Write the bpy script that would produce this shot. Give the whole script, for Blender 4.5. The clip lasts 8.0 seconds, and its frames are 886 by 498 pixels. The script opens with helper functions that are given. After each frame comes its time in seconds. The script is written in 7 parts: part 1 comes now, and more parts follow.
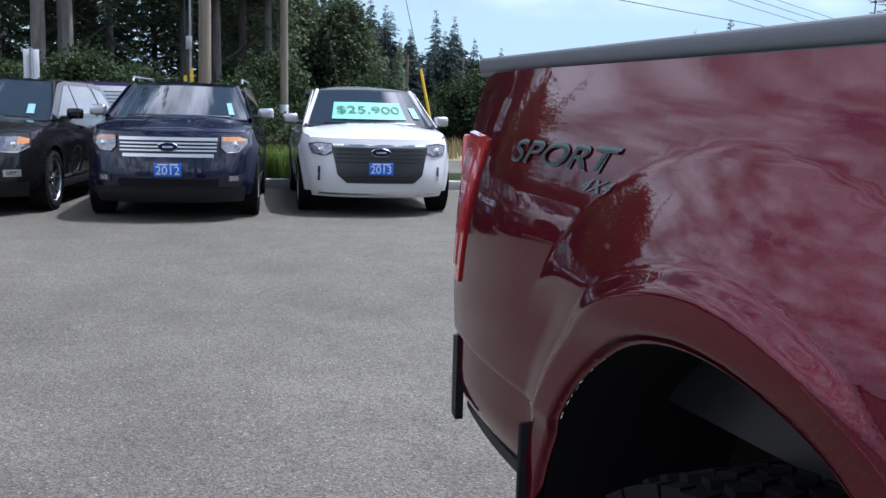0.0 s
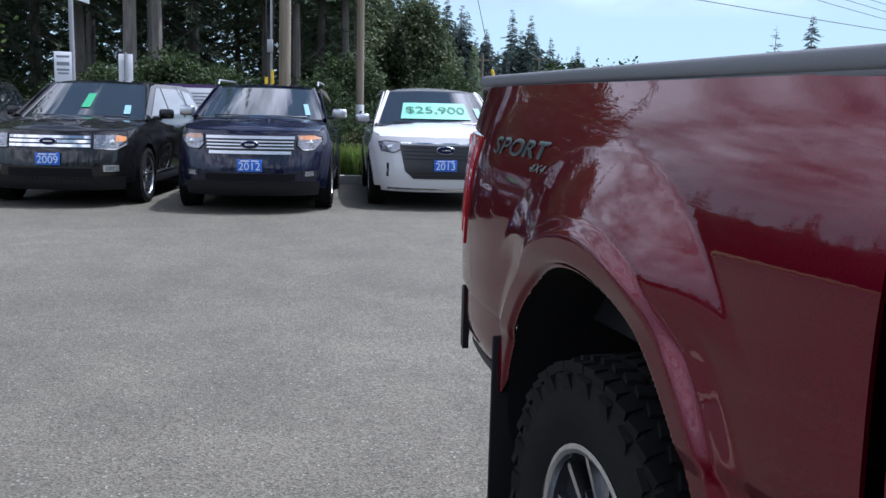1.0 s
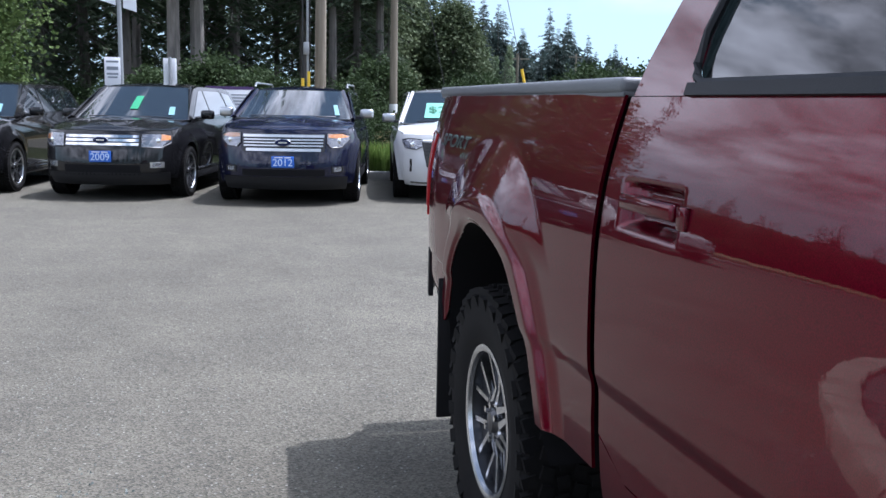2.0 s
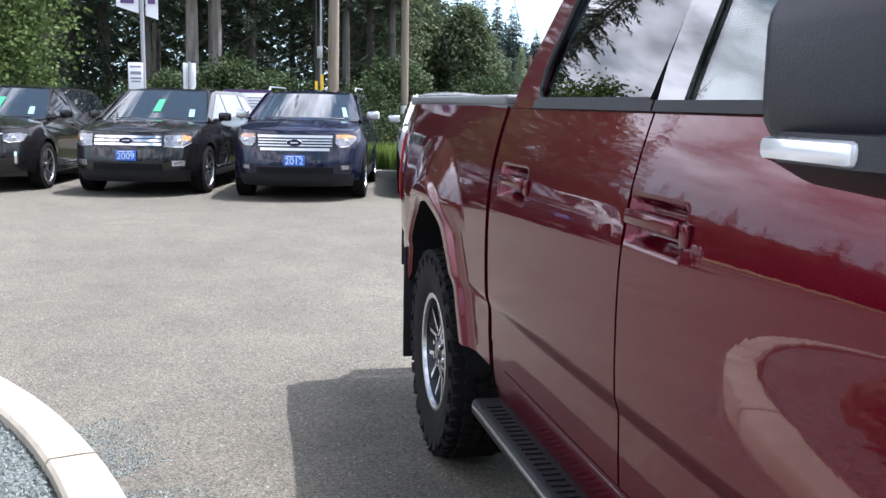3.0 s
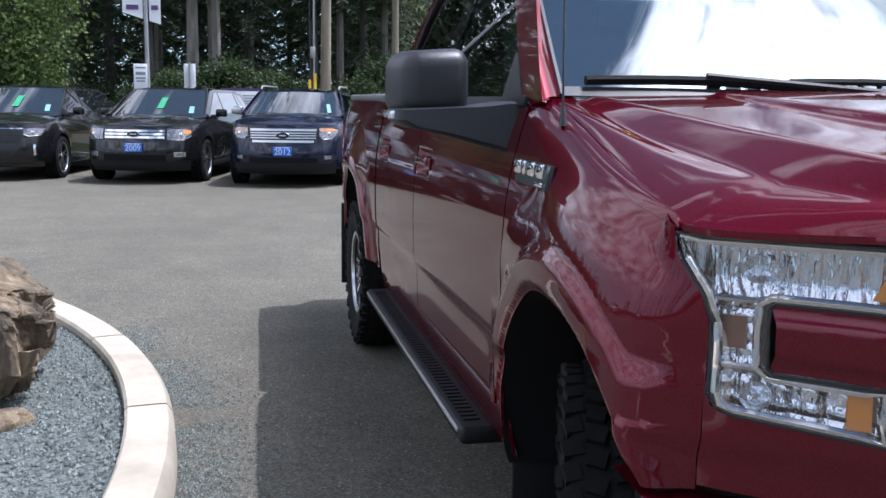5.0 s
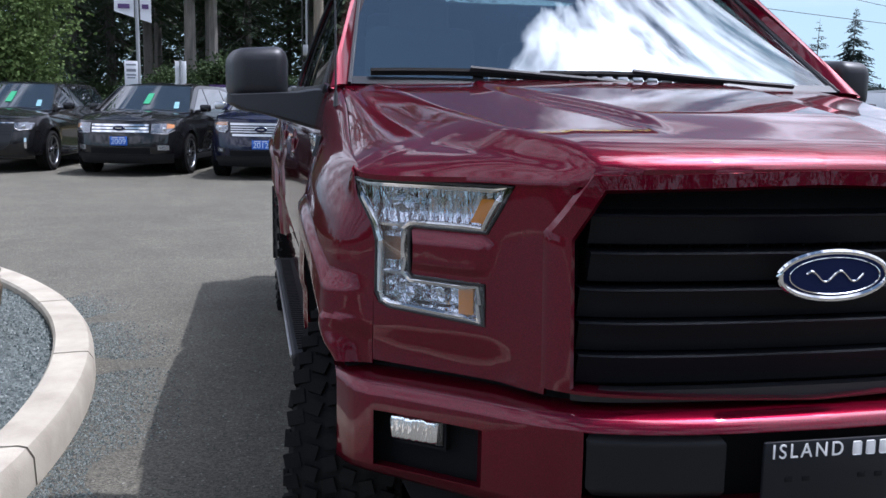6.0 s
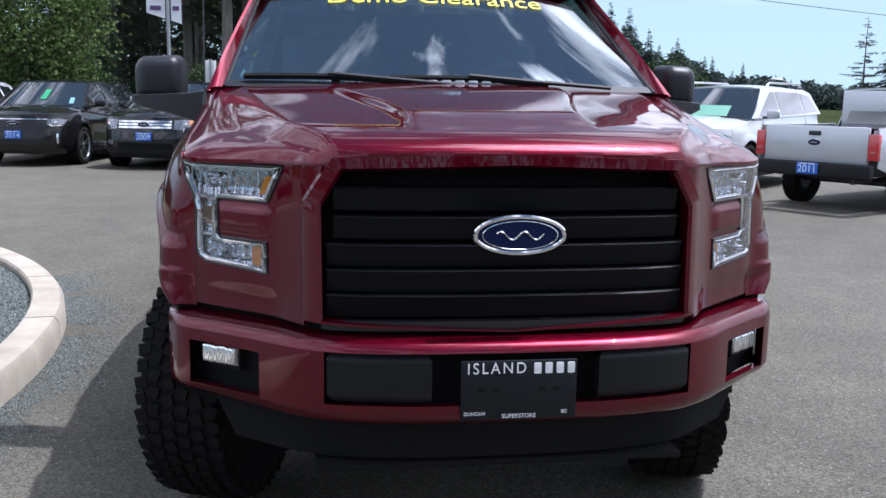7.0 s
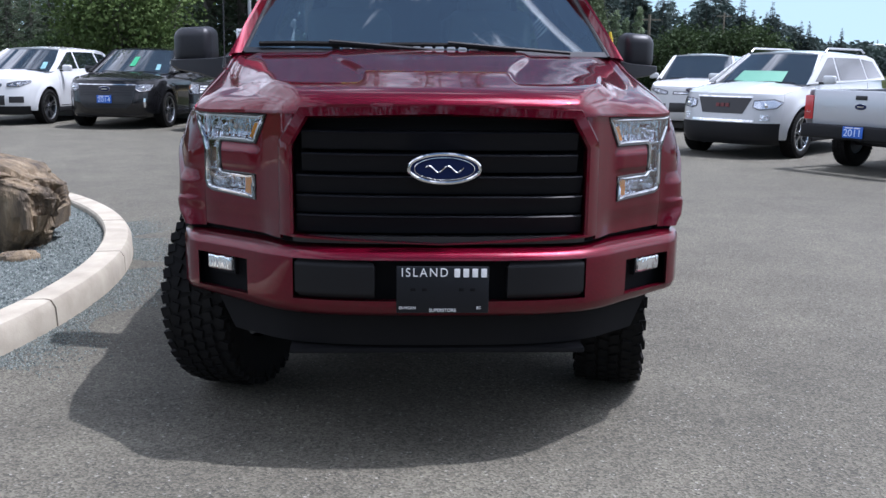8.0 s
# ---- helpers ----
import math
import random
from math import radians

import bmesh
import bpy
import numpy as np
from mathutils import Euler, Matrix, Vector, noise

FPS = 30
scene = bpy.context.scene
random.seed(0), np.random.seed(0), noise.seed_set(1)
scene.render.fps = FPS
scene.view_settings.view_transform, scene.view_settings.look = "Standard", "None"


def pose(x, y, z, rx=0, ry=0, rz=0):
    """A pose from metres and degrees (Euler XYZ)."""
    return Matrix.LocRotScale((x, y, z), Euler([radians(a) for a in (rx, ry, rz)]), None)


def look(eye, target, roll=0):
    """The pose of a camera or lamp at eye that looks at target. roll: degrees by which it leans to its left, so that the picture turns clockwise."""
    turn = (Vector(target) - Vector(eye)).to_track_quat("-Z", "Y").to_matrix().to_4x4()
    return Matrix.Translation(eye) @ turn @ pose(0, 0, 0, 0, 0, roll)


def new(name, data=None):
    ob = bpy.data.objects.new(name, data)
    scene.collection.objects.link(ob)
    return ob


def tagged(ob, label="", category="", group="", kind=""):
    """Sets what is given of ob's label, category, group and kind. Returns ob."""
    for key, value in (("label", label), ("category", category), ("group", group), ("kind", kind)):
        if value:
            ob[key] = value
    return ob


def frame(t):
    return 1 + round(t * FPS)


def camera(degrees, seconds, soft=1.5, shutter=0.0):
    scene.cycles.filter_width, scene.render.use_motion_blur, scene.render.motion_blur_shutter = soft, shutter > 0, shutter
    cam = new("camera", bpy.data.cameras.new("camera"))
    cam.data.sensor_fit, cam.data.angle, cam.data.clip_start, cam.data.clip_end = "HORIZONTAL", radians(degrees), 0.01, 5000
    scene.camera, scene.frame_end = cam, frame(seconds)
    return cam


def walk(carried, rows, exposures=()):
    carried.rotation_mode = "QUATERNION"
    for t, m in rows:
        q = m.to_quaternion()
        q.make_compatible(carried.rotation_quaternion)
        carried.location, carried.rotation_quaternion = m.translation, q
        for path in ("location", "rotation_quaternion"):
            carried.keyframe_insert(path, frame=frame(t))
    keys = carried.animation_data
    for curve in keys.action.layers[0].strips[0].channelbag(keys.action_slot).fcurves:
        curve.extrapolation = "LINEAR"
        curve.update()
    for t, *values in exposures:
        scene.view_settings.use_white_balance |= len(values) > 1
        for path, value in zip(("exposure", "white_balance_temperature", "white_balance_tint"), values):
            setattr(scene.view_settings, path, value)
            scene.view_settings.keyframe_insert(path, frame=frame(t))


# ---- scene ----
cam = camera(50.2, 8.0)
PATH = [
    (0, (-1.759, 3.629, 1.362), (-1.074, 5.485, 1.068), 1.5),
    (0.5, (-1.786, 3.275, 1.374), (-1.189, 5.16, 1.078), 1.4),
    (1, (-1.822, 2.854, 1.387), (-1.289, 4.758, 1.087), 1.4),
    (1.5, (-1.809, 2.372, 1.398), (-1.322, 4.287, 1.094), 1.2),
    (3, (-1.778, 0.881, 1.449), (-1.359, 2.813, 1.145), 1.0),
    (3.5, (-1.816, 0.389, 1.447), (-1.398, 2.321, 1.141), 0.9),
    (4, (-1.819, -0.102, 1.46), (-1.402, 1.829, 1.151), 0.7),
    (5.5, (-1.464, -1.299, 1.436), (-1.053, 0.633, 1.125), 0.9),
    (6, (-1.187, -1.695, 1.423), (-0.79, 0.24, 1.109), 0.9),
    (6.5, (-0.881, -2.081, 1.43), (-0.521, -0.14, 1.114), 0.9),
    (7, (-0.584, -2.444, 1.444), (-0.287, -0.492, 1.123), 0.9),
    (7.5, (-0.303, -2.803, 1.434), (-0.092, -0.842, 1.099), 0.8),
    (7.7, (-0.245, -2.972, 1.415), (-0.07, -1.01, 1.068), 0.7),
    (8, (-0.186, -3.228, 1.438), (-0.071, -1.269, 1.048), 0.8),
]
walk(cam, [(t, look(eye, target, roll)) for t, eye, target, roll in PATH],
     exposures=[(0, 0.02, 5520, 18), (1.7, 0.20, 5520, 18), (3.0, 0.90, 5900, 18), (3.5, 0.88, 5900, 18), (4.0, 0.70, 5850, 19), (5.5, 0.10, 5630, 18), (6.0, 0.02, 5630, 18), (7.0, 0.08, 5630, 18), (8, 0.10, 5630, 18)])

# ---- world, sun ----
SUN = Vector((0.44, 0.05, 1.0)).normalized()
world = bpy.data.worlds.new("sky")
scene.world = world
world.use_nodes = True
wt = world.node_tree
wt.nodes.clear()
w_out = wt.nodes.new("ShaderNodeOutputWorld")
w_bg = wt.nodes.new("ShaderNodeBackground")
w_sky = wt.nodes.new("ShaderNodeTexSky")
w_sky.sky_type = "NISHITA"
w_sky.sun_disc = False
w_sky.sun_elevation = math.asin(SUN.z)
w_sky.sun_rotation = math.atan2(SUN.x, SUN.y)
w_sky.air_density, w_sky.dust_density, w_sky.ozone_density = 1.0, 0.15, 1.5
w_tc = wt.nodes.new("ShaderNodeTexCoord")
w_map = wt.nodes.new("ShaderNodeMapping")
w_map.inputs["Scale"].default_value = (1.6, 1.6, 3.4)
w_map.inputs["Location"].default_value = (3.1, 0.7, 0.4)
w_noise = wt.nodes.new("ShaderNodeTexNoise")
w_noise.inputs["Scale"].default_value = 2.6
w_noise.inputs["Detail"].default_value = 9
w_noise.inputs["Roughness"].default_value = 0.58
w_ramp = wt.nodes.new("ShaderNodeValToRGB")
w_ramp.color_ramp.elements[0].position = 0.535
w_ramp.color_ramp.elements[1].position = 0.635
w_mix = wt.nodes.new("ShaderNodeMix")
w_mix.data_type = "RGBA"
wt.links.new(w_tc.outputs["Generated"], w_map.inputs["Vector"])
wt.links.new(w_map.outputs["Vector"], w_noise.inputs["Vector"])
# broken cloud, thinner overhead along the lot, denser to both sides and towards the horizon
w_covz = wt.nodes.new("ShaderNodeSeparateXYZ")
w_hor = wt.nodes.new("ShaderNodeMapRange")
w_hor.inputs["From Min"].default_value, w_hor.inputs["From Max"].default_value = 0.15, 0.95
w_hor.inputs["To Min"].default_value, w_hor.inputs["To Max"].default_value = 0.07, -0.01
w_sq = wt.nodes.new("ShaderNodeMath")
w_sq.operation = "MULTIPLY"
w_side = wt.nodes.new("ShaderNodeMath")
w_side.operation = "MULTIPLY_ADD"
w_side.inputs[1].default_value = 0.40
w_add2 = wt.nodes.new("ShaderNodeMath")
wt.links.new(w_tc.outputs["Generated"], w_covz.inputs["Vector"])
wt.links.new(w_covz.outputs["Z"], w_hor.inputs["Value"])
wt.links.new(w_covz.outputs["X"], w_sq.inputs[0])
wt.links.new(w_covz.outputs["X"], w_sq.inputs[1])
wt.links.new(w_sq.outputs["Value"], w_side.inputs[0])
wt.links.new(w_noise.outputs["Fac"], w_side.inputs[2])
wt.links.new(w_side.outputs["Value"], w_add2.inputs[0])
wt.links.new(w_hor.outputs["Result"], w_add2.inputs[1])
w_sep = wt.nodes.new("ShaderNodeSeparateXYZ")
w_low = wt.nodes.new("ShaderNodeMapRange")
w_low.inputs["From Min"].default_value, w_low.inputs["From Max"].default_value = 0.09, 0.20
w_mul = wt.nodes.new("ShaderNodeMath")
w_mul.operation = "MULTIPLY"
wt.links.new(w_tc.outputs["Generated"], w_sep.inputs["Vector"])
wt.links.new(w_sep.outputs["Z"], w_low.inputs["Value"])
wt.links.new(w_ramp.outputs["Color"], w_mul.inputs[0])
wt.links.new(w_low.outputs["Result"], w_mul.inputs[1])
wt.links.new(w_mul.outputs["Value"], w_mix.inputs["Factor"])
# clouds glow more towards the sun; the clear sky is a shade bluer
w_dot = wt.nodes.new("ShaderNodeVectorMath")
w_dot.operation = "DOT_PRODUCT"
w_dot.inputs[1].default_value = SUN
w_pow = wt.nodes.new("ShaderNodeMath")
w_pow.operation, w_pow.use_clamp = "POWER", False
w_pow.inputs[1].default_value = 30.0
w_max = wt.nodes.new("ShaderNodeMath")
w_max.operation = "MAXIMUM"
w_max.inputs[1].default_value = 0.0
w_gain = wt.nodes.new("ShaderNodeMath")
w_gain.operation = "MULTIPLY_ADD"
w_gain.inputs[1].default_value, w_gain.inputs[2].default_value = 10.0, 1.0
w_cl = wt.nodes.new("ShaderNodeVectorMath")
w_cl.operation = "SCALE"
w_cl.inputs[0].default_value = (30.0, 30.6, 31.6)
w_tint = wt.nodes.new("ShaderNodeMix")
w_tint.data_type, w_tint.blend_type = "RGBA", "MULTIPLY"
w_tint.inputs["Factor"].default_value = 1.0
w_tint.inputs["B"].default_value = (0.86, 1.10, 1.38, 1)
wt.links.new(w_tc.outputs["Generated"], w_dot.inputs[0])
wt.links.new(w_dot.outputs["Value"], w_max.inputs[0])
wt.links.new(w_max.outputs["Value"], w_pow.inputs[0])
wt.links.new(w_pow.outputs["Value"], w_gain.inputs[0])
w_near = wt.nodes.new("ShaderNodeMath")
w_near.operation = "MULTIPLY_ADD"
w_near.inputs[1].default_value = 0.20
w_wide = wt.nodes.new("ShaderNodeMath")
w_wide.operation = "POWER"
w_wide.inputs[1].default_value = 15.0
wt.links.new(w_max.outputs["Value"], w_wide.inputs[0])
wt.links.new(w_wide.outputs["Value"], w_near.inputs[0])
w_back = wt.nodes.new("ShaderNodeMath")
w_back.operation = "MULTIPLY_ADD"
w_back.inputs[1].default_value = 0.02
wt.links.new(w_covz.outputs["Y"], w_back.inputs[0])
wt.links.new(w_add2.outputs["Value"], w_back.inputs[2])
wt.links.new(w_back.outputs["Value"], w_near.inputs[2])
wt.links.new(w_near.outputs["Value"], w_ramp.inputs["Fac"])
# billows: lighter tops and grey bases within the cloud
w_bil = wt.nodes.new("ShaderNodeTexNoise")
w_bil.inputs["Scale"].default_value = 6.5
w_bil.inputs["Detail"].default_value = 6
w_br = wt.nodes.new("ShaderNodeMapRange")
w_br.inputs["From Min"].default_value, w_br.inputs["From Max"].default_value = 0.32, 0.66
w_br.inputs["To Min"].default_value, w_br.inputs["To Max"].default_value = 0.45, 1.6
w_bm = wt.nodes.new("ShaderNodeMath")
w_bm.operation = "MULTIPLY"
wt.links.new(w_map.outputs["Vector"], w_bil.inputs["Vector"])
wt.links.new(w_bil.outputs["Fac"], w_br.inputs["Value"])
wt.links.new(w_br.outputs["Result"], w_bm.inputs[0])
wt.links.new(w_gain.outputs["Value"], w_bm.inputs[1])
wt.links.new(w_bm.outputs["Value"], w_cl.inputs["Scale"])
wt.links.new(w_cl.outputs["Vector"], w_mix.inputs["B"])
wt.links.new(w_sky.outputs["Color"], w_tint.inputs["A"])
# pale haze towards the horizon
w_haze = wt.nodes.new("ShaderNodeMix")
w_haze.data_type = "RGBA"
w_haze.inputs["B"].default_value = (16.5, 22.0, 23.5, 1)
w_hz = wt.nodes.new("ShaderNodeMapRange")
w_hz.interpolation_type = "SMOOTHSTEP"
w_hz.inputs["From Min"].default_value, w_hz.inputs["From Max"].default_value = 0.0, 0.60
w_hz.inputs["To Min"].default_value, w_hz.inputs["To Max"].default_value = 0.95, 0.15
wt.links.new(w_sep.outputs["Z"], w_hz.inputs["Value"])
wt.links.new(w_hz.outputs["Result"], w_haze.inputs["Factor"])
wt.links.new(w_tint.outputs["Result"], w_haze.inputs["A"])
wt.links.new(w_haze.outputs["Result"], w_mix.inputs["A"])
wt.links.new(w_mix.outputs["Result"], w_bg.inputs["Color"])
w_bg.inputs["Strength"].default_value = 0.040
wt.links.new(w_bg.outputs["Background"], w_out.inputs["Surface"])

sun = new("sun", bpy.data.lights.new("sun", "SUN"))
sun.data.energy = 5.0
sun.data.angle = radians(0.53)
sun.data.color = (1.0, 0.955, 0.89)
sun.matrix_world = look(SUN * 60, (0, 0, 0))


# ---- materials ----
def mat(name, color=(0.5, 0.5, 0.5), rough=0.5, metal=0.0, coat=0.0, spec=0.5):
    m = bpy.data.materials.new(name)
    m.use_nodes = True
    b = m.node_tree.nodes["Principled BSDF"]
    b.inputs["Base Color"].default_value = (*color, 1)
    b.inputs["Roughness"].default_value = rough
    b.inputs["Metallic"].default_value = metal
    b.inputs["Coat Weight"].default_value = coat
    b.inputs["Coat Roughness"].default_value = 0.02
    b.inputs["Specular IOR Level"].default_value = spec
    return m


def node(m, kind, **ins):
    n = m.node_tree.nodes.new(kind)
    for k, v in ins.items():
        n.inputs[k.replace("_", " ")].default_value = v
    return n


def link(m, a, b):
    m.node_tree.links.new(a, b)


def bsdf(m):
    return m.node_tree.nodes["Principled BSDF"]


def vary(m, scale, dark, light, detail=6, lo=0.3, hi=0.7, coord="Object", rough=None, stretch=None):
    """Colour from noise between dark and light; returns the noise node."""
    tc = m.node_tree.nodes.new("ShaderNodeTexCoord")
    n = node(m, "ShaderNodeTexNoise", Scale=scale, Detail=detail, Roughness=0.6)
    src = tc.outputs[coord]
    if stretch:
        mp = node(m, "ShaderNodeMapping", Scale=stretch)
        link(m, src, mp.inputs["Vector"])
        src = mp.outputs["Vector"]
    link(m, src, n.inputs["Vector"])
    r = m.node_tree.nodes.new("ShaderNodeValToRGB")
    r.color_ramp.elements[0].position, r.color_ramp.elements[1].position = lo, hi
    r.color_ramp.elements[0].color, r.color_ramp.elements[1].color = (*dark, 1), (*light, 1)
    link(m, n.outputs["Fac"], r.inputs["Fac"])
    link(m, r.outputs["Color"], bsdf(m).inputs["Base Color"])
    if rough:
        mr = node(m, "ShaderNodeMapRange", To_Min=rough[0], To_Max=rough[1])
        link(m, n.outputs["Fac"], mr.inputs["Value"])
        link(m, mr.outputs["Result"], bsdf(m).inputs["Roughness"])
    return n, r, src


def bump(m, scale, strength, dist=0.01, detail=4, coord="Object", kind="noise"):
    tc = m.node_tree.nodes.new("ShaderNodeTexCoord")
    if kind == "noise":
        n = node(m, "ShaderNodeTexNoise", Scale=scale, Detail=detail)
        out = n.outputs["Fac"]
    else:
        n = node(m, "ShaderNodeTexVoronoi", Scale=scale)
        out = n.outputs["Distance"]
    link(m, tc.outputs[coord], n.inputs["Vector"])
    b = node(m, "ShaderNodeBump", Strength=strength, Distance=dist)
    link(m, out, b.inputs["Height"])
    link(m, b.outputs["Normal"], bsdf(m).inputs["Normal"])
    return b


def paint(name, color, flake=0.0, rough=0.35, metal=0.35):
    """Car paint: a coloured layer with fine flake under clear coat."""
    m = mat(name, color, rough, metal, coat=1.0, spec=0.1)
    tc = m.node_tree.nodes.new("ShaderNodeTexCoord")
    n = node(m, "ShaderNodeTexNoise", Scale=420.0, Detail=1)
    r = m.node_tree.nodes.new("ShaderNodeValToRGB")
    r.color_ramp.elements[0].position, r.color_ramp.elements[1].position = 0.3, 0.75
    r.color_ramp.elements[0].color = (*[c * (1 - flake) for c in color], 1)
    r.color_ramp.elements[1].color = (*[min(1, c * (1 + flake)) for c in color], 1)
    link(m, tc.outputs["Object"], n.inputs["Vector"])
    link(m, n.outputs["Fac"], r.inputs["Fac"])
    link(m, r.outputs["Color"], bsdf(m).inputs["Base Color"])
    # faint dust film and orange peel on the clear coat
    d = node(m, "ShaderNodeTexNoise", Scale=2.2, Detail=7)
    link(m, tc.outputs["Object"], d.inputs["Vector"])
    mr = node(m, "ShaderNodeMapRange", From_Min=0.35, From_Max=0.75, To_Min=0.012, To_Max=0.035)
    link(m, d.outputs["Fac"], mr.inputs["Value"])
    link(m, mr.outputs["Result"], bsdf(m).inputs["Coat Roughness"])
    p = node(m, "ShaderNodeTexNoise", Scale=55.0, Detail=1)
    link(m, tc.outputs["Object"], p.inputs["Vector"])
    b = node(m, "ShaderNodeBump", Strength=0.012, Distance=0.004)
    link(m, p.outputs["Fac"], b.inputs["Height"])
    link(m, b.outputs["Normal"], bsdf(m).inputs["Coat Normal"])
    return m


def glass(name, tint, clear=0.5, rough=0.0, face=0.085):
    """A pane: tinted see-through with a mirror-like Fresnel gloss."""
    m = bpy.data.materials.new(name)
    m.use_nodes = True
    t = m.node_tree
    t.nodes.clear()
    o = t.nodes.new("ShaderNodeOutputMaterial")
    tr = t.nodes.new("ShaderNodeBsdfTransparent")
    tr.inputs["Color"].default_value = (*[c * clear for c in tint], 1)
    gl = t.nodes.new("ShaderNodeBsdfGlossy")
    gl.inputs["Roughness"].default_value = rough
    lw = t.nodes.new("ShaderNodeLayerWeight")
    lw.inputs["Blend"].default_value = 0.5
    pw = t.nodes.new("ShaderNodeMath")
    pw.operation = "POWER"
    pw.inputs[1].default_value = 3.6
    fr = t.nodes.new("ShaderNodeMath")
    fr.operation = "MULTIPLY_ADD"
    fr.inputs[1].default_value, fr.inputs[2].default_value = 0.88, face
    t.links.new(lw.outputs["Facing"], pw.inputs[0])
    t.links.new(pw.outputs["Value"], fr.inputs[0])
    mx = t.nodes.new("ShaderNodeMixShader")
    t.links.new(fr.outputs["Value"], mx.inputs["Fac"])
    t.links.new(tr.outputs["BSDF"], mx.inputs[1])
    t.links.new(gl.outputs["BSDF"], mx.inputs[2])
    t.links.new(mx.outputs["Shader"], o.inputs["Surface"])
    return m


RED = paint("ruby_red_paint", (0.104, 0.0012, 0.0112), 0.35, 0.34, 0.62)
bsdf(RED).inputs["Coat IOR"].default_value = 1.43
bsdf(RED).inputs["Specular Tint"].default_value = (0.35, 0.03, 0.06, 1)
GLOSSBLACK = mat("gloss_black_trim", (0.004, 0.004, 0.005), 0.03, coat=1.0)
BLACKPAINT = paint("black_paint", (0.005, 0.005, 0.006), 0.3, 0.5, 0.0)
BLUEPAINT = paint("dark_blue_paint", (0.0028, 0.0045, 0.024), 0.4, 0.4, 0.35)
WHITEPAINT = paint("white_paint", (0.56, 0.57, 0.575), 0.02, 0.4, 0.0)
SILVERPAINT = paint("silver_paint", (0.52, 0.54, 0.57), 0.12, 0.36, 0.45)
PEARLPAINT = paint("pearl_paint", (0.50, 0.515, 0.525), 0.05, 0.36, 0.2)

PLASTIC = mat("black_grained_plastic", (0.014, 0.015, 0.017), 0.55, spec=0.3)
bump(PLASTIC, 380, 0.25, 0.002)
MIRRORPLASTIC = mat("dark_grey_plastic", (0.020, 0.021, 0.025), 0.42, spec=0.35)
bump(MIRRORPLASTIC, 300, 0.2, 0.002)
RAILPLASTIC = mat("grey_bed_rail_plastic", (0.11, 0.118, 0.125), 0.5)
bump(RAILPLASTIC, 250, 0.25, 0.002)
SLATBLACK = mat("moulded_black_slats", (0.006, 0.0065, 0.0085), 0.42, spec=0.14)
bump(SLATBLACK, 320, 0.15, 0.002)
PADPLASTIC = mat("matt_black_bumper_plastic", (0.010, 0.010, 0.011), 0.5, spec=0.2)
FLAPRUBBER = mat("dull_black_rubber_sheet", (0.010, 0.010, 0.011), 0.7, spec=0.2)
SATIN = mat("satin_black", (0.016, 0.016, 0.018), 0.32)
CORE = mat("dark_interior_shell", (0.007, 0.007, 0.008), 0.9, spec=0.2)
CHROME = mat("chrome", (0.78, 0.79, 0.81), 0.07, 1.0)
DULLCHROME = mat("satin_chrome", (0.6, 0.61, 0.63), 0.28, 1.0)
MACHINED = mat("machined_aluminium", (0.62, 0.63, 0.65), 0.25, 1.0)
DARKRIM = mat("dark_grey_wheel_paint", (0.03, 0.031, 0.035), 0.35, 0.5, coat=0.4)
RUBBER = mat("tyre_rubber", (0.013, 0.013, 0.014), 0.8, spec=0.15)
vary(RUBBER, 9, (0.004, 0.004, 0.0045), (0.010, 0.0095, 0.009), rough=(0.7, 0.9))
bump(RUBBER, 160, 0.35, 0.003)
STEEL = mat("dull_steel", (0.08, 0.08, 0.085), 0.55, 0.8)
GLASS = glass("window_glass", (0.82, 0.95, 0.9), 0.8)
PRIVACY = glass("privacy_glass", (0.5, 0.55, 0.55), 0.25)
WINDSHIELD = glass("windshield_glass", (0.8, 0.94, 0.95), 0.85, face=0.30)
LENS = glass("clear_lens", (0.97, 0.98, 1.0), 0.93)
AMBER = mat("amber_lens", (0.75, 0.26, 0.015), 0.18, coat=0.6)
REDLENS = mat("red_lens", (0.5, 0.02, 0.025), 0.15, coat=1.0)
REFLECTOR = mat("faceted_reflector", (0.86, 0.88, 0.92), 0.06, 1.0)
bump(REFLECTOR, 1.0, 0.8, 0.010, 2)
_tc, _mp = REFLECTOR.node_tree.nodes["Texture Coordinate"], node(REFLECTOR, "ShaderNodeMapping", Scale=(75.0, 75.0, 14.0))
link(REFLECTOR, _tc.outputs["Object"], _mp.inputs["Vector"])
link(REFLECTOR, _mp.outputs["Vector"], REFLECTOR.node_tree.nodes["Noise Texture"].inputs["Vector"])
TEXTWHITE = mat("white_lettering", (0.82, 0.82, 0.82), 0.5)
TEXTYELLOW = mat("yellow_lettering", (0.85, 0.72, 0.05), 0.6)
TEXTBLUE = mat("pale_blue_lettering", (0.62, 0.75, 0.92), 0.5)
TEXTGREEN = mat("green_lettering", (0.01, 0.12, 0.06), 0.6)
PLATEBLUE = mat("blue_plate", (0.03, 0.13, 0.55), 0.4)
PLATEBLACK = mat("black_plate", (0.011, 0.012, 0.015), 0.4, spec=0.2)
# card colours are darkened in place of the shade behind glass
CARDGREEN = mat("green_price_card", (0.02, 0.24, 0.11), 0.6)
CARDAQUA = mat("aqua_price_banner", (0.15, 0.40, 0.32), 0.6)
STICKER = mat("pale_aqua_sticker", (0.14, 0.28, 0.31), 0.5)
DECAL = mat("dark_green_grey_decal", (0.018, 0.026, 0.026), 0.35)
DECALEDGE = mat("pale_green_decal_edge", (0.10, 0.155, 0.145), 0.4)
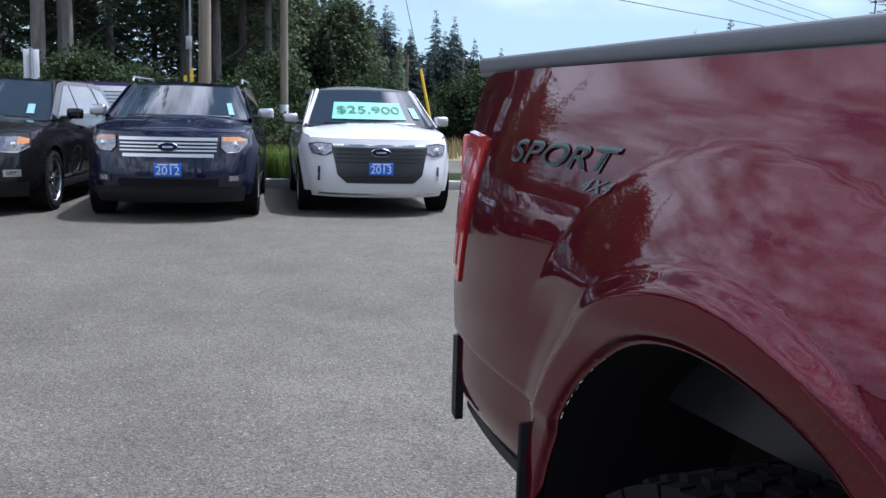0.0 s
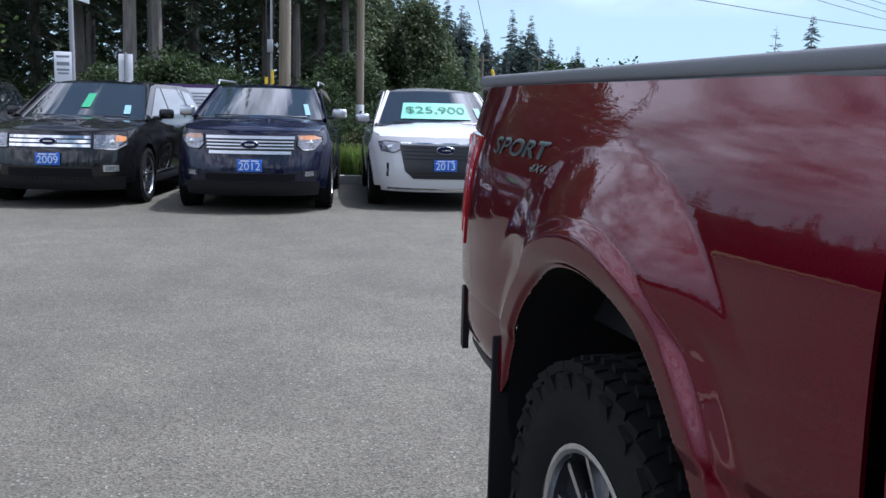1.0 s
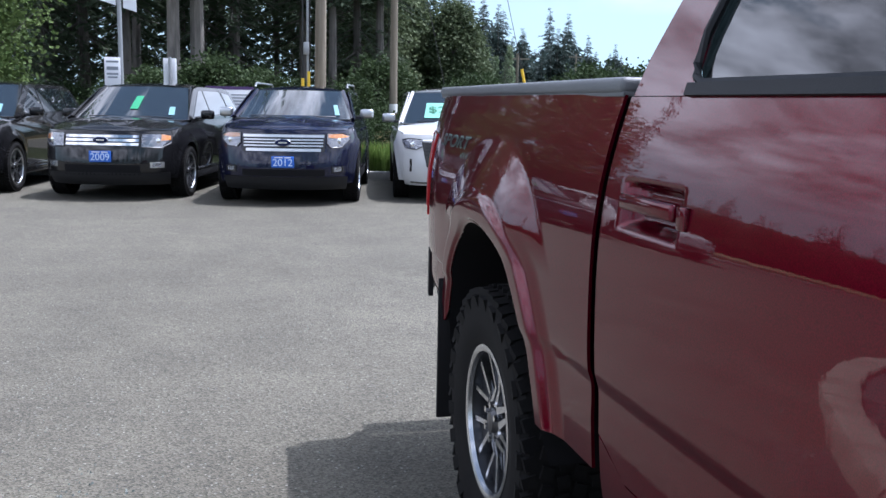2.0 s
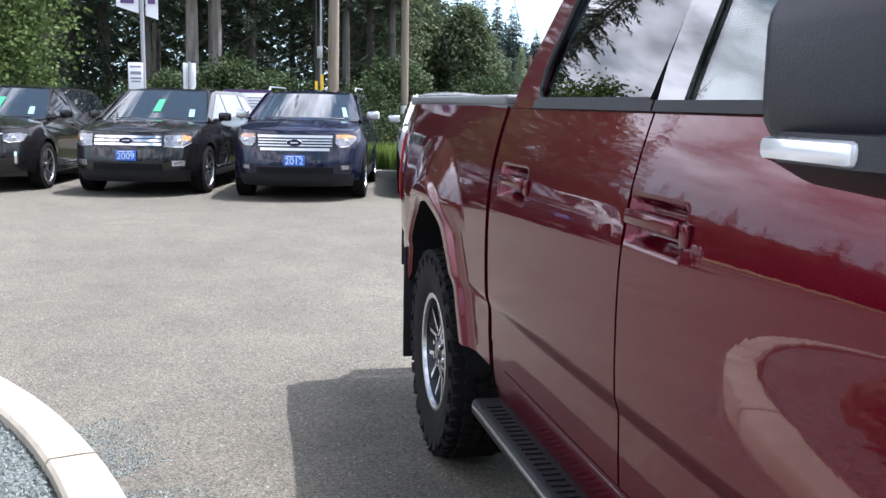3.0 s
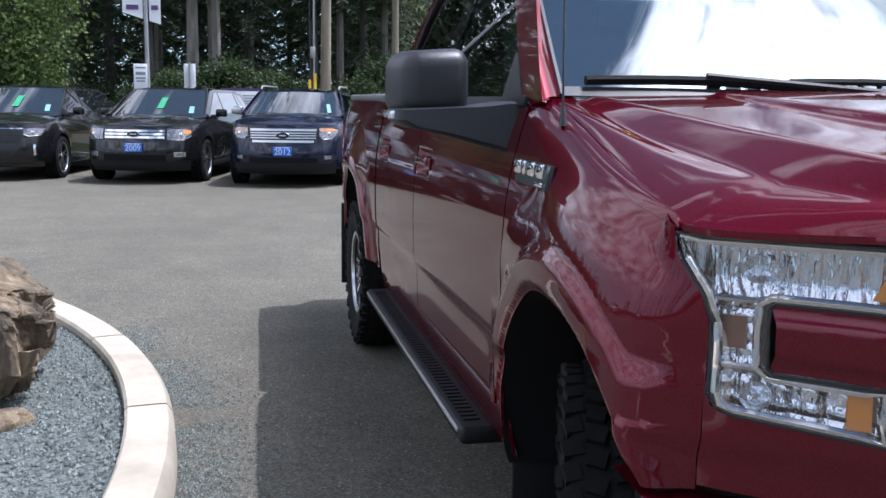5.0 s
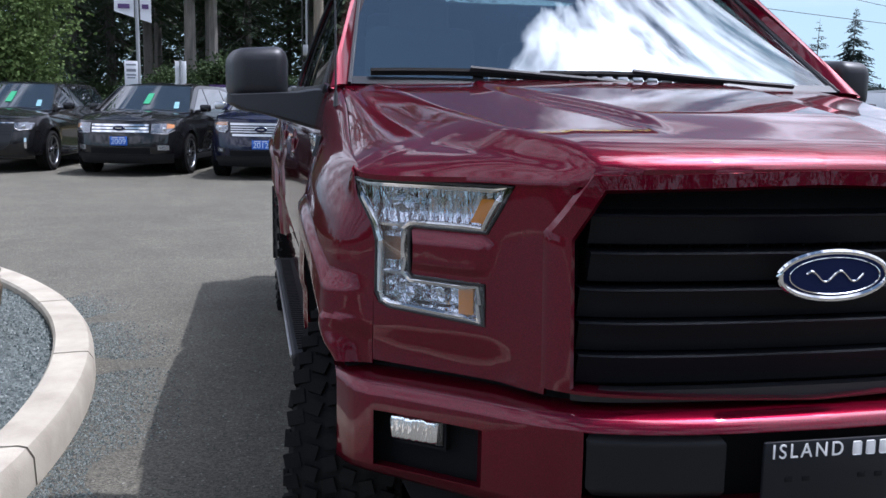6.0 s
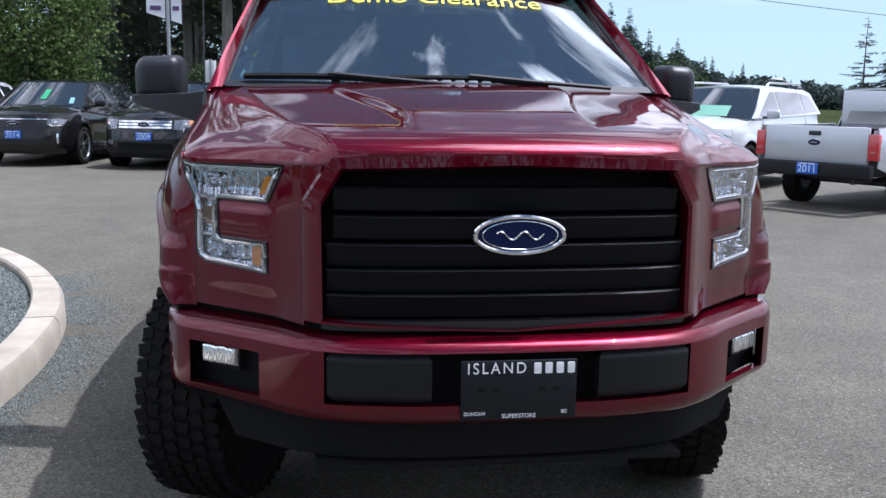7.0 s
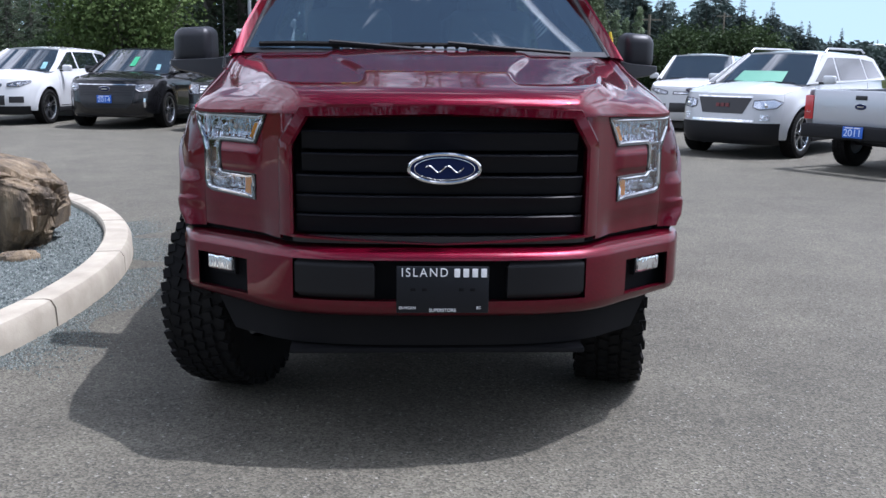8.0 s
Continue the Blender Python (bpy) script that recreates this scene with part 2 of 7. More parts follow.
OVALBLUE = mat("blue_oval_enamel", (0.008, 0.014, 0.055), 0.6, spec=0.1)
SIGNWHITE = mat("white_sign_face", (0.80, 0.81, 0.83), 0.5)
SIGNPURPLE = mat("purple_sign_band", (0.10, 0.05, 0.16), 0.5)
SIGNGREY = mat("grey_sign_print", (0.25, 0.27, 0.30), 0.6)
SIGNRED = mat("red_sign_print", (0.45, 0.04, 0.05), 0.6)
SEAT = mat("grey_seat_cloth", (0.16, 0.165, 0.17), 0.9)
bump(SEAT, 120, 0.3, 0.004)

# worn asphalt: pale aggregate over grey binder, old stains and tyre-polished patches
ASPHALT = mat("worn_asphalt", (0.12, 0.12, 0.12), 0.85)
_n, _r, _src = vary(ASPHALT, 0.22, (0.062, 0.0570, 0.0420), (0.098, 0.0910, 0.0690), 8, 0.32, 0.7)
_v = node(ASPHALT, "ShaderNodeTexVoronoi", Scale=115.0)
link(ASPHALT, _src, _v.inputs["Vector"])
_mr = node(ASPHALT, "ShaderNodeMapRange", From_Min=0.0, From_Max=1.0, To_Min=0.46, To_Max=1.64)
_sep = ASPHALT.node_tree.nodes.new("ShaderNodeSeparateColor")
link(ASPHALT, _v.outputs["Color"], _sep.inputs["Color"])
link(ASPHALT, _sep.outputs["Red"], _mr.inputs["Value"])
_mul = ASPHALT.node_tree.nodes.new("ShaderNodeMix")
_mul.data_type, _mul.blend_type = "RGBA", "MULTIPLY"
_mul.inputs["Factor"].default_value = 1.0
link(ASPHALT, _r.outputs["Color"], _mul.inputs["A"])
link(ASPHALT, _mr.outputs["Result"], _mul.inputs["B"])
_n2 = node(ASPHALT, "ShaderNodeTexNoise", Scale=1.7, Detail=9, Roughness=0.7)
link(ASPHALT, _src, _n2.inputs["Vector"])
_mr2 = node(ASPHALT, "ShaderNodeMapRange", From_Min=0.3, From_Max=0.7, To_Min=0.74, To_Max=1.16)
link(ASPHALT, _n2.outputs["Fac"], _mr2.inputs["Value"])
_mul2 = ASPHALT.node_tree.nodes.new("ShaderNodeMix")
_mul2.data_type, _mul2.blend_type = "RGBA", "MULTIPLY"
_mul2.inputs["Factor"].default_value = 1.0
link(ASPHALT, _mul.outputs["Result"], _mul2.inputs["A"])
link(ASPHALT, _mr2.outputs["Result"], _mul2.inputs["B"])
# a few pale stones show bare in the worn surface
_thr = node(ASPHALT, "ShaderNodeMapRange", From_Min=0.984, From_Max=0.992, To_Min=0.0, To_Max=0.40)
link(ASPHALT, _sep.outputs["Green"], _thr.inputs["Value"])
_chips = ASPHALT.node_tree.nodes.new("ShaderNodeMix")
_chips.data_type = "RGBA"
_chips.inputs["B"].default_value = (0.36, 0.35, 0.32, 1)
link(ASPHALT, _thr.outputs["Result"], _chips.inputs["Factor"])
link(ASPHALT, _mul2.outputs["Result"], _chips.inputs["A"])
link(ASPHALT, _chips.outputs["Result"], bsdf(ASPHALT).inputs["Base Color"])
_bp = node(ASPHALT, "ShaderNodeBump", Strength=0.5, Distance=0.006)
link(ASPHALT, _v.outputs["Distance"], _bp.inputs["Height"])
link(ASPHALT, _bp.outputs["Normal"], bsdf(ASPHALT).inputs["Normal"])

CONCRETE = mat("kerb_concrete", (0.5, 0.46, 0.39), 0.85)
vary(CONCRETE, 3.5, (0.265, 0.235, 0.185), (0.41, 0.37, 0.295), 9)
bump(CONCRETE, 90, 0.35, 0.004, 8)
GREYCONCRETE = mat("grey_concrete", (0.4, 0.39, 0.36), 0.85)
vary(GREYCONCRETE, 4, (0.30, 0.29, 0.27), (0.46, 0.45, 0.42), 8)
SOIL = mat("bluegreen_fine_gravel", (0.15, 0.17, 0.16), 0.9)
vary(SOIL, 60, (0.045, 0.056, 0.054), (0.14, 0.16, 0.15), 3, 0.35, 0.65)
bump(SOIL, 70, 0.8, 0.02)
CHIP = mat("gravel_chip", (0.2, 0.22, 0.21), 0.85)
_g = CHIP.node_tree.nodes.new("ShaderNodeNewGeometry")
_cr = CHIP.node_tree.nodes.new("ShaderNodeValToRGB")
_cr.color_ramp.elements[0].color, _cr.color_ramp.elements[1].color = (0.045, 0.062, 0.060, 1), (0.24, 0.265, 0.245, 1)
link(CHIP, _g.outputs["Random Per Island"], _cr.inputs["Fac"])
link(CHIP, _cr.outputs["Color"], bsdf(CHIP).inputs["Base Color"])
ROCK = mat("weathered_brown_rock", (0.2, 0.15, 0.1), 0.92)
_n, _r, _src = vary(ROCK, 4.5, (0.06, 0.05, 0.04), (0.42, 0.35, 0.25), 12, 0.3, 0.72, stretch=(1.8, 1.8, 0.5))
_e = _r.color_ramp.elements.new(0.44)
_e.color = (0.155, 0.12, 0.082, 1)
_e = _r.color_ramp.elements.new(0.58)
_e.color = (0.26, 0.195, 0.12, 1)
_bn = node(ROCK, "ShaderNodeTexNoise", Scale=11.0, Detail=10, Roughness=0.65)
link(ROCK, _src, _bn.inputs["Vector"])
_bb = node(ROCK, "ShaderNodeBump", Strength=1.0, Distance=0.07)
link(ROCK, _bn.outputs["Fac"], _bb.inputs["Height"])
link(ROCK, _bb.outputs["Normal"], bsdf(ROCK).inputs["Normal"])
VERGE = mat("dry_verge", (0.2, 0.17, 0.08), 0.95)
vary(VERGE, 0.6, (0.10, 0.10, 0.04), (0.30, 0.25, 0.13), 9)
GREENVERGE = mat("rough_green_verge", (0.06, 0.09, 0.03), 0.95, spec=0.0)
vary(GREENVERGE, 0.5, (0.03, 0.05, 0.016), (0.11, 0.13, 0.05), 9)
FORESTFLOOR = mat("forest_floor", (0.05, 0.05, 0.03), 0.95, spec=0.0)
vary(FORESTFLOOR, 0.4, (0.018, 0.025, 0.011), (0.05, 0.058, 0.028), 8)
BARK = mat("fir_bark", (0.09, 0.075, 0.06), 0.9)
vary(BARK, 5, (0.055, 0.05, 0.045), (0.19, 0.17, 0.15), 8, stretch=(1, 1, 0.15))
PALEBARK = mat("pale_grey_bark", (0.3, 0.27, 0.24), 0.9)
vary(PALEBARK, 5, (0.085, 0.078, 0.07), (0.24, 0.22, 0.195), 8, stretch=(1, 1, 0.15))
POLEWOOD = mat("weathered_pole_wood", (0.3, 0.25, 0.18), 0.85)
vary(POLEWOOD, 9, (0.11, 0.094, 0.07), (0.25, 0.215, 0.165), 8, stretch=(1, 1, 0.06))
YELLOW = mat("yellow_guard", (0.75, 0.5, 0.03), 0.5)
CABLE = mat("black_cable", (0.02, 0.02, 0.02), 0.6)
GALV = mat("galvanised_steel", (0.35, 0.36, 0.37), 0.45, 0.7)


def leafmat(name, a, b):
    m = mat(name, a, 0.65, spec=0.12)
    g = m.node_tree.nodes.new("ShaderNodeNewGeometry")
    oi = m.node_tree.nodes.new("ShaderNodeObjectInfo")
    ad = m.node_tree.nodes.new("ShaderNodeMath")
    ad.operation = "MULTIPLY_ADD"
    ad.inputs[1].default_value = 0.4
    link(m, oi.outputs["Random"], ad.inputs[0])
    ml = m.node_tree.nodes.new("ShaderNodeMath")
    ml.operation = "MULTIPLY"
    ml.inputs[1].default_value = 0.6
    link(m, g.outputs["Random Per Island"], ml.inputs[0])
    link(m, ml.outputs["Value"], ad.inputs[2])
    r = m.node_tree.nodes.new("ShaderNodeValToRGB")
    r.color_ramp.elements[0].color, r.color_ramp.elements[1].color = (*a, 1), (*b, 1)
    link(m, ad.outputs["Value"], r.inputs["Fac"])
    link(m, r.outputs["Color"], bsdf(m).inputs["Base Color"])
    # thin leaves let some light through
    out = m.node_tree.nodes["Material Output"]
    tl = m.node_tree.nodes.new("ShaderNodeBsdfTranslucent")
    link(m, r.outputs["Color"], tl.inputs["Color"])
    mx = m.node_tree.nodes.new("ShaderNodeMixShader")
    mx.inputs["Fac"].default_value = 0.3
    link(m, bsdf(m).outputs["BSDF"], mx.inputs[1])
    link(m, tl.outputs["BSDF"], mx.inputs[2])
    link(m, mx.outputs["Shader"], out.inputs["Surface"])
    return m


NEEDLES = leafmat("fir_needles", (0.052, 0.076, 0.050), (0.115, 0.150, 0.090))
FARNEEDLES = leafmat("distant_needles", (0.024, 0.038, 0.036), (0.055, 0.076, 0.064))
LEAVES = leafmat("broad_leaves", (0.05, 0.085, 0.026), (0.135, 0.185, 0.062))
POPLAR = leafmat("pale_poplar_leaves", (0.10, 0.15, 0.08), (0.26, 0.32, 0.20))
MIXEDLEAVES = leafmat("olive_green_leaves", (0.055, 0.078, 0.042), (0.115, 0.142, 0.072))
SHRUB = leafmat("dark_shrub_leaves", (0.020, 0.036, 0.015), (0.050, 0.075, 0.030))
BLADES = leafmat("ornamental_grass", (0.06, 0.12, 0.02), (0.20, 0.28, 0.07))
PETALS = mat("red_petals", (0.55, 0.04, 0.05), 0.6)


# ---- mesh helpers ----
def obj(name, bm, material, parent=None, label="", smooth=True, sharp=32, kind=""):
    me = bpy.data.meshes.new(name)
    bm.to_mesh(me)
    bm.free()
    if material:
        me.materials.append(material)
    if smooth:
        me.polygons.foreach_set("use_smooth", [True] * len(me.polygons))
        me.set_sharp_from_angle(angle=radians(sharp))
    ob = new(name, me)
    if parent:
        ob.parent = parent
    return tagged(ob, label, kind=kind)


def part(name, bm, material, parent, label="", smooth=True, sharp=32):
    return obj(name, bm, material, parent, label, smooth, sharp)


def thing(name, label, category, group="", kind="", m=None):
    ob = new(name)
    ob.empty_display_size = 0.2
    if m:
        ob.matrix_basis = m
    return tagged(ob, label, category, group, kind)


def smoothstep(a, b, v):
    t = min(1.0, max(0.0, (v - a) / (b - a)))
    return t * t * (3 - 2 * t)


def curve1(pts):
    """A smooth curve through (u, v) points."""
    us = [p[0] for p in pts]
    vs = [p[1] for p in pts]
    n = len(us)
    ms = []
    for i in range(n):
        a, b = max(0, i - 1), min(n - 1, i + 1)
        ms.append((vs[b] - vs[a]) / (us[b] - us[a]))

    def f(u):
        if u <= us[0]:
            return vs[0] + ms[0] * (u - us[0])
        if u >= us[-1]:
            return vs[-1] + ms[-1] * (u - us[-1])
        i = max(k for k in range(n - 1) if us[k] <= u)
        h = us[i + 1] - us[i]
        t = (u - us[i]) / h
        return ((2 * t ** 3 - 3 * t * t + 1) * vs[i] + (t ** 3 - 2 * t * t + t) * h * ms[i]
                + (-2 * t ** 3 + 3 * t * t) * vs[i + 1] + (t ** 3 - t * t) * h * ms[i + 1])
    return f


def spans(*parts_):
    """Cut positions: (from, to, step) ranges."""
    out = set()
    for a, b, s in parts_:
        k = max(1, round((b - a) / s))
        for i in range(k + 1):
            out.add(round(a + (b - a) * i / k, 4))
    return sorted(out)


def skin(outline, mapper, us, vs, thick=0.006, inward=None):
    """A shaped sheet: a flat outline cut along us and vs, bent by mapper, given thickness towards inward."""
    bm = bmesh.new()
    bm.faces.new([bm.verts.new((u, v, 0)) for u, v in outline])
    lo_u, hi_u = min(p[0] for p in outline), max(p[0] for p in outline)
    lo_v, hi_v = min(p[1] for p in outline), max(p[1] for p in outline)
    for axis, cuts, lo, hi in ((0, us, lo_u, hi_u), (1, vs, lo_v, hi_v)):
        for c in cuts:
            if lo + 1e-4 < c < hi - 1e-4:
                co, no = [0, 0, 0], [0, 0, 0]
                co[axis], no[axis] = c, 1
                bmesh.ops.bisect_plane(bm, geom=bm.verts[:] + bm.edges[:] + bm.faces[:], dist=1e-5, plane_co=co, plane_no=no)
    for v in bm.verts:
        v.co = mapper(v.co.x, v.co.y)
    bm.normal_update()
    if thick:
        want = Vector(inward)
        s = sum((f.normal * f.calc_area() for f in bm.faces), Vector())
        if s.dot(want) > 0:
            bmesh.ops.reverse_faces(bm, faces=bm.faces[:])
            bm.normal_update()
        front = bm.faces[:]
        rim = [e for e in bm.edges if e.is_boundary]
        norms = {v: v.normal.copy() for v in bm.verts}
        back = {v: bm.verts.new(v.co - norms[v] * thick) for v in bm.verts[:]}
        for f in front:
            bm.faces.new([back[v] for v in reversed(f.verts)])
        for e in rim:
            f = e.link_faces[0]
            a, b = e.verts
            for lp in f.loops:
                if lp.edge == e:
                    a, b = lp.vert, lp.link_loop_next.vert
            bm.faces.new([b, a, back[a], back[b]])
    bm.normal_update()
    return bm


def box(bm, c, s, m=None, bevel=0.0, seg=2):
    """Adds a box with centre c and size s, bevelled, optionally under the matrix m."""
    r = bmesh.ops.create_cube(bm, size=1, matrix=Matrix.Translation(c) @ Matrix.Diagonal((*s, 1)))
    vs_ = r["verts"]
    if bevel:
        es = {e for v in vs_ for e in v.link_edges}
        vs_ = [v for v in bmesh.ops.bevel(bm, geom=list(es), offset=bevel, segments=seg, affect="EDGES", profile=0.5)["verts"]]
        vs_ = list({v for v in vs_})
    if m is not None:
        bmesh.ops.transform(bm, matrix=m, verts=vs_)
    return vs_


def boxes(items, bevel=0.0, seg=2):
    bm = bmesh.new()
    for c, s in items:
        box(bm, c, s, None, bevel, seg)
    return bm


def cyl(bm, a, b, r0, r1=None, n=16, caps=True):
    a, b = Vector(a), Vector(b)
    d = b - a
    q = d.to_track_quat("Z", "Y").to_matrix().to_4x4()
    bmesh.ops.create_cone(bm, cap_ends=caps, segments=n, radius1=r0, radius2=r0 if r1 is None else r1, depth=d.length,
                          matrix=Matrix.Translation((a + b) / 2) @ q)


def cylinder(a, b, r0, r1=None, n=16):
    bm = bmesh.new()
    cyl(bm, a, b, r0, r1, n)
    return bm


def tube(bm, pts, r, n=8, closed=False):
    """A round bar along points."""
    pts = [Vector(p) for p in pts]
    rings = []
    k = len(pts)
    up = Vector((0.13, 0.21, 0.97)).normalized()
    for i, p in enumerate(pts):
        a = pts[(i - 1) % k] if closed or i else pts[0]
        b = pts[(i + 1) % k] if closed or i < k - 1 else pts[-1]
        d = (b - a).normalized()
        s = d.cross(up)
        if s.length < 1e-3:
            s = d.cross(Vector((1, 0, 0)))
        s.normalize()
        t = s.cross(d)
        rings.append([bm.verts.new(p + (s * math.cos(2 * math.pi * j / n) + t * math.sin(2 * math.pi * j / n)) * r) for j in range(n)])
    for i in range(k if closed else k - 1):
        A, B = rings[i], rings[(i + 1) % k]
        for j in range(n):
            bm.faces.new([A[j], A[(j + 1) % n], B[(j + 1) % n], B[j]])
    if not closed:
        bm.faces.new(rings[0][::-1])
        bm.faces.new(rings[-1])


def lathe(profile, n=48, axis="X"):
    """A turned shape: (radius, along) points about the x axis."""
    bm = bmesh.new()
    rings = []
    for r, x in profile:
        rings.append([bm.verts.new((x, r * math.cos(2 * math.pi * j / n), r * math.sin(2 * math.pi * j / n))) for j in range(n)])
    for A, B in zip(rings, rings[1:]):
        for j in range(n):
            bm.faces.new([A[j], A[(j + 1) % n], B[(j + 1) % n], B[j]])
    bmesh.ops.recalc_face_normals(bm, faces=bm.faces[:])
    return bm


def lettering(name, text, size, material, parent, m, label="", depth=0.001, align="CENTER", spacing=1.0):
    cu = bpy.data.curves.new(name, "FONT")
    cu.body, cu.size, cu.extrude, cu.align_x, cu.align_y = text, size, depth, align, "CENTER"
    cu.space_character = spacing
    tmp = new(name, cu)
    me = bpy.data.meshes.new_from_object(tmp.evaluated_get(bpy.context.evaluated_depsgraph_get()))
    bpy.data.objects.remove(tmp)
    bpy.data.curves.remove(cu)
    me.materials.clear()
    me.materials.append(material)
    ob = new(name, me)
    ob.matrix_basis = m
    if parent:
        ob.parent = parent
    return tagged(ob, label)


def arc(c, a, b, t0, t1, n):
    return [(c[0] + a * math.cos(radians(t0 + (t1 - t0) * i / n)), c[1] + b * math.sin(radians(t0 + (t1 - t0) * i / n))) for i in range(n + 1)]


# ---- ground ----
bm = bmesh.new()
bmesh.ops.create_grid(bm, x_segments=40, y_segments=40, size=600)
obj("ground", bm, ASPHALT, None, "worn grey asphalt lot with fine pale aggregate", kind="structure")["category"] = "ground"

# kerbed island: an ellipse
ISL = (-7.65, 2.5)


def isl(t, off=0.0):
    return (ISL[0] + (5.725 - off) * math.cos(t), ISL[1] + (5.525 - off) * math.sin(t))


island = thing("kerbed_island", "gravel island with a pale concrete kerb", "planting island", kind="structure")
kp = [(0.0, -0.02), (0.006, 0.11), (0.03, 0.148), (0.06, 0.152), (0.19, 0.150), (0.203, 0.135), (0.205, 0.05)]
NSEG = 26
for k in range(NSEG):
    bm = bmesh.new()
    t0, t1 = 2 * math.pi * k / NSEG + 0.0015, 2 * math.pi * (k + 1) / NSEG - 0.0015
    rows_ = []
    for i in range(13):
        t = t0 + (t1 - t0) * i / 12 + 0.117
        rows_.append([bm.verts.new((*isl(t, o), z + 0.003 * math.sin(9 * t + o * 30))) for o, z in kp])
    for A, B in zip(rows_, rows_[1:]):
        for j in range(len(kp) - 1):
            bm.faces.new([A[j], A[j + 1], B[j + 1], B[j]])
    bm.faces.new(rows_[0])
    bm.faces.new(rows_[-1][::-1])
    bmesh.ops.recalc_face_normals(bm, faces=bm.faces[:])
    part("kerb_piece", bm, CONCRETE, island)
bm = bmesh.new()
cen = bm.verts.new((*ISL, 0.12))
rngs = []
for o in (0.195, 1.2, 3.0):
    rngs.append([bm.verts.new((*isl(2 * math.pi * i / 64, o), 0.095 + 0.02 * noise.noise(Vector((*isl(2 * math.pi * i / 64, o), 0))))) for i in range(64)])
for A, B in zip(rngs, rngs[1:]):
    for i in range(64):
        bm.faces.new([A[i], A[(i + 1) % 64], B[(i + 1) % 64], B[i]])
for i in range(64):
    bm.faces.new([rngs[-1][i], rngs[-1][(i + 1) % 64], cen])
part("gravel_bed", bm, SOIL, island)
# gravel chips on the bed and strewn beside the kerb
rng = random.Random(5)
vv, ff = [], []


def chip(x, y, z, r):
    b = len(vv)
    a0 = rng.random() * 6.28
    for a in (0, 2.1, 4.2):
        vv.append((x + r * math.cos(a0 + a) * rng.uniform(0.7, 1.2), y + r * math.sin(a0 + a) * rng.uniform(0.7, 1.2), z - r * 0.2))
    vv.append((x + rng.uniform(-0.3, 0.3) * r, y, z + r * rng.uniform(0.5, 0.9)))
    ff.extend([(b, b + 1, b + 3), (b + 1, b + 2, b + 3), (b + 2, b, b + 3)])


for _ in range(26000):
    t = rng.uniform(-0.7, 0.85)
    o = 0.18 + 1.5 * rng.random() ** 1.3
    x, y = isl(t, o)
    chip(x, y, 0.10, rng.uniform(0.004, 0.013))
me = bpy.data.meshes.new("gravel_chips")
me.from_pydata(vv, [], ff)
me.materials.append(CHIP)
ob = new("gravel_chips", me)
tagged(ob, "loose blue-grey gravel chips filling the island", "gravel", kind="stuff")
vv, ff = [], []
for _ in range(15000):
    t = rng.uniform(-0.45, 0.6)
    o = -abs(rng.gauss(0, 0.17)) - 0.004
    x, y = isl(t, o)
    if noise.noise(Vector((x * 1.3, y * 1.3, 3))) > -0.1:
        chip(x, y, 0.003, rng.uniform(0.003, 0.008))
for _ in range(2500):
    chip(rng.uniform(-4, 1), rng.uniform(3, 11), 0.002, rng.uniform(0.002, 0.005))
me = bpy.data.meshes.new("stray_gravel")
me.from_pydata(vv, [], ff)
me.materials.append(CHIP)
tagged(new("stray_gravel", me), "loose gravel strewn on asphalt along the kerb", "gravel", kind="stuff")


def rock_mesh(seed, size, sub=6, block=True):
    """A weathered block: steep fluted sides, undercut foot, broken flat top."""
    bm = bmesh.new()
    bmesh.ops.create_icosphere(bm, subdivisions=sub, radius=1)
    sd = Vector((seed * 1.7, seed * 0.6, 0))
    for v in bm.verts:
        p = v.co.copy()
        e = 0.34 if block else 0.6
        q = Vector((math.copysign(abs(p.x) ** e, p.x), math.copysign(abs(p.y) ** e, p.y), math.copysign(abs(p.z) ** (0.30 if block else 0.7), p.z)))
        if block:
            side = min(1.0, math.hypot(p.x, p.y) * 1.4)
            flute = abs(noise.noise(Vector((q.x * 3.1, q.y * 3.1, q.z * 0.35)) + sd))
            crack = max(0.0, 1 - 7 * abs(noise.noise(Vector((q.x * 1.9, q.y * 1.9, q.z * 0.4 + 2)) + sd)))
            step = noise.cell(Vector((q.x * 2.4 + 5, q.y * 2.4, q.z * 1.3)) + sd)
            k = 1 - side * (0.15 * (1 - 2.2 * flute) + 0.14 * crack) + 0.05 * (step - 0.5)
            k *= 1 - 0.24 * smoothstep(0.1, -1.0, q.z)
            top = 0.10 * noise.noise(Vector((q.x * 1.6, q.y * 1.6, 7)) + sd) - 0.06 * noise.cell(Vector((q.x * 3, q.y * 3, 1)) + sd)
            n3 = noise.fractal(q * 5 + sd, 0.8, 2.2, 5)
            lift = (top - 0.40 * q.x) if q.z > 0 else 0
            q = Vector((q.x * k, q.y * k, q.z + lift)) * (1 + 0.035 * n3)
        else:
            q *= 1 + 0.16 * noise.fractal(p * 1.3 + sd, 1.0, 2.0, 3)
        v.co = Vector((q.x * size[0], q.y * size[1], q.z * size[2]))
    return bm


def rock(seed, place, size, turn, label, block=True):
    ob = obj("boulder", rock_mesh(seed, size, 6 if block else 4, block), ROCK, None, label, sharp=14)
    ob.matrix_basis = pose(*place, 0, 0, turn)
    ob["category"] = "boulder"
    return ob


rock(3, (-3.11, 3.66, 0.37), (0.60, 0.52, 0.35), 8, "large weathered brown boulder standing on gravel")
rock(8, (-2.66, 3.14, 0.10), (0.13, 0.09, 0.05), 40, "small flat stone lying on gravel", False)


# ---- wheels, for every vehicle ----
MESHES = {}


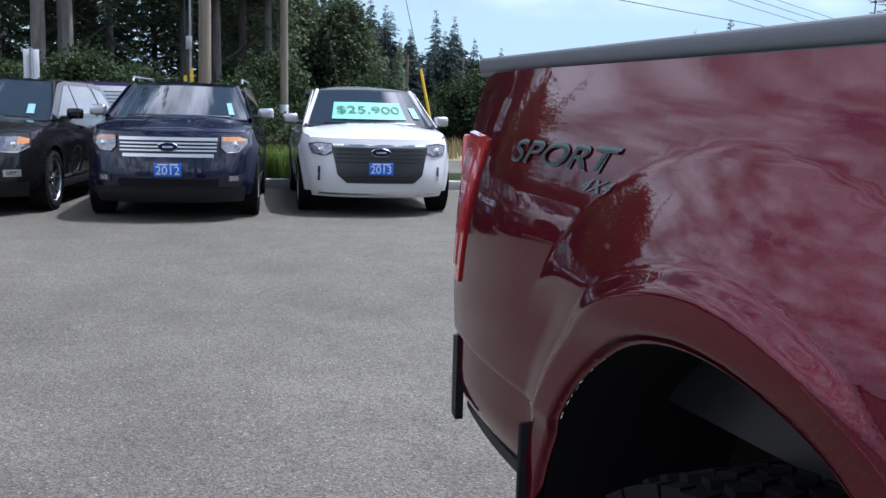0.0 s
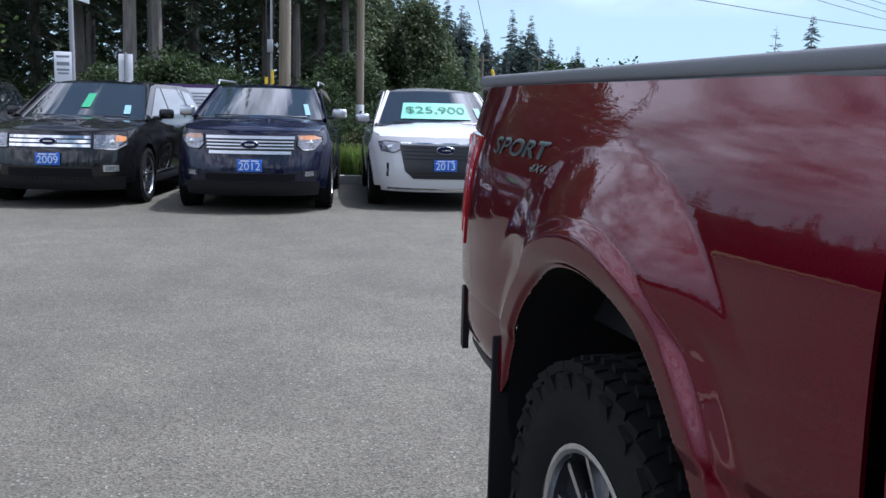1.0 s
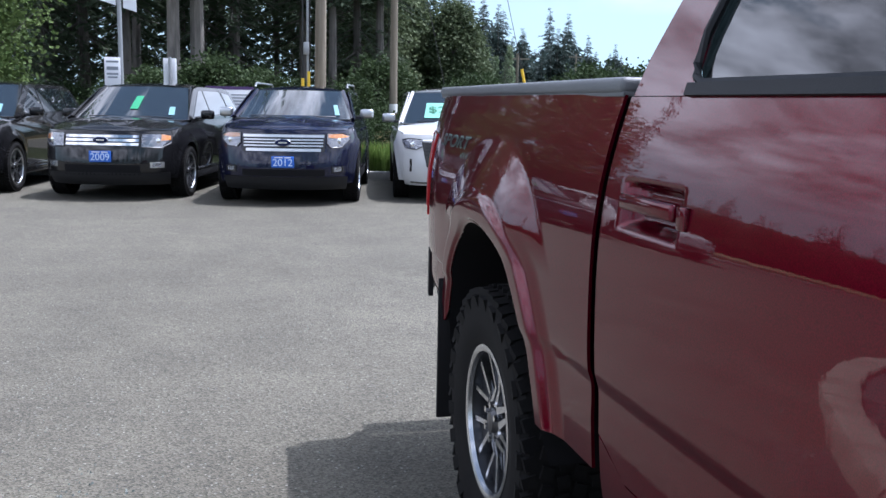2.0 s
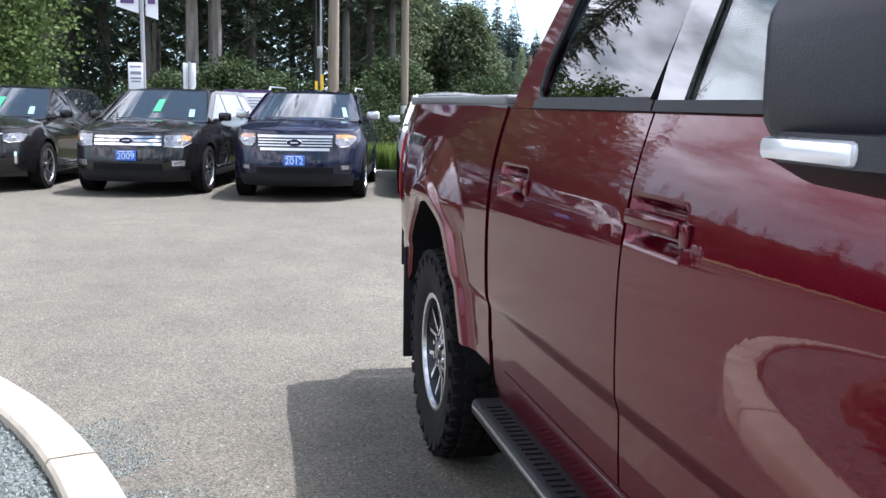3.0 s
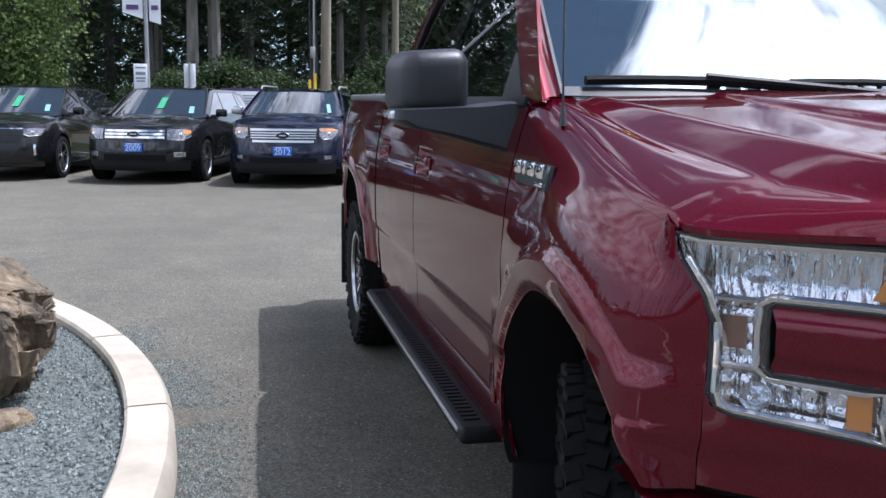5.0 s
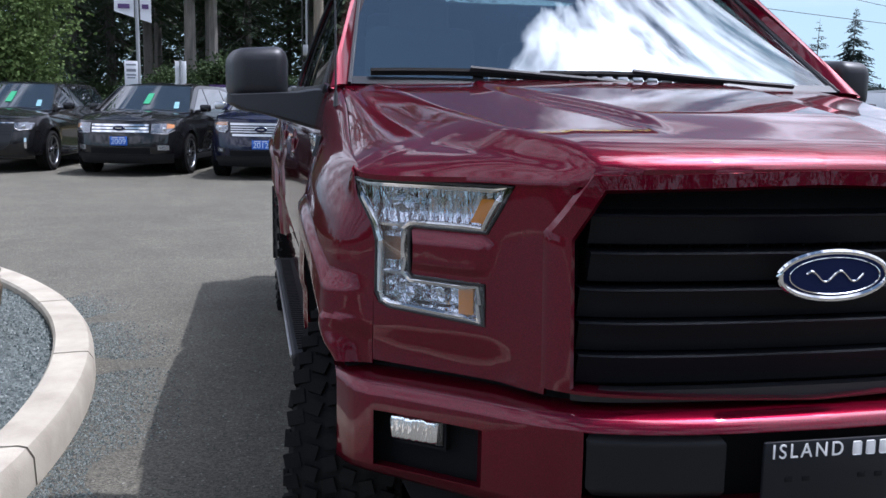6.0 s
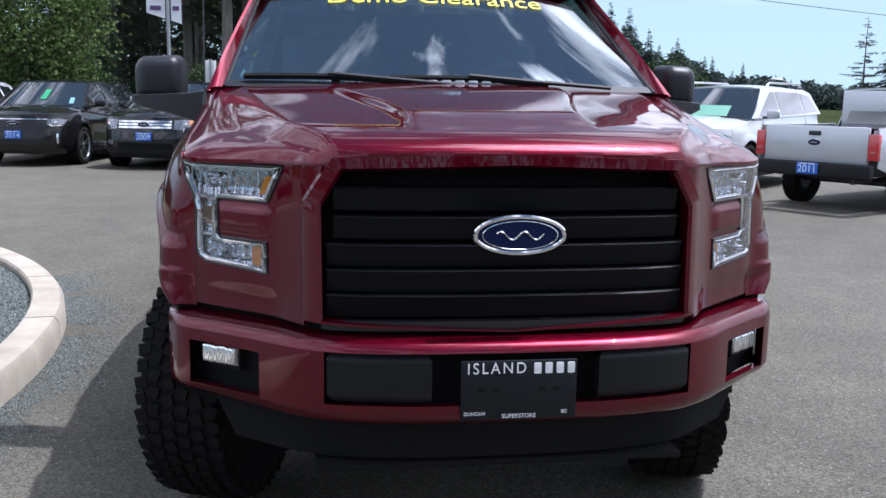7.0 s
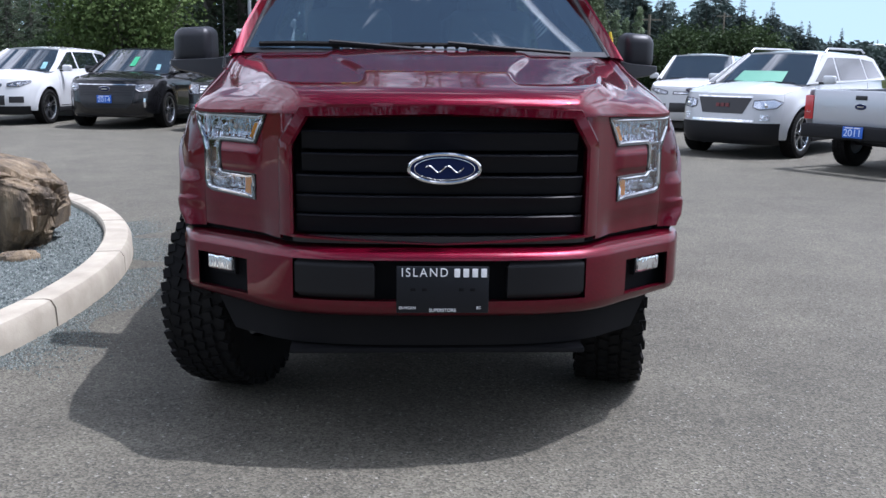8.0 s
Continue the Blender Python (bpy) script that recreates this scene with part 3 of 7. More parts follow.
def cached(name, key, build, material, parent, label="", m=None, sharp=32):
    """A part that shares its mesh with alike parts."""
    if key not in MESHES:
        ob = part(name, build(), material, parent, label, sharp=sharp)
        MESHES[key] = ob.data
    else:
        ob = new(name, MESHES[key])
        ob.parent = parent
        tagged(ob, label)
    if m is not None:
        ob.matrix_basis = m
    return ob


def tyre_mesh(R, rim, w, chunky, tread):
    h = w / 2
    prof = [(rim - 0.012, -h * 0.78), (rim + 0.012, -h * 0.9), (rim + (R - rim) * 0.45, -h * 1.02), (R - 0.045, -h), (R - 0.018, -h * 0.86),
            (R - 0.012, -h * 0.5), (R - 0.012, h * 0.5), (R - 0.018, h * 0.86), (R - 0.045, h), (rim + (R - rim) * 0.45, h * 1.02),
            (rim + 0.012, h * 0.9), (rim - 0.012, h * 0.78)]
    bm = lathe(prof, 56)
    if not tread:
        return bm
    bm.free()
    bm = bmesh.new()
    rows_ = ((-0.86, 0.24), (-0.52, 0.26), (-0.17, 0.26), (0.17, 0.26), (0.52, 0.26), (0.86, 0.24)) if chunky else ((-0.72, 0.36), (-0.25, 0.36), (0.25, 0.36), (0.72, 0.36))
    cnt = 50 if chunky else 44
    for k, (u, wd) in enumerate(rows_):
        for j in range(cnt):
            a = 2 * math.pi * (j + 0.5 * (k % 2)) / cnt
            edge = abs(u) > 0.7 and chunky
            dep = 0.022 if edge else 0.016
            lx = wd * h * (1.0 + (0.25 if edge and j % 2 else 0))
            m = Matrix.Rotation(a, 4, "X") @ Matrix.Translation((u * h, 0, R - dep / 2 - (0.012 if edge else 0.002))) @ Matrix.Rotation(0.25 * (-1) ** k, 4, "Z")
            bmesh.ops.create_cube(bm, size=1, matrix=m @ Matrix.Diagonal((lx, 2 * math.pi * R / cnt * 0.66, dep, 1)))
    if chunky:
        for sd in (-1, 1):
            for j in range(25):
                a = 2 * math.pi * j / 25
                m = Matrix.Rotation(a, 4, "X") @ Matrix.Translation((sd * h * 0.99, 0, R - 0.06)) @ Matrix.Rotation(sd * 0.25, 4, "Y")
                bmesh.ops.create_cube(bm, size=1, matrix=m @ Matrix.Diagonal((0.014, 0.045, 0.045, 1)))
    return bm


def spoke_mesh(rim, twin):
    """One spoke pointing up, its face towards -x."""
    bm = bmesh.new()
    for sd in (-1, 1):
        a0, a1 = (0.012, 0.045) if twin else (0.008, 0.03)
        pts = [(0.055, sd * (a0 + 0.012)), (rim * 0.45, sd * a0 * 1.4), (rim * 0.97, sd * (a1 + 0.022))]
        wds = (0.012, 0.008, 0.009)
        L, Rr = [], []
        for (r, t), w in zip(pts, wds):
            L.append((r, t - w))
            Rr.append((r, t + w))
        for A, B in zip(range(2), range(1, 3)):
            quad = [L[A], Rr[A], Rr[B], L[B]]
            dep = (0.0, 0.012, -0.004)
            f = [bm.verts.new((dep[i], t, r)) for (r, t), i in zip(quad, (A, A, B, B))]
            g = [bm.verts.new((dep[i] + 0.035, t, r)) for (r, t), i in zip(quad, (A, A, B, B))]
            bm.faces.new(f)
            bm.faces.new(g[::-1])
            for i in range(4):
                bm.faces.new([f[i], g[i], g[(i + 1) % 4], f[(i + 1) % 4]])
    bmesh.ops.recalc_face_normals(bm, faces=bm.faces[:])
    return bm


def web_mesh(rim):
    """The dark web between the two arms of a spoke."""
    bm = bmesh.new()
    pts = [(0.05, -0.03), (0.05, 0.03), (rim * 0.95, 0.05), (rim * 0.95, -0.05)]
    f = [bm.verts.new((0.022, t, r)) for r, t in pts]
    g = [bm.verts.new((0.05, t, r)) for r, t in pts]
    bm.faces.new(f)
    bm.faces.new(g[::-1])
    for i in range(4):
        bm.faces.new([f[i], g[i], g[(i + 1) % 4], f[(i + 1) % 4]])
    bmesh.ops.recalc_face_normals(bm, faces=bm.faces[:])
    return bm


def wheel(parent, x, y, R=0.44, rim=0.235, w=0.28, steer=0.0, spokes=6, chunky=True, bright=MACHINED, dark=DARKRIM, twin=True):
    """A wheel whose outer face looks to the side on which x lies."""
    s = -1 if x < 0 else 1
    h = w / 2
    key = (R, rim, w, chunky)
    m = Matrix.Translation((x, y, R)) @ Matrix.Rotation(radians(steer), 4, "Z") @ (Matrix.Rotation(math.pi, 4, "Z") if s > 0 else Matrix.Identity(4))
    barrel = cached("wheel", ("barrel",) + key, lambda: lathe([(rim * 0.3, h * 0.3), (rim - 0.02, h * 0.5), (rim - 0.018, -h * 0.55), (rim - 0.004, -h * 0.86), (rim + 0.008, -h * 0.9),
                    (rim + 0.008, -h * 0.84), (rim, h * 0.8)], 48), dark, parent, m=m)
    cached("tyre", ("tyre",) + key, lambda: tyre_mesh(R, rim, w, chunky, False), RUBBER, barrel)
    tagged(cached("tread", ("tread",) + key, lambda: tyre_mesh(R, rim, w, chunky, True), RUBBER, barrel), kind="stuff")
    cached("rim_lip", ("lip",) + key, lambda: lathe([(rim - 0.016, -h * 0.80), (rim - 0.012, -h * 0.9), (rim - 0.002, -h * 0.93), (rim + 0.009, -h * 0.915), (rim + 0.009, -h * 0.88)], 48), bright, barrel)
    face = Matrix.Translation((-h * 0.74, 0, 0))
    for k in range(spokes):
        rot = face @ Matrix.Rotation(2 * math.pi * k / spokes, 4, "X")
        cached("spoke", ("spoke", rim, twin), lambda: spoke_mesh(rim, twin), bright, barrel, m=rot)
        if twin:
            cached("spoke_web", ("web", rim), lambda: web_mesh(rim), dark, barrel, m=rot)
    cached("hub_cap", ("cap", rim), lambda: lathe([(0.0, -0.012), (0.03, -0.010), (0.038, 0.0), (0.07, 0.012), (0.072, 0.04)], 24), dark, barrel, m=face)
    for k in range(6):
        a = 2 * math.pi * (k + 0.5) / 6
        cached("lug_nut", ("nut", rim), lambda: cylinder((-0.012, 0, 0), (0.03, 0, 0), 0.011, 0.012, 6), CHROME, barrel,
               m=face @ Matrix.Translation((0.0, 0.056 * math.cos(a), 0.056 * math.sin(a))))
    cached("brake_disc", ("disc", rim), lambda: lathe([(0.0, 0.02), (rim * 0.75, 0.02), (rim * 0.75, 0.05), (0.0, 0.05)], 32), STEEL, barrel)
    return barrel


def sheet(us, vs_, mapper, thick, inward):
    """A grid sheet bent by mapper, with thickness towards inward."""
    bm = bmesh.new()
    V = [[bm.verts.new(mapper(u, v)) for v in vs_] for u in us]
    for i in range(len(us) - 1):
        for j in range(len(vs_) - 1):
            bm.faces.new([V[i][j], V[i + 1][j], V[i + 1][j + 1], V[i][j + 1]])
    bm.normal_update()
    if sum((f.normal * f.calc_area() for f in bm.faces), Vector()).dot(Vector(inward)) > 0:
        bmesh.ops.reverse_faces(bm, faces=bm.faces[:])
    rim_e = [e for e in bm.edges if e.is_boundary]
    r = bmesh.ops.extrude_edge_only(bm, edges=rim_e)
    bmesh.ops.translate(bm, vec=Vector(inward).normalized() * thick, verts=[g for g in r["geom"] if isinstance(g, bmesh.types.BMVert)])
    bm.normal_update()
    return bm


# ---- the red pickup truck ----
truck = thing("pickup_truck", "ruby red crew-cab pickup truck with black grille, parked on asphalt", "pickup truck")
RW, FW = (4.63, 0.46), (0.95, 0.46)
RA, FA = (0.515, 0.598), (0.485, 0.590)
prof = curve1([(0.46, 0.945), (0.56, 0.975), (0.70, 0.988), (0.80, 0.992), (0.84, 1.003), (1.0, 1.008), (1.12, 1.006), (1.20, 0.999),
               (1.28, 0.986), (1.36, 0.967), (1.44, 0.943), (1.5, 0.925)])


def hood_z(x, y):
    """Height of the hood: a rolled nose, a raised centre, and a folded facet falling to each fender."""
    return sum(hood_raw(abs(x) + o, y) for o in (-0.009, -0.003, 0.003, 0.009)) / 4 if abs(x) < 0.88 else hood_raw(abs(x), y)


def hood_raw(a, y):
    a = abs(a)
    ae = min(0.905, corner(y))
    xc = min(0.50 + 0.115 * smoothstep(0.13, 0.42, y) + 0.185 * max(0.0, (y - 0.36) / 1.04), ae - 0.004)
    ze = edge_z(y)

    def mid(b):
        d = max(0.0, y - nose(min(b, 0.50)))
        wd = 0.265 + 0.19 * smoothstep(0.34, 1.40, y)
        z = roll(min(d, 1.3)) - 0.012 * (b / 0.8) ** 2
        dome = 1 - smoothstep(wd, wd + 0.030, b)
        return z + 0.021 * dome * smoothstep(0.20, 0.46, y - 0.06 * b) + 0.013 * (1 - dome) * smoothstep(0.75, 1.36, y)
    if a <= xc:
        return mid(a)
    zc = mid(xc)
    k = 0.50 - 0.12 * smoothstep(0.22, 0.44, y) + 0.27 * smoothstep(0.44, 1.4, y)
    m = 0.50 + 0.04 * smoothstep(0.22, 0.44, y) - 0.22 * smoothstep(0.44, 1.4, y)
    xl, zl = xc + (ae - xc) * k, ze + (zc - ze) * m
    if a <= xl:
        return zc + (zl - zc) * (a - xc) / max(1e-4, xl - xc)
    f = min(1.3, (a - xl) / max(1e-4, ae - xl))
    return zl + (ze - zl) * f + 0.010 * math.sin(math.pi * min(1.0, f))


nose = curve1([(0, 0.085), (0.25, 0.092), (0.45, 0.115), (0.55, 0.155), (0.61, 0.225), (0.66, 0.285), (0.78, 0.405), (0.90, 0.535), (0.96, 0.66)])
roll = curve1([(0, 1.283), (0.012, 1.300), (0.035, 1.318), (0.075, 1.336), (0.13, 1.350), (0.21, 1.362), (0.32, 1.374), (0.6, 1.405), (0.95, 1.440), (1.3, 1.472)])
edge_z = curve1([(0.0, 1.250), (0.3, 1.248), (0.52, 1.245), (0.60, 1.268), (0.72, 1.294), (0.9, 1.334), (1.15, 1.396), (1.30, 1.430), (1.42, 1.450)])
corner = curve1([(0.085, 0.01), (0.10, 0.33), (0.125, 0.475), (0.16, 0.555), (0.225, 0.61), (0.285, 0.66), (0.405, 0.78), (0.535, 0.90), (0.66, 0.96)])
bump_y = curve1([(0, 0.0), (0.3, 0.012), (0.5, 0.055), (0.62, 0.125), (0.72, 0.225), (0.85, 0.36), (0.93, 0.445), (0.985, 0.60)])


plan = curve1([(0.38, 0.755), (0.44, 0.812), (0.50, 0.868), (0.545, 0.908), (0.60, 0.936), (0.70, 0.966), (0.85, 0.991), (1.0, 1.003), (1.2, 1.005)])


def soft_clamp(v):
    """0 to 1 with narrow rounded ends."""
    r = 0.07
    lo = v if v > r else (v + r) ** 2 / (4 * r) if v > -r else 0.0
    w = 1 - lo
    return 1 - (w if w > r else (w + r) ** 2 / (4 * r) if w > -r else 0.0)


def side_x(y, z):
    x = prof(z)
    x -= 0.06 * max(0.0, (y - 5.25) / 0.5) ** 2 if y > 5.25 else 0
    x -= 1.005 - plan(y) if y < 1.15 else 0
    for c, r in ((RW, RA), (FW, FA)):
        q = math.hypot((y - c[0]) / r[0], (z - c[1]) / r[1])
        if q < 1.6 and c is FW:
            x += 0.030 * (1 - smoothstep(0.50, 0.86, y)) * (1 - smoothstep(0.80, 1.20, z))
        if q < 1.6:
            lip = smoothstep(0.46, 0.56, y)
            # a plain band round the opening, a rounded step, and a conical blister that ends in a crease
            x += lip * 0.020 * (1 - smoothstep(1.115, 1.19, q)) - 0.012 * (1 - smoothstep(1.0, 1.03, q))
            cone = soft_clamp((1.44 - q) / 0.255)
            x += lip * (0.038 if c is RW else 0.022) * cone * smoothstep(0.98, 1.10, z) + lip * 0.012 * (1 - smoothstep(1.16, 1.30, q)) * (1 - smoothstep(0.98, 1.10, z))
    for hy in (3.545, 2.575):
        d = max(abs(y - hy) / 0.135, abs(z - 1.222) / 0.052)
        x -= 0.034 * (1 - smoothstep(0.55, 1.0, d))
    return x


def roll_h(y):
    """Height of the rounded fender shoulder, tighter towards the windshield."""
    return 0.15 - 0.085 * smoothstep(0.95, 1.40, y)


def shoulder(y):
    return edge_z(y) + 0.004 + 0.010 * smoothstep(1.15, 1.40, y)


def fender_x(y, z):
    x = side_x(y, z)
    k = max(0.0, min(1.0, 1 - (shoulder(y) - z) / roll_h(y)))
    return 0.899 + (x - 0.899) * math.sqrt(max(0.0, 1 - k * k)) if k > 0 else x


def ftop(y):
    return shoulder(y) - 0.09 * roll_h(y)


def fender_top(u, y):
    """The upper roll of the fender, from its side to the hood's edge."""
    th = 1.02 + 0.51 * u
    z = shoulder(y) - roll_h(y) * (1 - math.sin(th))
    return 0.899 + (side_x(y, z) - 0.899) * math.cos(th) + 0.0006, y, z + 0.0004


def true_normals(ob, s, fx, eps=0.005):
    """Shades a side panel by the slope of its own curve, so that its reflections run clean."""
    me = ob.data
    nv = {}
    for v in me.vertices:
        y, z = v.co.y, v.co.z
        nv[v.index] = Vector((s, -(fx(y + eps, z) - fx(y - eps, z)) / (2 * eps), -(fx(y, z + eps) - fx(y, z - eps)) / (2 * eps))).normalized()
    out = []
    for p in me.polygons:
        for i in p.vertices:
            out.append(nv[i] if p.normal.dot(nv[i]) > 0.6 else p.normal)
    me.normals_split_custom_set(out)
    return ob


front_arch = [p for p in arc(FW, *FA, 171, 9, 30)]
rear_arch = [p for p in arc(RW, *RA, 171, 9, 36)]
fender_line = [(y, ftop(y)) for y in (0.60, 0.65, 0.7, 0.8, 0.9, 1.0, 1.1, 1.2, 1.3, 1.36, 1.410)]
fender_out = [(1.410, 0.56)] + [p for p in front_arch[::-1] if 0.605 < p[0] < 1.405 and p[1] > 0.56] + [(0.60, z) for z in (0.868, 0.95, 1.05, 1.15, 1.22)] + fender_line
lamp_edge = curve1([(0.68, 0.874), (0.93, 0.874), (0.97, 0.872), (1.02, 0.871), (1.09, 0.870), (1.135, 0.879), (1.19, 0.902), (1.246, 0.909)])


def corner_skin(u, v):
    """The rounded fender corner between the headlamp and the wheel arch."""
    z = 0.79 + (1.2425 + 0.024 * u - 0.79) * v
    x0 = lamp_edge(z)
    y0 = nose(x0) + 0.05 * (z - 0.95) + 0.014 * (1 - smoothstep(0.84, 0.90, z))
    y1 = min(0.60, FW[0] - FA[0] * math.sqrt(1 - ((z - FW[1]) / FA[1]) ** 2)) if z < 1.04 else 0.60
    x1 = fender_x(y1, z) + 0.012 * (1 - smoothstep(1.0, 1.03, math.hypot((y1 - FW[0]) / FA[0], (z - FW[1]) / FA[1])))
    L = math.hypot(x1 - x0, y1 - y0) / 3
    cx0, cy0 = x0 + L * 0.70, y0 + L * 0.71
    g = (fender_x(y1 + 0.01, z) - x1) / 0.01
    cx1, cy1 = x1 - L * max(-0.4, min(0.6, g)), y1 - L
    w = 1 - u
    return (w ** 3 * x0 + 3 * w * w * u * cx0 + 3 * w * u * u * cx1 + u ** 3 * x1, w ** 3 * y0 + 3 * w * w * u * cy0 + 3 * w * u * u * cy1 + u ** 3 * y1, z)


bed_out = [(3.80, 0.60), (4.125, 0.60)] + [p for p in rear_arch if p[1] > 0.61 and p[0] < 4.63] + [p for p in rear_arch if p[0] >= 4.63 and p[1] > 0.66] \
    + [(5.135, 0.64), (5.175, 0.64), (5.185, 0.822), (5.735, 0.838), (5.735, 0.962), (5.645, 0.962), (5.58, 1.12), (5.49, 1.302), (5.70, 1.318), (5.70, 1.444), (3.80, 1.444)]
handle_v = spans((1.155, 1.29, 0.009))
zs = sorted(set(spans((0.45, 1.6, 0.05)) + spans((1.0, 1.16, 0.025)) + spans((0.79, 0.85, 0.015))))
for s in (-1, 1):
    sm = lambda y, z, s=s: Vector((s * side_x(y, z), y, z))
    fm = lambda y, z, s=s: Vector((s * fender_x(y, z), y, z))
    inn = (-s, 0, 0)
    true_normals(part("front_fender", skin(fender_out, fm, spans((0.45, 1.45, 0.011)), sorted(set(spans((0.5, 1.46, 0.011)))), 0.008, inn), RED, truck), s, fender_x)
    true_normals(part("bed_side", skin(bed_out, sm, sorted(set(spans((3.8, 5.75, 0.035)) + spans((3.98, 5.26, 0.008)))), sorted(set(spans((0.6, 1.46, 0.0175)) + spans((0.66, 1.20, 0.008)))), 0.008, inn), RED, truck), s, side_x)
    fd = part("front_door", skin([(1.420, 0.655), (2.700, 0.635), (2.700, 1.438), (1.420, 1.438)], sm, sorted(set(spans((1.45, 2.7, 0.08)) + spans((2.42, 2.72, 0.012)))), sorted(set(zs + handle_v)), 0.008, inn), RED, truck)
    true_normals(fd, s, side_x, 0.003)
    rd = part("rear_door", skin([(2.710, 0.635), (3.62, 0.635), (3.755, 0.70), (3.762, 1.438), (2.710, 1.438)], sm, sorted(set(spans((2.7, 3.76, 0.08)) + spans((3.40, 3.69, 0.012)))), sorted(set(zs + handle_v)), 0.008, inn), RED, truck)
    true_normals(rd, s, side_x, 0.003)
    part("rocker_panel", skin([(1.420, 0.50), (3.762, 0.50), (3.762, 0.69), (3.62, 0.627), (2.7, 0.627), (1.420, 0.647)], lambda y, z, s=s: Vector((s * (prof(z) - 0.004), y, z)), spans((1.45, 3.76, 0.3)), zs, 0.008, inn), RED, truck)
    for door, hy in ((rd, 3.545), (fd, 2.575)):
        bm = bmesh.new()
        box(bm, (s * 0.998, hy, 1.228), (0.022, 0.235, 0.034), None, 0.009, 3)
        part("door_handle", bm, RED, door, "body-coloured door handle")
        part("handle_pivot", boxes([((s * 0.978, hy + 0.095, 1.226), (0.03, 0.03, 0.03))], 0.006), SATIN, door)
        part("lock_cap", boxes([((s * 0.999, hy - 0.145, 1.222), (0.012, 0.035, 0.045))], 0.005), RED, door)
    for door, a, b in ((fd, 1.44, 2.700), (rd, 2.710, 3.515)):
        part("belt_moulding", skin([(a, 1.441), (b, 1.441), (b, 1.464), (a, 1.464)], lambda y, z, s=s: Vector((s * (0.953 - (z - 1.44) * 0.3), y, z)), spans((a, b, 0.2)), [1.44, 1.452], 0.01, inn), PLASTIC, door)
    # glass house
    gm = lambda y, z, s=s, o=0.0: Vector((s * (0.936 - (z - 1.45) * 0.31 - 0.03 * ((z - 1.45) / 0.5) ** 2), y, z))
    gi = lambda y, z, s=s: gm(y, z) - Vector((s * 0.012, 0, 0))
    gz, gy = spans((1.44, 2.0, 0.05)), spans((1.4, 3.8, 0.15))
    part("windshield_pillar", skin([(1.335, 1.452), (1.47, 1.440), (1.53, 1.47), (2.21, 1.925), (2.14, 1.985), (2.04, 1.972)], gm, gy, gz, 0.012, inn), RED, truck)
    part("roof_rail", skin([(2.21, 1.925), (3.40, 1.925), (3.53, 1.985), (2.14, 1.985)], gm, gy, gz, 0.012, inn), RED, truck)
    part("rear_pillar", skin([(3.49, 1.440), (3.762, 1.440), (3.742, 1.52), (3.53, 1.985), (3.40, 1.925), (3.47, 1.80), (3.53, 1.56), (3.525, 1.49), (3.50, 1.464)], gm, gy, gz, 0.012, inn), RED, truck)
    part("middle_pillar", skin([(2.60, 1.46), (2.735, 1.46), (2.72, 1.93), (2.585, 1.93)], gm, gy, gz, 0.008, inn), GLOSSBLACK, truck)
    part("front_side_window", skin([(1.515, 1.46), (2.60, 1.46), (2.585, 1.93), (2.21, 1.93)], gi, gy, gz, 0.004, inn), GLASS, fd, "clear side window with sky reflections").visible_shadow = False
    part("rear_side_window", skin([(2.735, 1.46), (3.50, 1.46), (3.525, 1.49), (3.53, 1.56), (3.47, 1.80), (3.40, 1.93), (2.72, 1.93)], gi, gy, gz, 0.004, inn), PRIVACY, rd, "dark tinted side window")
    bm = bmesh.new()
    loop = [(2.74, 1.463), (3.485, 1.463), (3.512, 1.475), (3.526, 1.50), (3.528, 1.56), (3.466, 1.79), (3.43, 1.88), (3.39, 1.925), (2.725, 1.925)]
    tube(bm, [gm(y, z) for y, z in loop], 0.009, 6, True)
    part("window_seal", bm, PLASTIC, rd)
    part("mirror_sail", skin([(1.455, 1.432), (1.70, 1.432), (1.715, 1.590), (1.695, 1.585), (1.53, 1.475)], lambda y, z, s=s: gm(y, z) + Vector((s * 0.004, 0, 0)), gy, gz, 0.012, inn), PLASTIC, fd)
    # door mirror: a tall rounded housing on a foot that sweeps down to the door
    mx, mw = (-1.158, 0.215) if s < 0 else (1.085, 0.175)
    bm = bmesh.new()
    box(bm, (0, 0, 0), (mw, 0.22, 0.190), None, 0.048, 5)
    for v in bm.verts:
        front_ = max(0.0, -v.co.y / 0.11)
        v.co.x = v.co.x * (1 - 0.24 * front_) - s * 0.012 * front_
        v.co.z *= 1 - 0.10 * front_
        v.co.z -= 0.16 * max(0.0, v.co.x * s) * (v.co.z > 0)
    bmesh.ops.translate(bm, vec=(mx, 1.675, 1.499), verts=bm.verts[:])
    mir = part("door_mirror", bm, MIRRORPLASTIC, truck, "large dark grey plastic door mirror")
    xo = abs(mx) + mw / 2
    foot = [(xo - 0.006, 1.428), (xo - 0.004, 1.398), (xo - 0.045, 1.376), (xo - 0.14, 1.358), (0.985, 1.318), (0.935, 1.302), (0.915, 1.452), (0.975, 1.450), (1.03, 1.440)]
    bm = bmesh.new()
    rows_ = []
    for y, k in ((1.545, 0.86), (1.56, 0.96), (1.60, 1.0), (1.72, 1.0), (1.755, 0.93), (1.765, 0.80)):
        rows_.append([bm.verts.new((s * (0.95 + (px - 0.95) * (1 if px < 1 else k ** 0.5)), y - 0.05 * (px < 1.0), 1.405 + (pz_ - 1.405) * k)) for px, pz_ in foot])
    for A, B in zip(rows_, rows_[1:]):
        for i in range(len(foot)):
            bm.faces.new([A[i], A[(i + 1) % len(foot)], B[(i + 1) % len(foot)], B[i]])
    bm.faces.new(rows_[0][::-1])
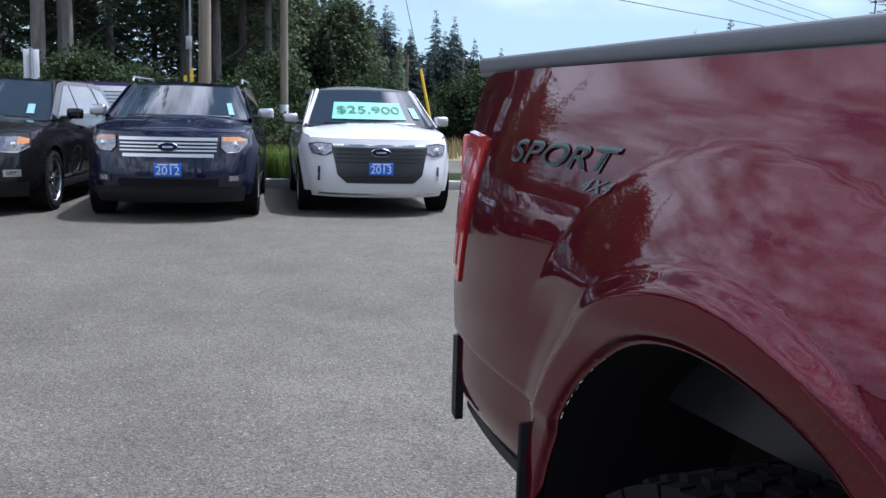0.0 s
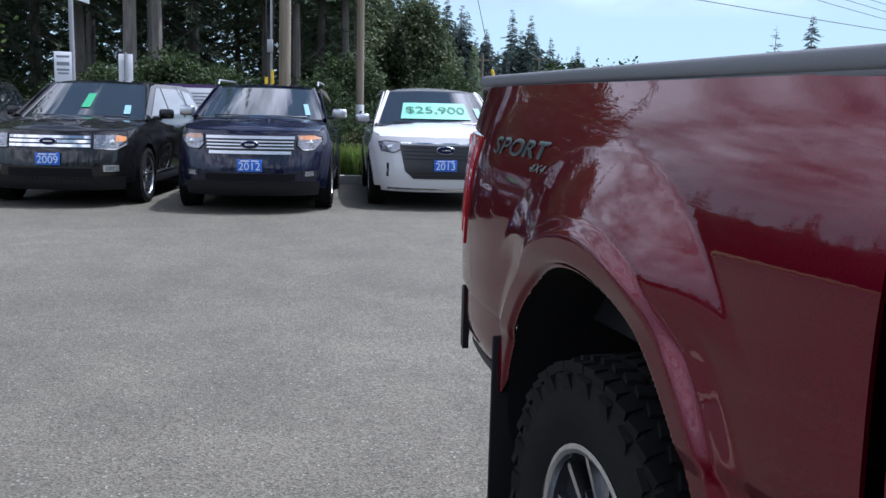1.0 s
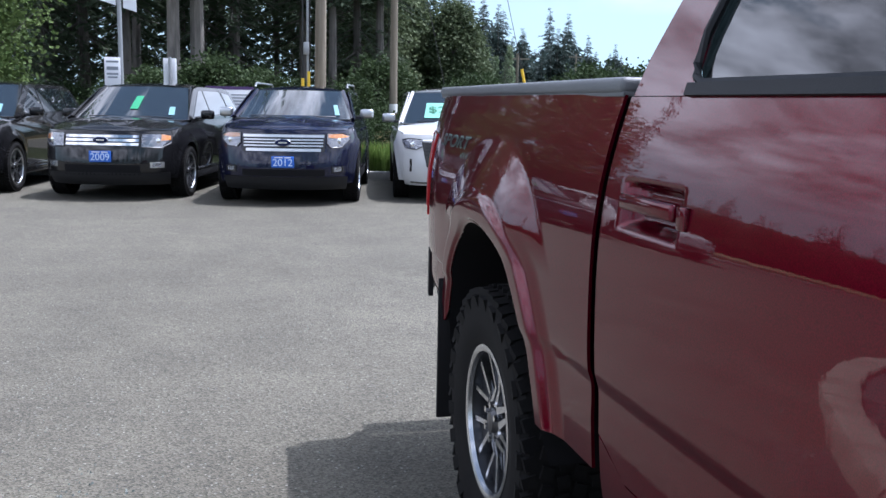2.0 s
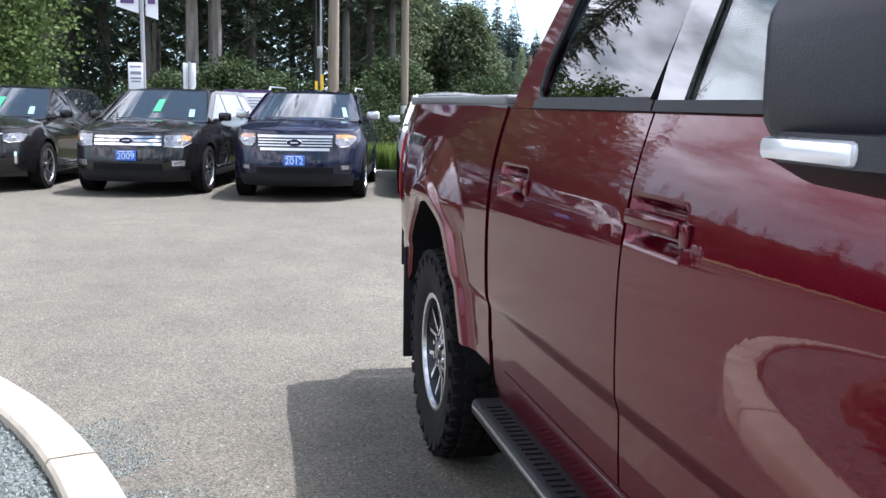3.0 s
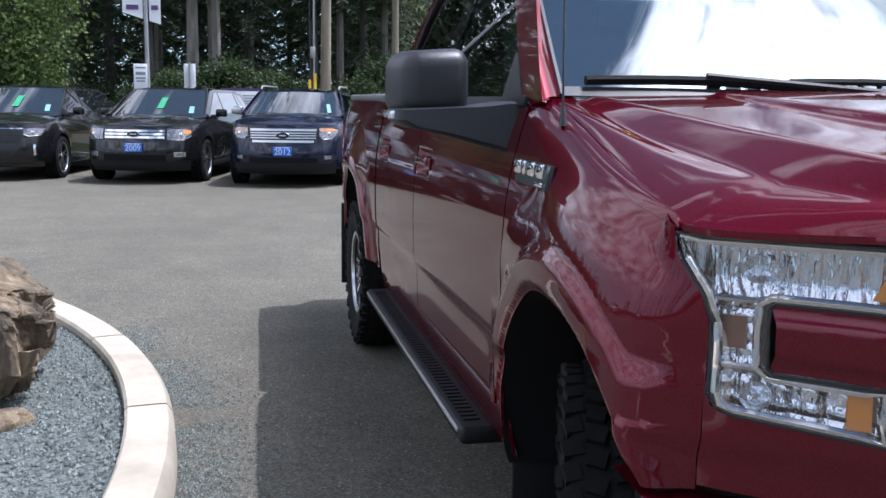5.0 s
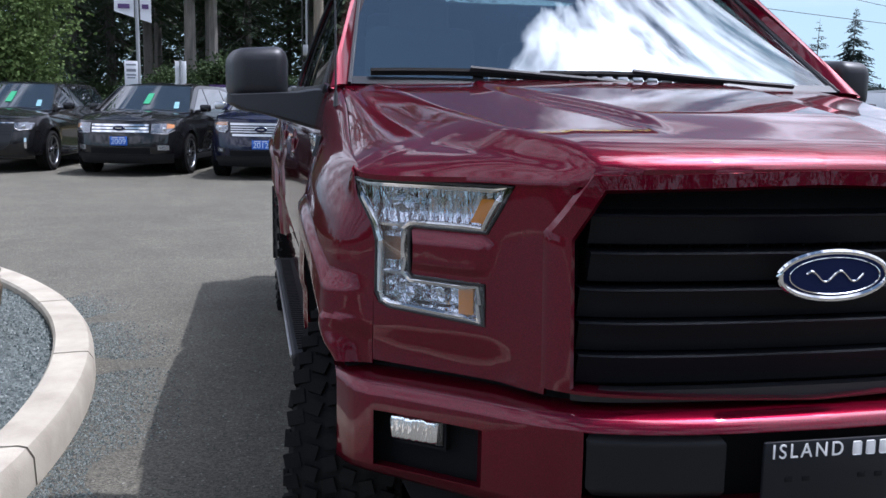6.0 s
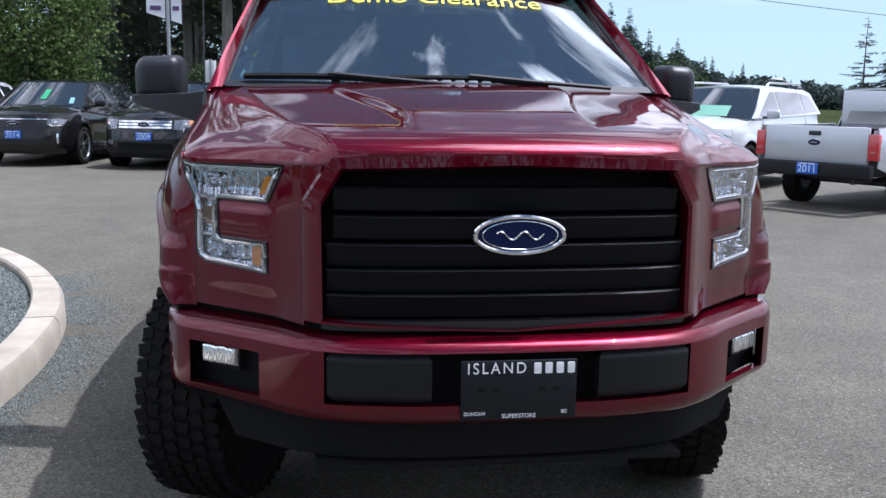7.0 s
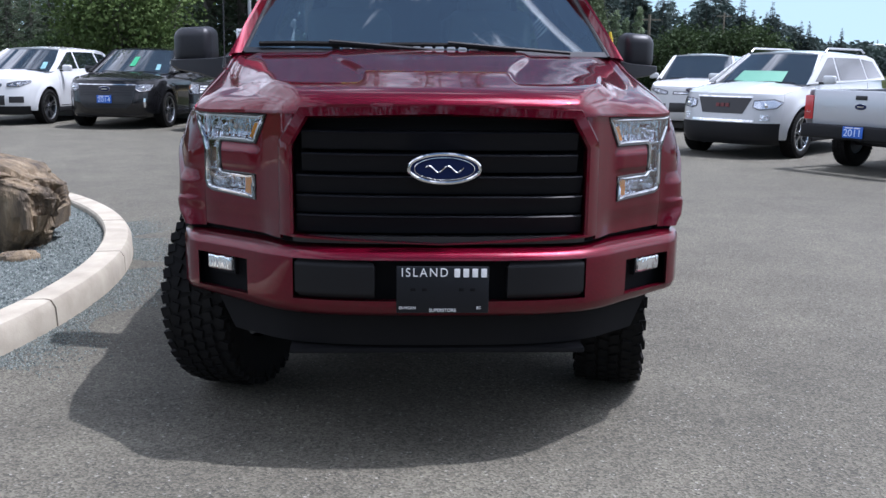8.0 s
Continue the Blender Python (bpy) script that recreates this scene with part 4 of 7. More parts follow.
    bm.faces.new(rows_[-1])
    bmesh.ops.recalc_face_normals(bm, faces=bm.faces[:])
    part("mirror_arm", bm, MIRRORPLASTIC, mir, sharp=40)
    part("mirror_glass", boxes([((mx, 1.786, 1.508), (mw * 0.62, 0.006, 0.115))], 0.002), CHROME, mir)
    part("signal_lens", boxes([((s * (xo - 0.034), 1.675, 1.411), (0.074, 0.150, 0.024))], 0.008), mat("clear_signal_lens", (0.72, 0.73, 0.76), 0.12, 0.3, coat=1.0), mir, "clear turn signal strip")
    # running board
    bm = bmesh.new()
    box(bm, (s * 0.970, 2.715, 0.475), (0.16, 2.11, 0.055), None, 0.018, 3)
    rb = part("running_board", bm, PADPLASTIC, truck, "black running board with bright edge strip")
    part("edge_strip", boxes([((s * 1.051, 2.715, 0.487), (0.008, 2.04, 0.014))], 0.003), DULLCHROME, rb)
    bm = bmesh.new()
    for i in range(53):
        box(bm, (s * 1.00, 1.74 + i * 0.037, 0.504), (0.05, 0.02, 0.006))
    part("step_tread", bm, PADPLASTIC, rb)
    for by in (1.75, 2.6, 3.45):
        part("bracket", boxes([((s * 0.86, by, 0.47), (0.16, 0.05, 0.03))], 0.004), SATIN, rb)
    # mud flaps
    for y0, z0, z1, xo in ((5.16, 0.265, 0.79, 1.035), (1.462, 0.29, 0.62, 0.95)):
        part("mud_flap", boxes([((s * (xo - 0.13), y0, (z0 + z1) / 2), (0.26, 0.014, z1 - z0))], 0.006), FLAPRUBBER, truck, "black rubber mud flap")
    # wheel wells
    for c, r in ((RW, RA), (FW, FA)):
        bm = bmesh.new()
        pts = arc(c, r[0] + 0.001, r[1] + 0.001, 178, 2, 40)
        rows_ = [[bm.verts.new((s * (side_x(y, z) - 0.005 if k == 0 else 0.60), y, z)) for y, z in pts] for k in (0, 1)]
        for A, B in zip(rows_, rows_[1:2]):
            for i in range(len(pts) - 1):
                bm.faces.new([A[i], A[i + 1], B[i + 1], B[i]])
        part("wheel_liner", bm, CORE, truck)
    # tail lamp
    lamp = [(5.648, 0.965), (5.75, 0.965), (5.75, 1.312), (5.495, 1.30), (5.583, 1.12)]
    tl = part("tail_lamp", skin(lamp, lambda y, z, s=s: Vector((s * (side_x(y, z) + 0.006 - 0.02 * smoothstep(5.69, 5.75, y)), y, z)), spans((5.47, 5.75, 0.02)), spans((0.96, 1.31, 0.03)), 0.02, inn), REDLENS, truck, "red tail lamp with pale centre strip")
    part("lamp_strip", skin([(5.675, 1.0), (5.70, 1.0), (5.635, 1.27), (5.575, 1.27)], lambda y, z, s=s: Vector((s * (side_x(y, z) + 0.009), y, z)), spans((5.6, 5.75, 0.03)), spans((1, 1.3, 0.05)), 0.004, inn), mat("pink_lens", (0.55, 0.14, 0.14), 0.2, coat=1.0), tl)
    part("lamp_rear", boxes([((s * 0.875, 5.755, 1.135), (0.11, 0.03, 0.335))], 0.01), REDLENS, tl)
    # bed rail cap and inner wall
    bm = bmesh.new()
    box(bm, (s * 0.895, 4.765, 1.463), (0.115, 1.935, 0.036), None, 0.012, 3)
    box(bm, (s * 0.91, 4.765, 1.448), (0.075, 1.93, 0.02), None, 0.004, 2)
    for v in bm.verts:
        v.co.x -= s * 0.05 * max(0.0, (v.co.y - 5.25) / 0.5) ** 2
    part("bed_rail_cap", bm, RAILPLASTIC, truck, "grey textured plastic bed rail cap")
    part("bed_inner_wall", boxes([((s * 0.80, 4.76, 1.15), (0.03, 1.9, 0.58))]), SATIN, truck)
    # bumper ends at the rear
    def valance(y, z):
        return side_x(min(y, 5.25), 0.80) - 0.010 - 0.06 * max(0.0, (y - 5.30) / 0.5) ** 2 - 0.05 * max(0.0, (0.74 - z) / 0.12) ** 2
    end = part("rear_bumper_end", skin([(5.19, 0.640), (5.70, 0.665), (5.745, 0.70), (5.745, 0.828), (5.195, 0.812)], lambda y, z, s=s: Vector((s * valance(y, z), y, z)), spans((5.19, 5.76, 0.03)), spans((0.62, 0.83, 0.02)), 0.02, inn), RED, truck, "body-coloured rear bumper end")
    part("bumper_corner", skin([(5.70, 0.612), (5.79, 0.640), (5.835, 0.70), (5.84, 0.795), (5.70, 0.822)], lambda y, z, s=s: Vector((s * (valance(5.70, 0.76) + 0.008 - 1.6 * max(0.0, y - 5.72) ** 1.5), y, z)), spans((5.70, 5.9, 0.02)), spans((0.60, 0.82, 0.03)), 0.02, inn), PLASTIC, end, "black plastic bumper corner")
    part("lower_trim", skin([(5.20, 0.612), (5.72, 0.638), (5.71, 0.662), (5.20, 0.637)], lambda y, z, s=s: Vector((s * (valance(y, 0.66) - 0.004), y, z)), spans((5.19, 5.76, 0.05)), [], 0.04, inn), PLASTIC, end)

    # front corner: lamp bezel panel, headlamp
    fas = [(0.578, 0.800), (0.873, 0.800), (0.873, 0.966), (0.864, 0.944), (0.845, 0.933), (0.676, 0.920), (0.676, 1.018), (0.803, 1.020), (0.803, 1.128), (0.673, 1.128), (0.627, 1.244), (0.513, 1.268), (0.578, 1.150), (0.578, 1.0)]

    def nm(x, z, s=s, o=0.0):
        a = abs(x)
        y = nose(a) + o + 0.05 * (z - 0.95)
        y += 0.014 * smoothstep(0.90, 0.84, z) * smoothstep(0.60, 0.66, a)
        if 1.03 < z < 1.12 and a > 0.67:
            y -= 0.012 * smoothstep(0.67, 0.69, a) * smoothstep(0, 0.02, 0.045 - abs(z - 1.074))
        return Vector((s * a, y, z))
    part("lamp_surround", skin(fas, nm, spans((0.51, 0.96, 0.014)), sorted(set(spans((0.8, 1.25, 0.02)) + spans((1.02, 1.13, 0.01)))), 0.01, (0, 1, 0)), RED, truck)
    hl = [(0.632, 1.237), (0.906, 1.234), (0.899, 1.19), (0.876, 1.135), (0.867, 1.09), (0.868, 1.02), (0.868, 0.970), (0.860, 0.948), (0.842, 0.937), (0.679, 0.924), (0.679, 1.014), (0.800, 1.016), (0.807, 1.024), (0.807, 1.124), (0.800, 1.132), (0.675, 1.132)]
    yin = lambda x, z, o, s=s: Vector((s * abs(x), nose(abs(x)) + o + 0.05 * (z - 0.95), z))
    hu, hv = spans((0.63, 0.92, 0.02)), spans((0.92, 1.24, 0.02))
    def flutes(x, z):
        f = abs(math.sin(abs(x) * 150)) * 0.012 if z > 1.135 else abs(math.sin(abs(x) * 95)) * 0.012 + abs(math.sin(z * 110)) * 0.010
        return yin(x, z, 0.058 - f - 0.5 * max(0.0, 0.025 - abs(z - 1.135)) - 0.5 * max(0.0, 0.022 - abs(z - 1.018)))
    head = part("headlamp", skin(hl, flutes, spans((0.625, 0.92, 0.0035)), spans((0.92, 1.24, 0.008)), 0.006, (0, 1, 0)), REFLECTOR, truck, "clear C-shaped headlamp with chrome reflectors and amber ends")
    part("lens", skin(hl, lambda x, z: yin(x, z, -0.006), hu, hv, 0.003, (0, 1, 0)), LENS, head, "clear plastic lens").visible_shadow = False
    bm = bmesh.new()
    dense = []
    for p, q in zip(hl, hl[1:] + hl[:1]):
        k = max(1, int(math.hypot(p[0] - q[0], p[1] - q[1]) / 0.03))
        dense += [(p[0] + (q[0] - p[0]) * i / k, p[1] + (q[1] - p[1]) * i / k) for i in range(k)]
    tube(bm, [yin(x, z, -0.002) for x, z in dense], 0.004, 6, True)
    part("black_seal", bm, SATIN, head)
    bm = bmesh.new()
    ins = []
    for i, (x, z) in enumerate(dense):
        a, b = dense[i - 1], dense[(i + 1) % len(dense)]
        tx, tz = b[0] - a[0], b[1] - a[1]
        L = math.hypot(tx, tz) or 1
        ins.append((x + tz / L * 0.009, z - tx / L * 0.009))
    tube(bm, [yin(x, z, 0.004) for x, z in ins], 0.0078, 6, True)
    tube(bm, [yin(x, 1.132, 0.012) for x in (0.80, 0.83, 0.868)], 0.006, 6)
    tube(bm, [yin(x, 1.02, 0.012) for x in (0.80, 0.83, 0.868)], 0.006, 6)
    part("chrome_trim", bm, CHROME, head, "bright chrome trim line")
    for z0, z1, x0, x1 in ((1.15, 1.205, 0.652, 0.680), (0.94, 1.0, 0.694, 0.719)):
        part("side_marker", skin([(x0 + 0.02 * (z0 > 1.1), z0), (x1 + 0.02 * (z0 > 1.1), z0), (x1, z1), (x0, z1)], lambda x, z: yin(x, z, 0.018), [], [], 0.004, (0, 1, 0)), AMBER, head, "amber marker lens")
    part("turn_signal", skin([(0.818, 1.045), (0.848, 1.045), (0.848, 1.10), (0.818, 1.10)], lambda x, z: yin(x, z, 0.035), spans((0.81, 0.86, 0.01)), [], 0.004, (0, 1, 0)), mat("dim_amber", (0.26, 0.11, 0.06), 0.15, 0.5, coat=0.6), head)
    for bx, bz, r in ((0.80, 1.185, 0.024), (0.80, 0.975, 0.024)):
        bm = lathe([(r, -0.03), (r * 0.9, -0.005), (r * 0.5, 0.015), (0.0, 0.02)], 20)
        q = (Vector((s * 0.55, -0.83, 0))).to_track_quat("-X", "Z").to_matrix().to_4x4()
        bmesh.ops.transform(bm, matrix=Matrix.Translation(yin(bx, bz, 0.045)) @ q, verts=bm.verts[:])
        part("reflector_bowl", bm, CHROME, head)
    part("fender_corner", sheet(spans((0, 1, 0.06)), spans((0, 1, 0.02)), lambda u, v, s=s: Vector((s * corner_skin(u, v)[0], corner_skin(u, v)[1], corner_skin(u, v)[2])), 0.006, (-s * 0.7, 0.7, 0)), RED, truck)
    part("fender_lip", sheet(spans((0, 1, 0.1)), spans((0.56, 1.412, 0.02)), lambda u, y, s=s: Vector((s * fender_top(u, y)[0], y, fender_top(u, y)[2])), 0.006, (-s * 0.4, 0, -1)), RED, truck)
    # black sheet stands in for the shade in the gap above the bumper
    part("bumper_filler", sheet(spans((0.44, 0.90, 0.03)), spans((0.72, 0.86, 0.07)), lambda x, z, s=s: Vector((s * x, max(nose(x), bump_y(x)) + 0.05, z)), 0.006, (0, 1, 0)), CORE, truck)
    part("lamp_backing", skin([(0.62, 0.91), (0.93, 0.91), (0.90, 1.225), (0.62, 1.225)], lambda x, z: yin(x, z, 0.075), hu, [], 0.006, (0, 1, 0)), CORE, truck)
    wheel(truck, s * 0.878, 4.60, R=0.435, steer=0)
    wheel(truck, s * (0.845 if s < 0 else 0.838), FW[0], steer=-19 if s < 0 else -14)

# hood and cowl
def hood_map(u, v):
    x = u * (0.902 - 0.004 * v)
    y0, y1 = nose(abs(x)) + 0.004, 1.335 + 0.020 * (abs(x) / 0.9) ** 1.6
    y = y0 + (y1 - y0) * v ** 1.5
    return Vector((x, y, hood_z(x, y)))


hood = part("hood", sheet(spans((-1, 1, 0.008)), spans((0, 1, 0.0125)), hood_map, 0.012, (0, 0, -1)), RED, truck, "sculpted red hood with a raised centre")


def cowl_map(x, y):
    return Vector((x, y, hood_z(x * 0.99, 1.40) - 0.022 + 0.012 * smoothstep(1.42, 1.52, y) - 0.008))


part("cowl_panel", skin([(-0.88, 1.385), (-0.6, 1.375), (-0.3, 1.335), (0, 1.32), (0.3, 1.335), (0.6, 1.375), (0.88, 1.385), (0.86, 1.52), (0.5, 1.47), (0, 1.44), (-0.5, 1.47), (-0.86, 1.52)], cowl_map, spans((-0.9, 0.9, 0.06)), [1.4, 1.45, 1.5], 0.02, (0, 0, -1)), PLASTIC, truck)
for i in range(17):
    x = -0.44 + i * 0.055
    part("cowl_vent", boxes([((x, 1.385 + 0.12 * abs(x) ** 1.5, hood_z(x, 1.40) + 0.002), (0.040, 0.035, 0.020))], 0.006), DULLCHROME if abs(x) < 0.4 else PLASTIC, truck)


def wind(x, v):
    """Windshield: v from 0 at the cowl to 1 at the roof."""
    return Vector((x, 1.36 + (0.012 + 0.065 * v) * (x / 0.8) ** 2 + 0.70 * v, 1.463 + 0.515 * v - 0.03 * v * (x / 0.7) ** 2))


part("windshield", skin([(-0.872, 0), (0.872, 0), (0.742, 1), (-0.742, 1)], wind, spans((-0.9, 0.9, 0.1)), spans((0, 1, 0.1)), 0.005, (0, 1, -0.5)), WINDSHIELD, truck, "large windshield reflecting clouds").visible_shadow = False
part("windshield_border", skin([(-0.868, 0.0), (0.868, 0.0), (0.862, 0.05), (0.0, 0.040), (-0.862, 0.05)], lambda x, v: wind(x, v) + Vector((0, -0.003, 0.004)), spans((-0.9, 0.9, 0.1)), [0.02], 0.003, (0, 1, -0.5)), SATIN, truck, "black band along the foot of the glass")
for s in (-1, 1):
    bm = bmesh.new()
    tube(bm, [wind(s * (0.872 - 0.13 * v), v) + Vector((0, 0.0, 0.003)) for v in (0, 0.25, 0.5, 0.75, 1)], 0.008, 6)
    part("windshield_seal", bm, SATIN, truck)

    def pillar(u, v, s=s):
        a = wind(s * (0.874 - 0.13 * v), v)
        z = 1.452 + 0.522 * v
        b = Vector((s * (0.936 - (z - 1.45) * 0.31 - 0.03 * ((z - 1.45) / 0.5) ** 2), 1.335 + 0.705 * v, z))
        p_ = a.lerp(b, u)
        return p_ + Vector((s * 0.4, -0.5, 0.6)) * 0.010 * math.sin(math.pi * u)
    part("cowl_corner", sheet(spans((0.80, 0.94, 0.02)), spans((1.40, 1.50, 0.02)), lambda x, y, s=s: Vector((s * x, y, edge_z(1.40) - 0.010 + 0.30 * max(0.0, y - 1.40))), 0.006, (0, 0, -1)), RED, truck)
    part("pillar_face", sheet(spans((0, 1, 0.14)), spans((0, 1, 0.1)), pillar, 0.01, (-s * 0.4, 0.6, -0.4)), RED, truck)
part("roof", skin([(-0.76, 2.04), (0.76, 2.04), (0.74, 3.55), (-0.74, 3.55)], lambda x, y: Vector((x, y, 1.978 + 0.045 * (1 - (x / 0.76) ** 2) + 0.02 * math.sin(math.pi * (y - 2.04) / 1.51))), spans((-0.75, 0.75, 0.12)), spans((2.04, 3.55, 0.15)), 0.03, (0, 0, -1)), RED, truck)
part("rear_window", skin([(-0.80, 1.46), (0.80, 1.46), (0.68, 1.95), (-0.68, 1.95)], lambda x, z: Vector((x, 3.73 - 0.35 * (z - 1.46), z)), [0], [1.7], 0.006, (0, -1, 0)), PRIVACY, truck)
# wipers
for x0, x1, px in ((-0.80, -0.14, -0.04), (-0.23, 0.42, 0.56)):
    bm = bmesh.new()
    tube(bm, [wind(x0 + (x1 - x0) * k / 6, 0.052 + 0.020 * math.sin(math.pi * k / 6) - 0.005 * k) + Vector((0, -0.010, 0.018)) for k in range(7)], 0.013, 6)
    wp = part("wiper", bm, RUBBER, truck, "black wiper lying along the cowl")
    bm = bmesh.new()
    tube(bm, [wind((x0 + x1) / 2, 0.060) + Vector((0, -0.015, 0.030)), wind((x0 + x1) / 2 + 0.25, 0.03) + Vector((0, -0.015, 0.026)), wind(px + 0.12, 0.0) + Vector((0, -0.015, 0.02))], 0.009, 6)
    part("wiper_arm", bm, PLASTIC, wp)
# antenna stub and washer nozzles
part("aerial", cylinder((-0.930, 1.19, 1.40), (-0.930, 1.23, 2.05), 0.0032, 0.0018, 8), SATIN, truck)
part("aerial_base", cylinder((-0.930, 1.188, 1.395), (-0.930, 1.192, 1.440), 0.010, 0.005, 10), SATIN, truck)

# grille
outer = [(0.583, 0.815), (0.583, 1.15), (0.505, 1.278), (0.0, 1.292), (-0.505, 1.278), (-0.583, 1.15), (-0.583, 0.815), (0, 0.795)]
inner = [(0.522, 0.825), (0.525, 1.135), (0.468, 1.232), (0.0, 1.246), (-0.468, 1.232), (-0.525, 1.135), (-0.522, 0.825), (0, 0.800)]


def ring(outer, inner, mapper, steps=((0, 0.012), (0.12, 0.0), (0.75, 0.0), (0.92, 0.012), (1.0, 0.06)), per=12):
    bm = bmesh.new()
    n = len(outer)
    grid = []
    for k, off in steps:
        row = []
        for i in range(n):
            for j in range(per):
                f = j / per
                o = [outer[i][c] + (outer[(i + 1) % n][c] - outer[i][c]) * f for c in (0, 1)]
                q = [inner[i][c] + (inner[(i + 1) % n][c] - inner[i][c]) * f for c in (0, 1)]
                x, z = (o[c] + (q[c] - o[c]) * k for c in (0, 1))
                row.append(bm.verts.new(mapper(x, z, off)))
        grid.append(row)
    for A, B in zip(grid, grid[1:]):
        for i in range(len(A)):
            bm.faces.new([A[i], B[i], B[(i + 1) % len(A)], A[(i + 1) % len(A)]])
    bmesh.ops.recalc_face_normals(bm, faces=bm.faces[:])
    if sum(f.normal.y * f.calc_area() for f in bm.faces) > 0:
        bmesh.ops.reverse_faces(bm, faces=bm.faces[:])
    return bm


gmap = lambda x, z, off: Vector((x, nose(abs(x)) * 1.0 + off - 0.014 + 0.05 * (z - 0.95), z))
grille = part("grille", ring(outer, inner, gmap), RED, truck, "black slatted grille in a red surround")
part("grille_backing", skin([(-0.54, 0.80), (0.54, 0.80), (0.54, 1.14), (0.47, 1.25), (-0.47, 1.25), (-0.54, 1.14)], lambda x, z: Vector((x, nose(abs(x)) + 0.095 + 0.05 * (z - 0.95), z)), spans((-0.5, 0.5, 0.1)), [], 0.01, (0, 1, 0)), CORE, grille)
for z in (1.188, 1.109, 1.032, 0.961, 0.891):
    bm = bmesh.new()
    pr = [(0.006, -0.060), (-0.010, -0.005), (-0.014, 0.0), (-0.010, 0.004), (0.060, 0.007), (0.060, -0.060)]
    hw = 0.515 if z < 1.1 else 0.495
    rows_ = []
    for i in range(25):
        x = -hw + 2 * hw * i / 24
        rows_.append([bm.verts.new((x, nose(abs(x)) + 0.022 + a + 0.05 * (z - 0.95), z + b)) for a, b in pr])
    for A, B in zip(rows_, rows_[1:]):
        for j in range(6):
            bm.faces.new([A[j], A[(j + 1) % 6], B[(j + 1) % 6], B[j]])
    bm.faces.new(rows_[0])
    bm.faces.new(rows_[-1][::-1])
    bmesh.ops.recalc_face_normals(bm, faces=bm.faces[:])
    part("grille_slat", bm, SLATBLACK, grille)
bm = bmesh.new()
for i in range(23):
    x = -0.484 + i * 0.044
    for z in (1.145, 1.07, 0.997, 0.925, 0.85):
        box(bm, (x, nose(abs(x)) + 0.078, z), (0.005, 0.012, 0.06))
tagged(part("grille_mesh", bm, CORE, grille), kind="stuff")
part("lower_grille_edge", skin([(-0.53, 0.795), (0.53, 0.795), (0.53, 0.822), (-0.53, 0.822)], lambda x, z: Vector((x, nose(abs(x)) + 0.0, z)), spans((-0.5, 0.5, 0.05)), [], 0.03, (0, 1, 0)), SATIN, grille)
# oval badge: chrome ring, blue field and a plain wavy stroke
bm = bmesh.new()
tube(bm, [(0.008 + 0.124 * math.cos(a * math.pi / 24), 0.052, 1.070 + 0.050 * math.sin(a * math.pi / 24)) for a in range(48)], 0.0075, 8, True)
badge = part("oval_badge", bm, CHROME, grille, "chrome-rimmed blue oval badge")
bm = bmesh.new()
bmesh.ops.create_cone(bm, cap_ends=True, segments=48, radius1=1, radius2=1, depth=0.02, matrix=Matrix.Translation((0.008, 0.058, 1.070)) @ Matrix.Diagonal((0.122, 1, 0.049, 1)) @ Matrix.Rotation(math.pi / 2, 4, "X"))
part("badge_field", bm, OVALBLUE, badge)
bm = bmesh.new()
tube(bm, [(0.008 + 0.105 * math.cos(a * math.pi / 24), 0.046, 1.070 + 0.039 * math.sin(a * math.pi / 24)) for a in range(48)], 0.0016, 5, True)
tube(bm, [(-0.058 + 0.00145 * i, 0.0465, 1.069 + 0.011 * math.sin(i * 0.137 + 0.5)) for i in range(92)], 0.0024, 6)
part("badge_mark", bm, CHROME, badge)

# front bumper
bprof = [(0.535, 0.075), (0.548, 0.025), (0.575, 0.006), (0.61, 0.0), (0.735, 0.0), (0.762, 0.006), (0.778, 0.024), (0.785, 0.055), (0.786, 0.16)]
bz = curve1([(i / 8, p[0]) for i, p in enumerate(bprof)])
bo = curve1([(i / 8, p[1]) for i, p in enumerate(bprof)])


def bumper_skin(holes, o=0.0):
    us = sorted(set(spans((-0.955, 0.955, 0.03)) + [h[0] for h in holes] + [h[1] for h in holes] + [-0.955, -0.94, -0.92, 0.92, 0.94, 0.955]))
    vs_ = sorted(set(spans((0, 1, 0.0625)) + [h[2] for h in holes] + [h[3] for h in holes]))
    bm = bmesh.new()
    V = {}

    def vert(u, v):
        if (u, v) not in V:
            V[(u, v)] = bm.verts.new((u, bump_y(abs(u)) + bo(v) + o, bz(v) - 0.012 * abs(u) ** 3 + 0.02 * (abs(u) ** 4) * (v < 0.3)))
        return V[(u, v)]
    for u0, u1 in zip(us, us[1:]):
        for v0, v1 in zip(vs_, vs_[1:]):
            cu, cv = (u0 + u1) / 2, (v0 + v1) / 2
            if any(h[0] < cu < h[1] and h[2] < cv < h[3] for h in holes):
                continue
            bm.faces.new([vert(u0, v0), vert(u1, v0), vert(u1, v1), vert(u0, v1)])
    bmesh.ops.recalc_face_normals(bm, faces=bm.faces[:])
    if sum(f.normal.y * f.calc_area() for f in bm.faces) > 0:
        bmesh.ops.reverse_faces(bm, faces=bm.faces[:])
    rim_e = [e for e in bm.edges if e.is_boundary]
    r = bmesh.ops.extrude_edge_only(bm, edges=rim_e)
    for v in [g for g in r["geom"] if isinstance(g, bmesh.types.BMVert)]:
        if abs(v.co.x) > 0.95:
            v.co.x *= 0.965
            v.co.y += 0.012
        else:
            v.co.y += 0.035
    bmesh.ops.recalc_face_normals(bm, faces=bm.faces[:])
    return bm


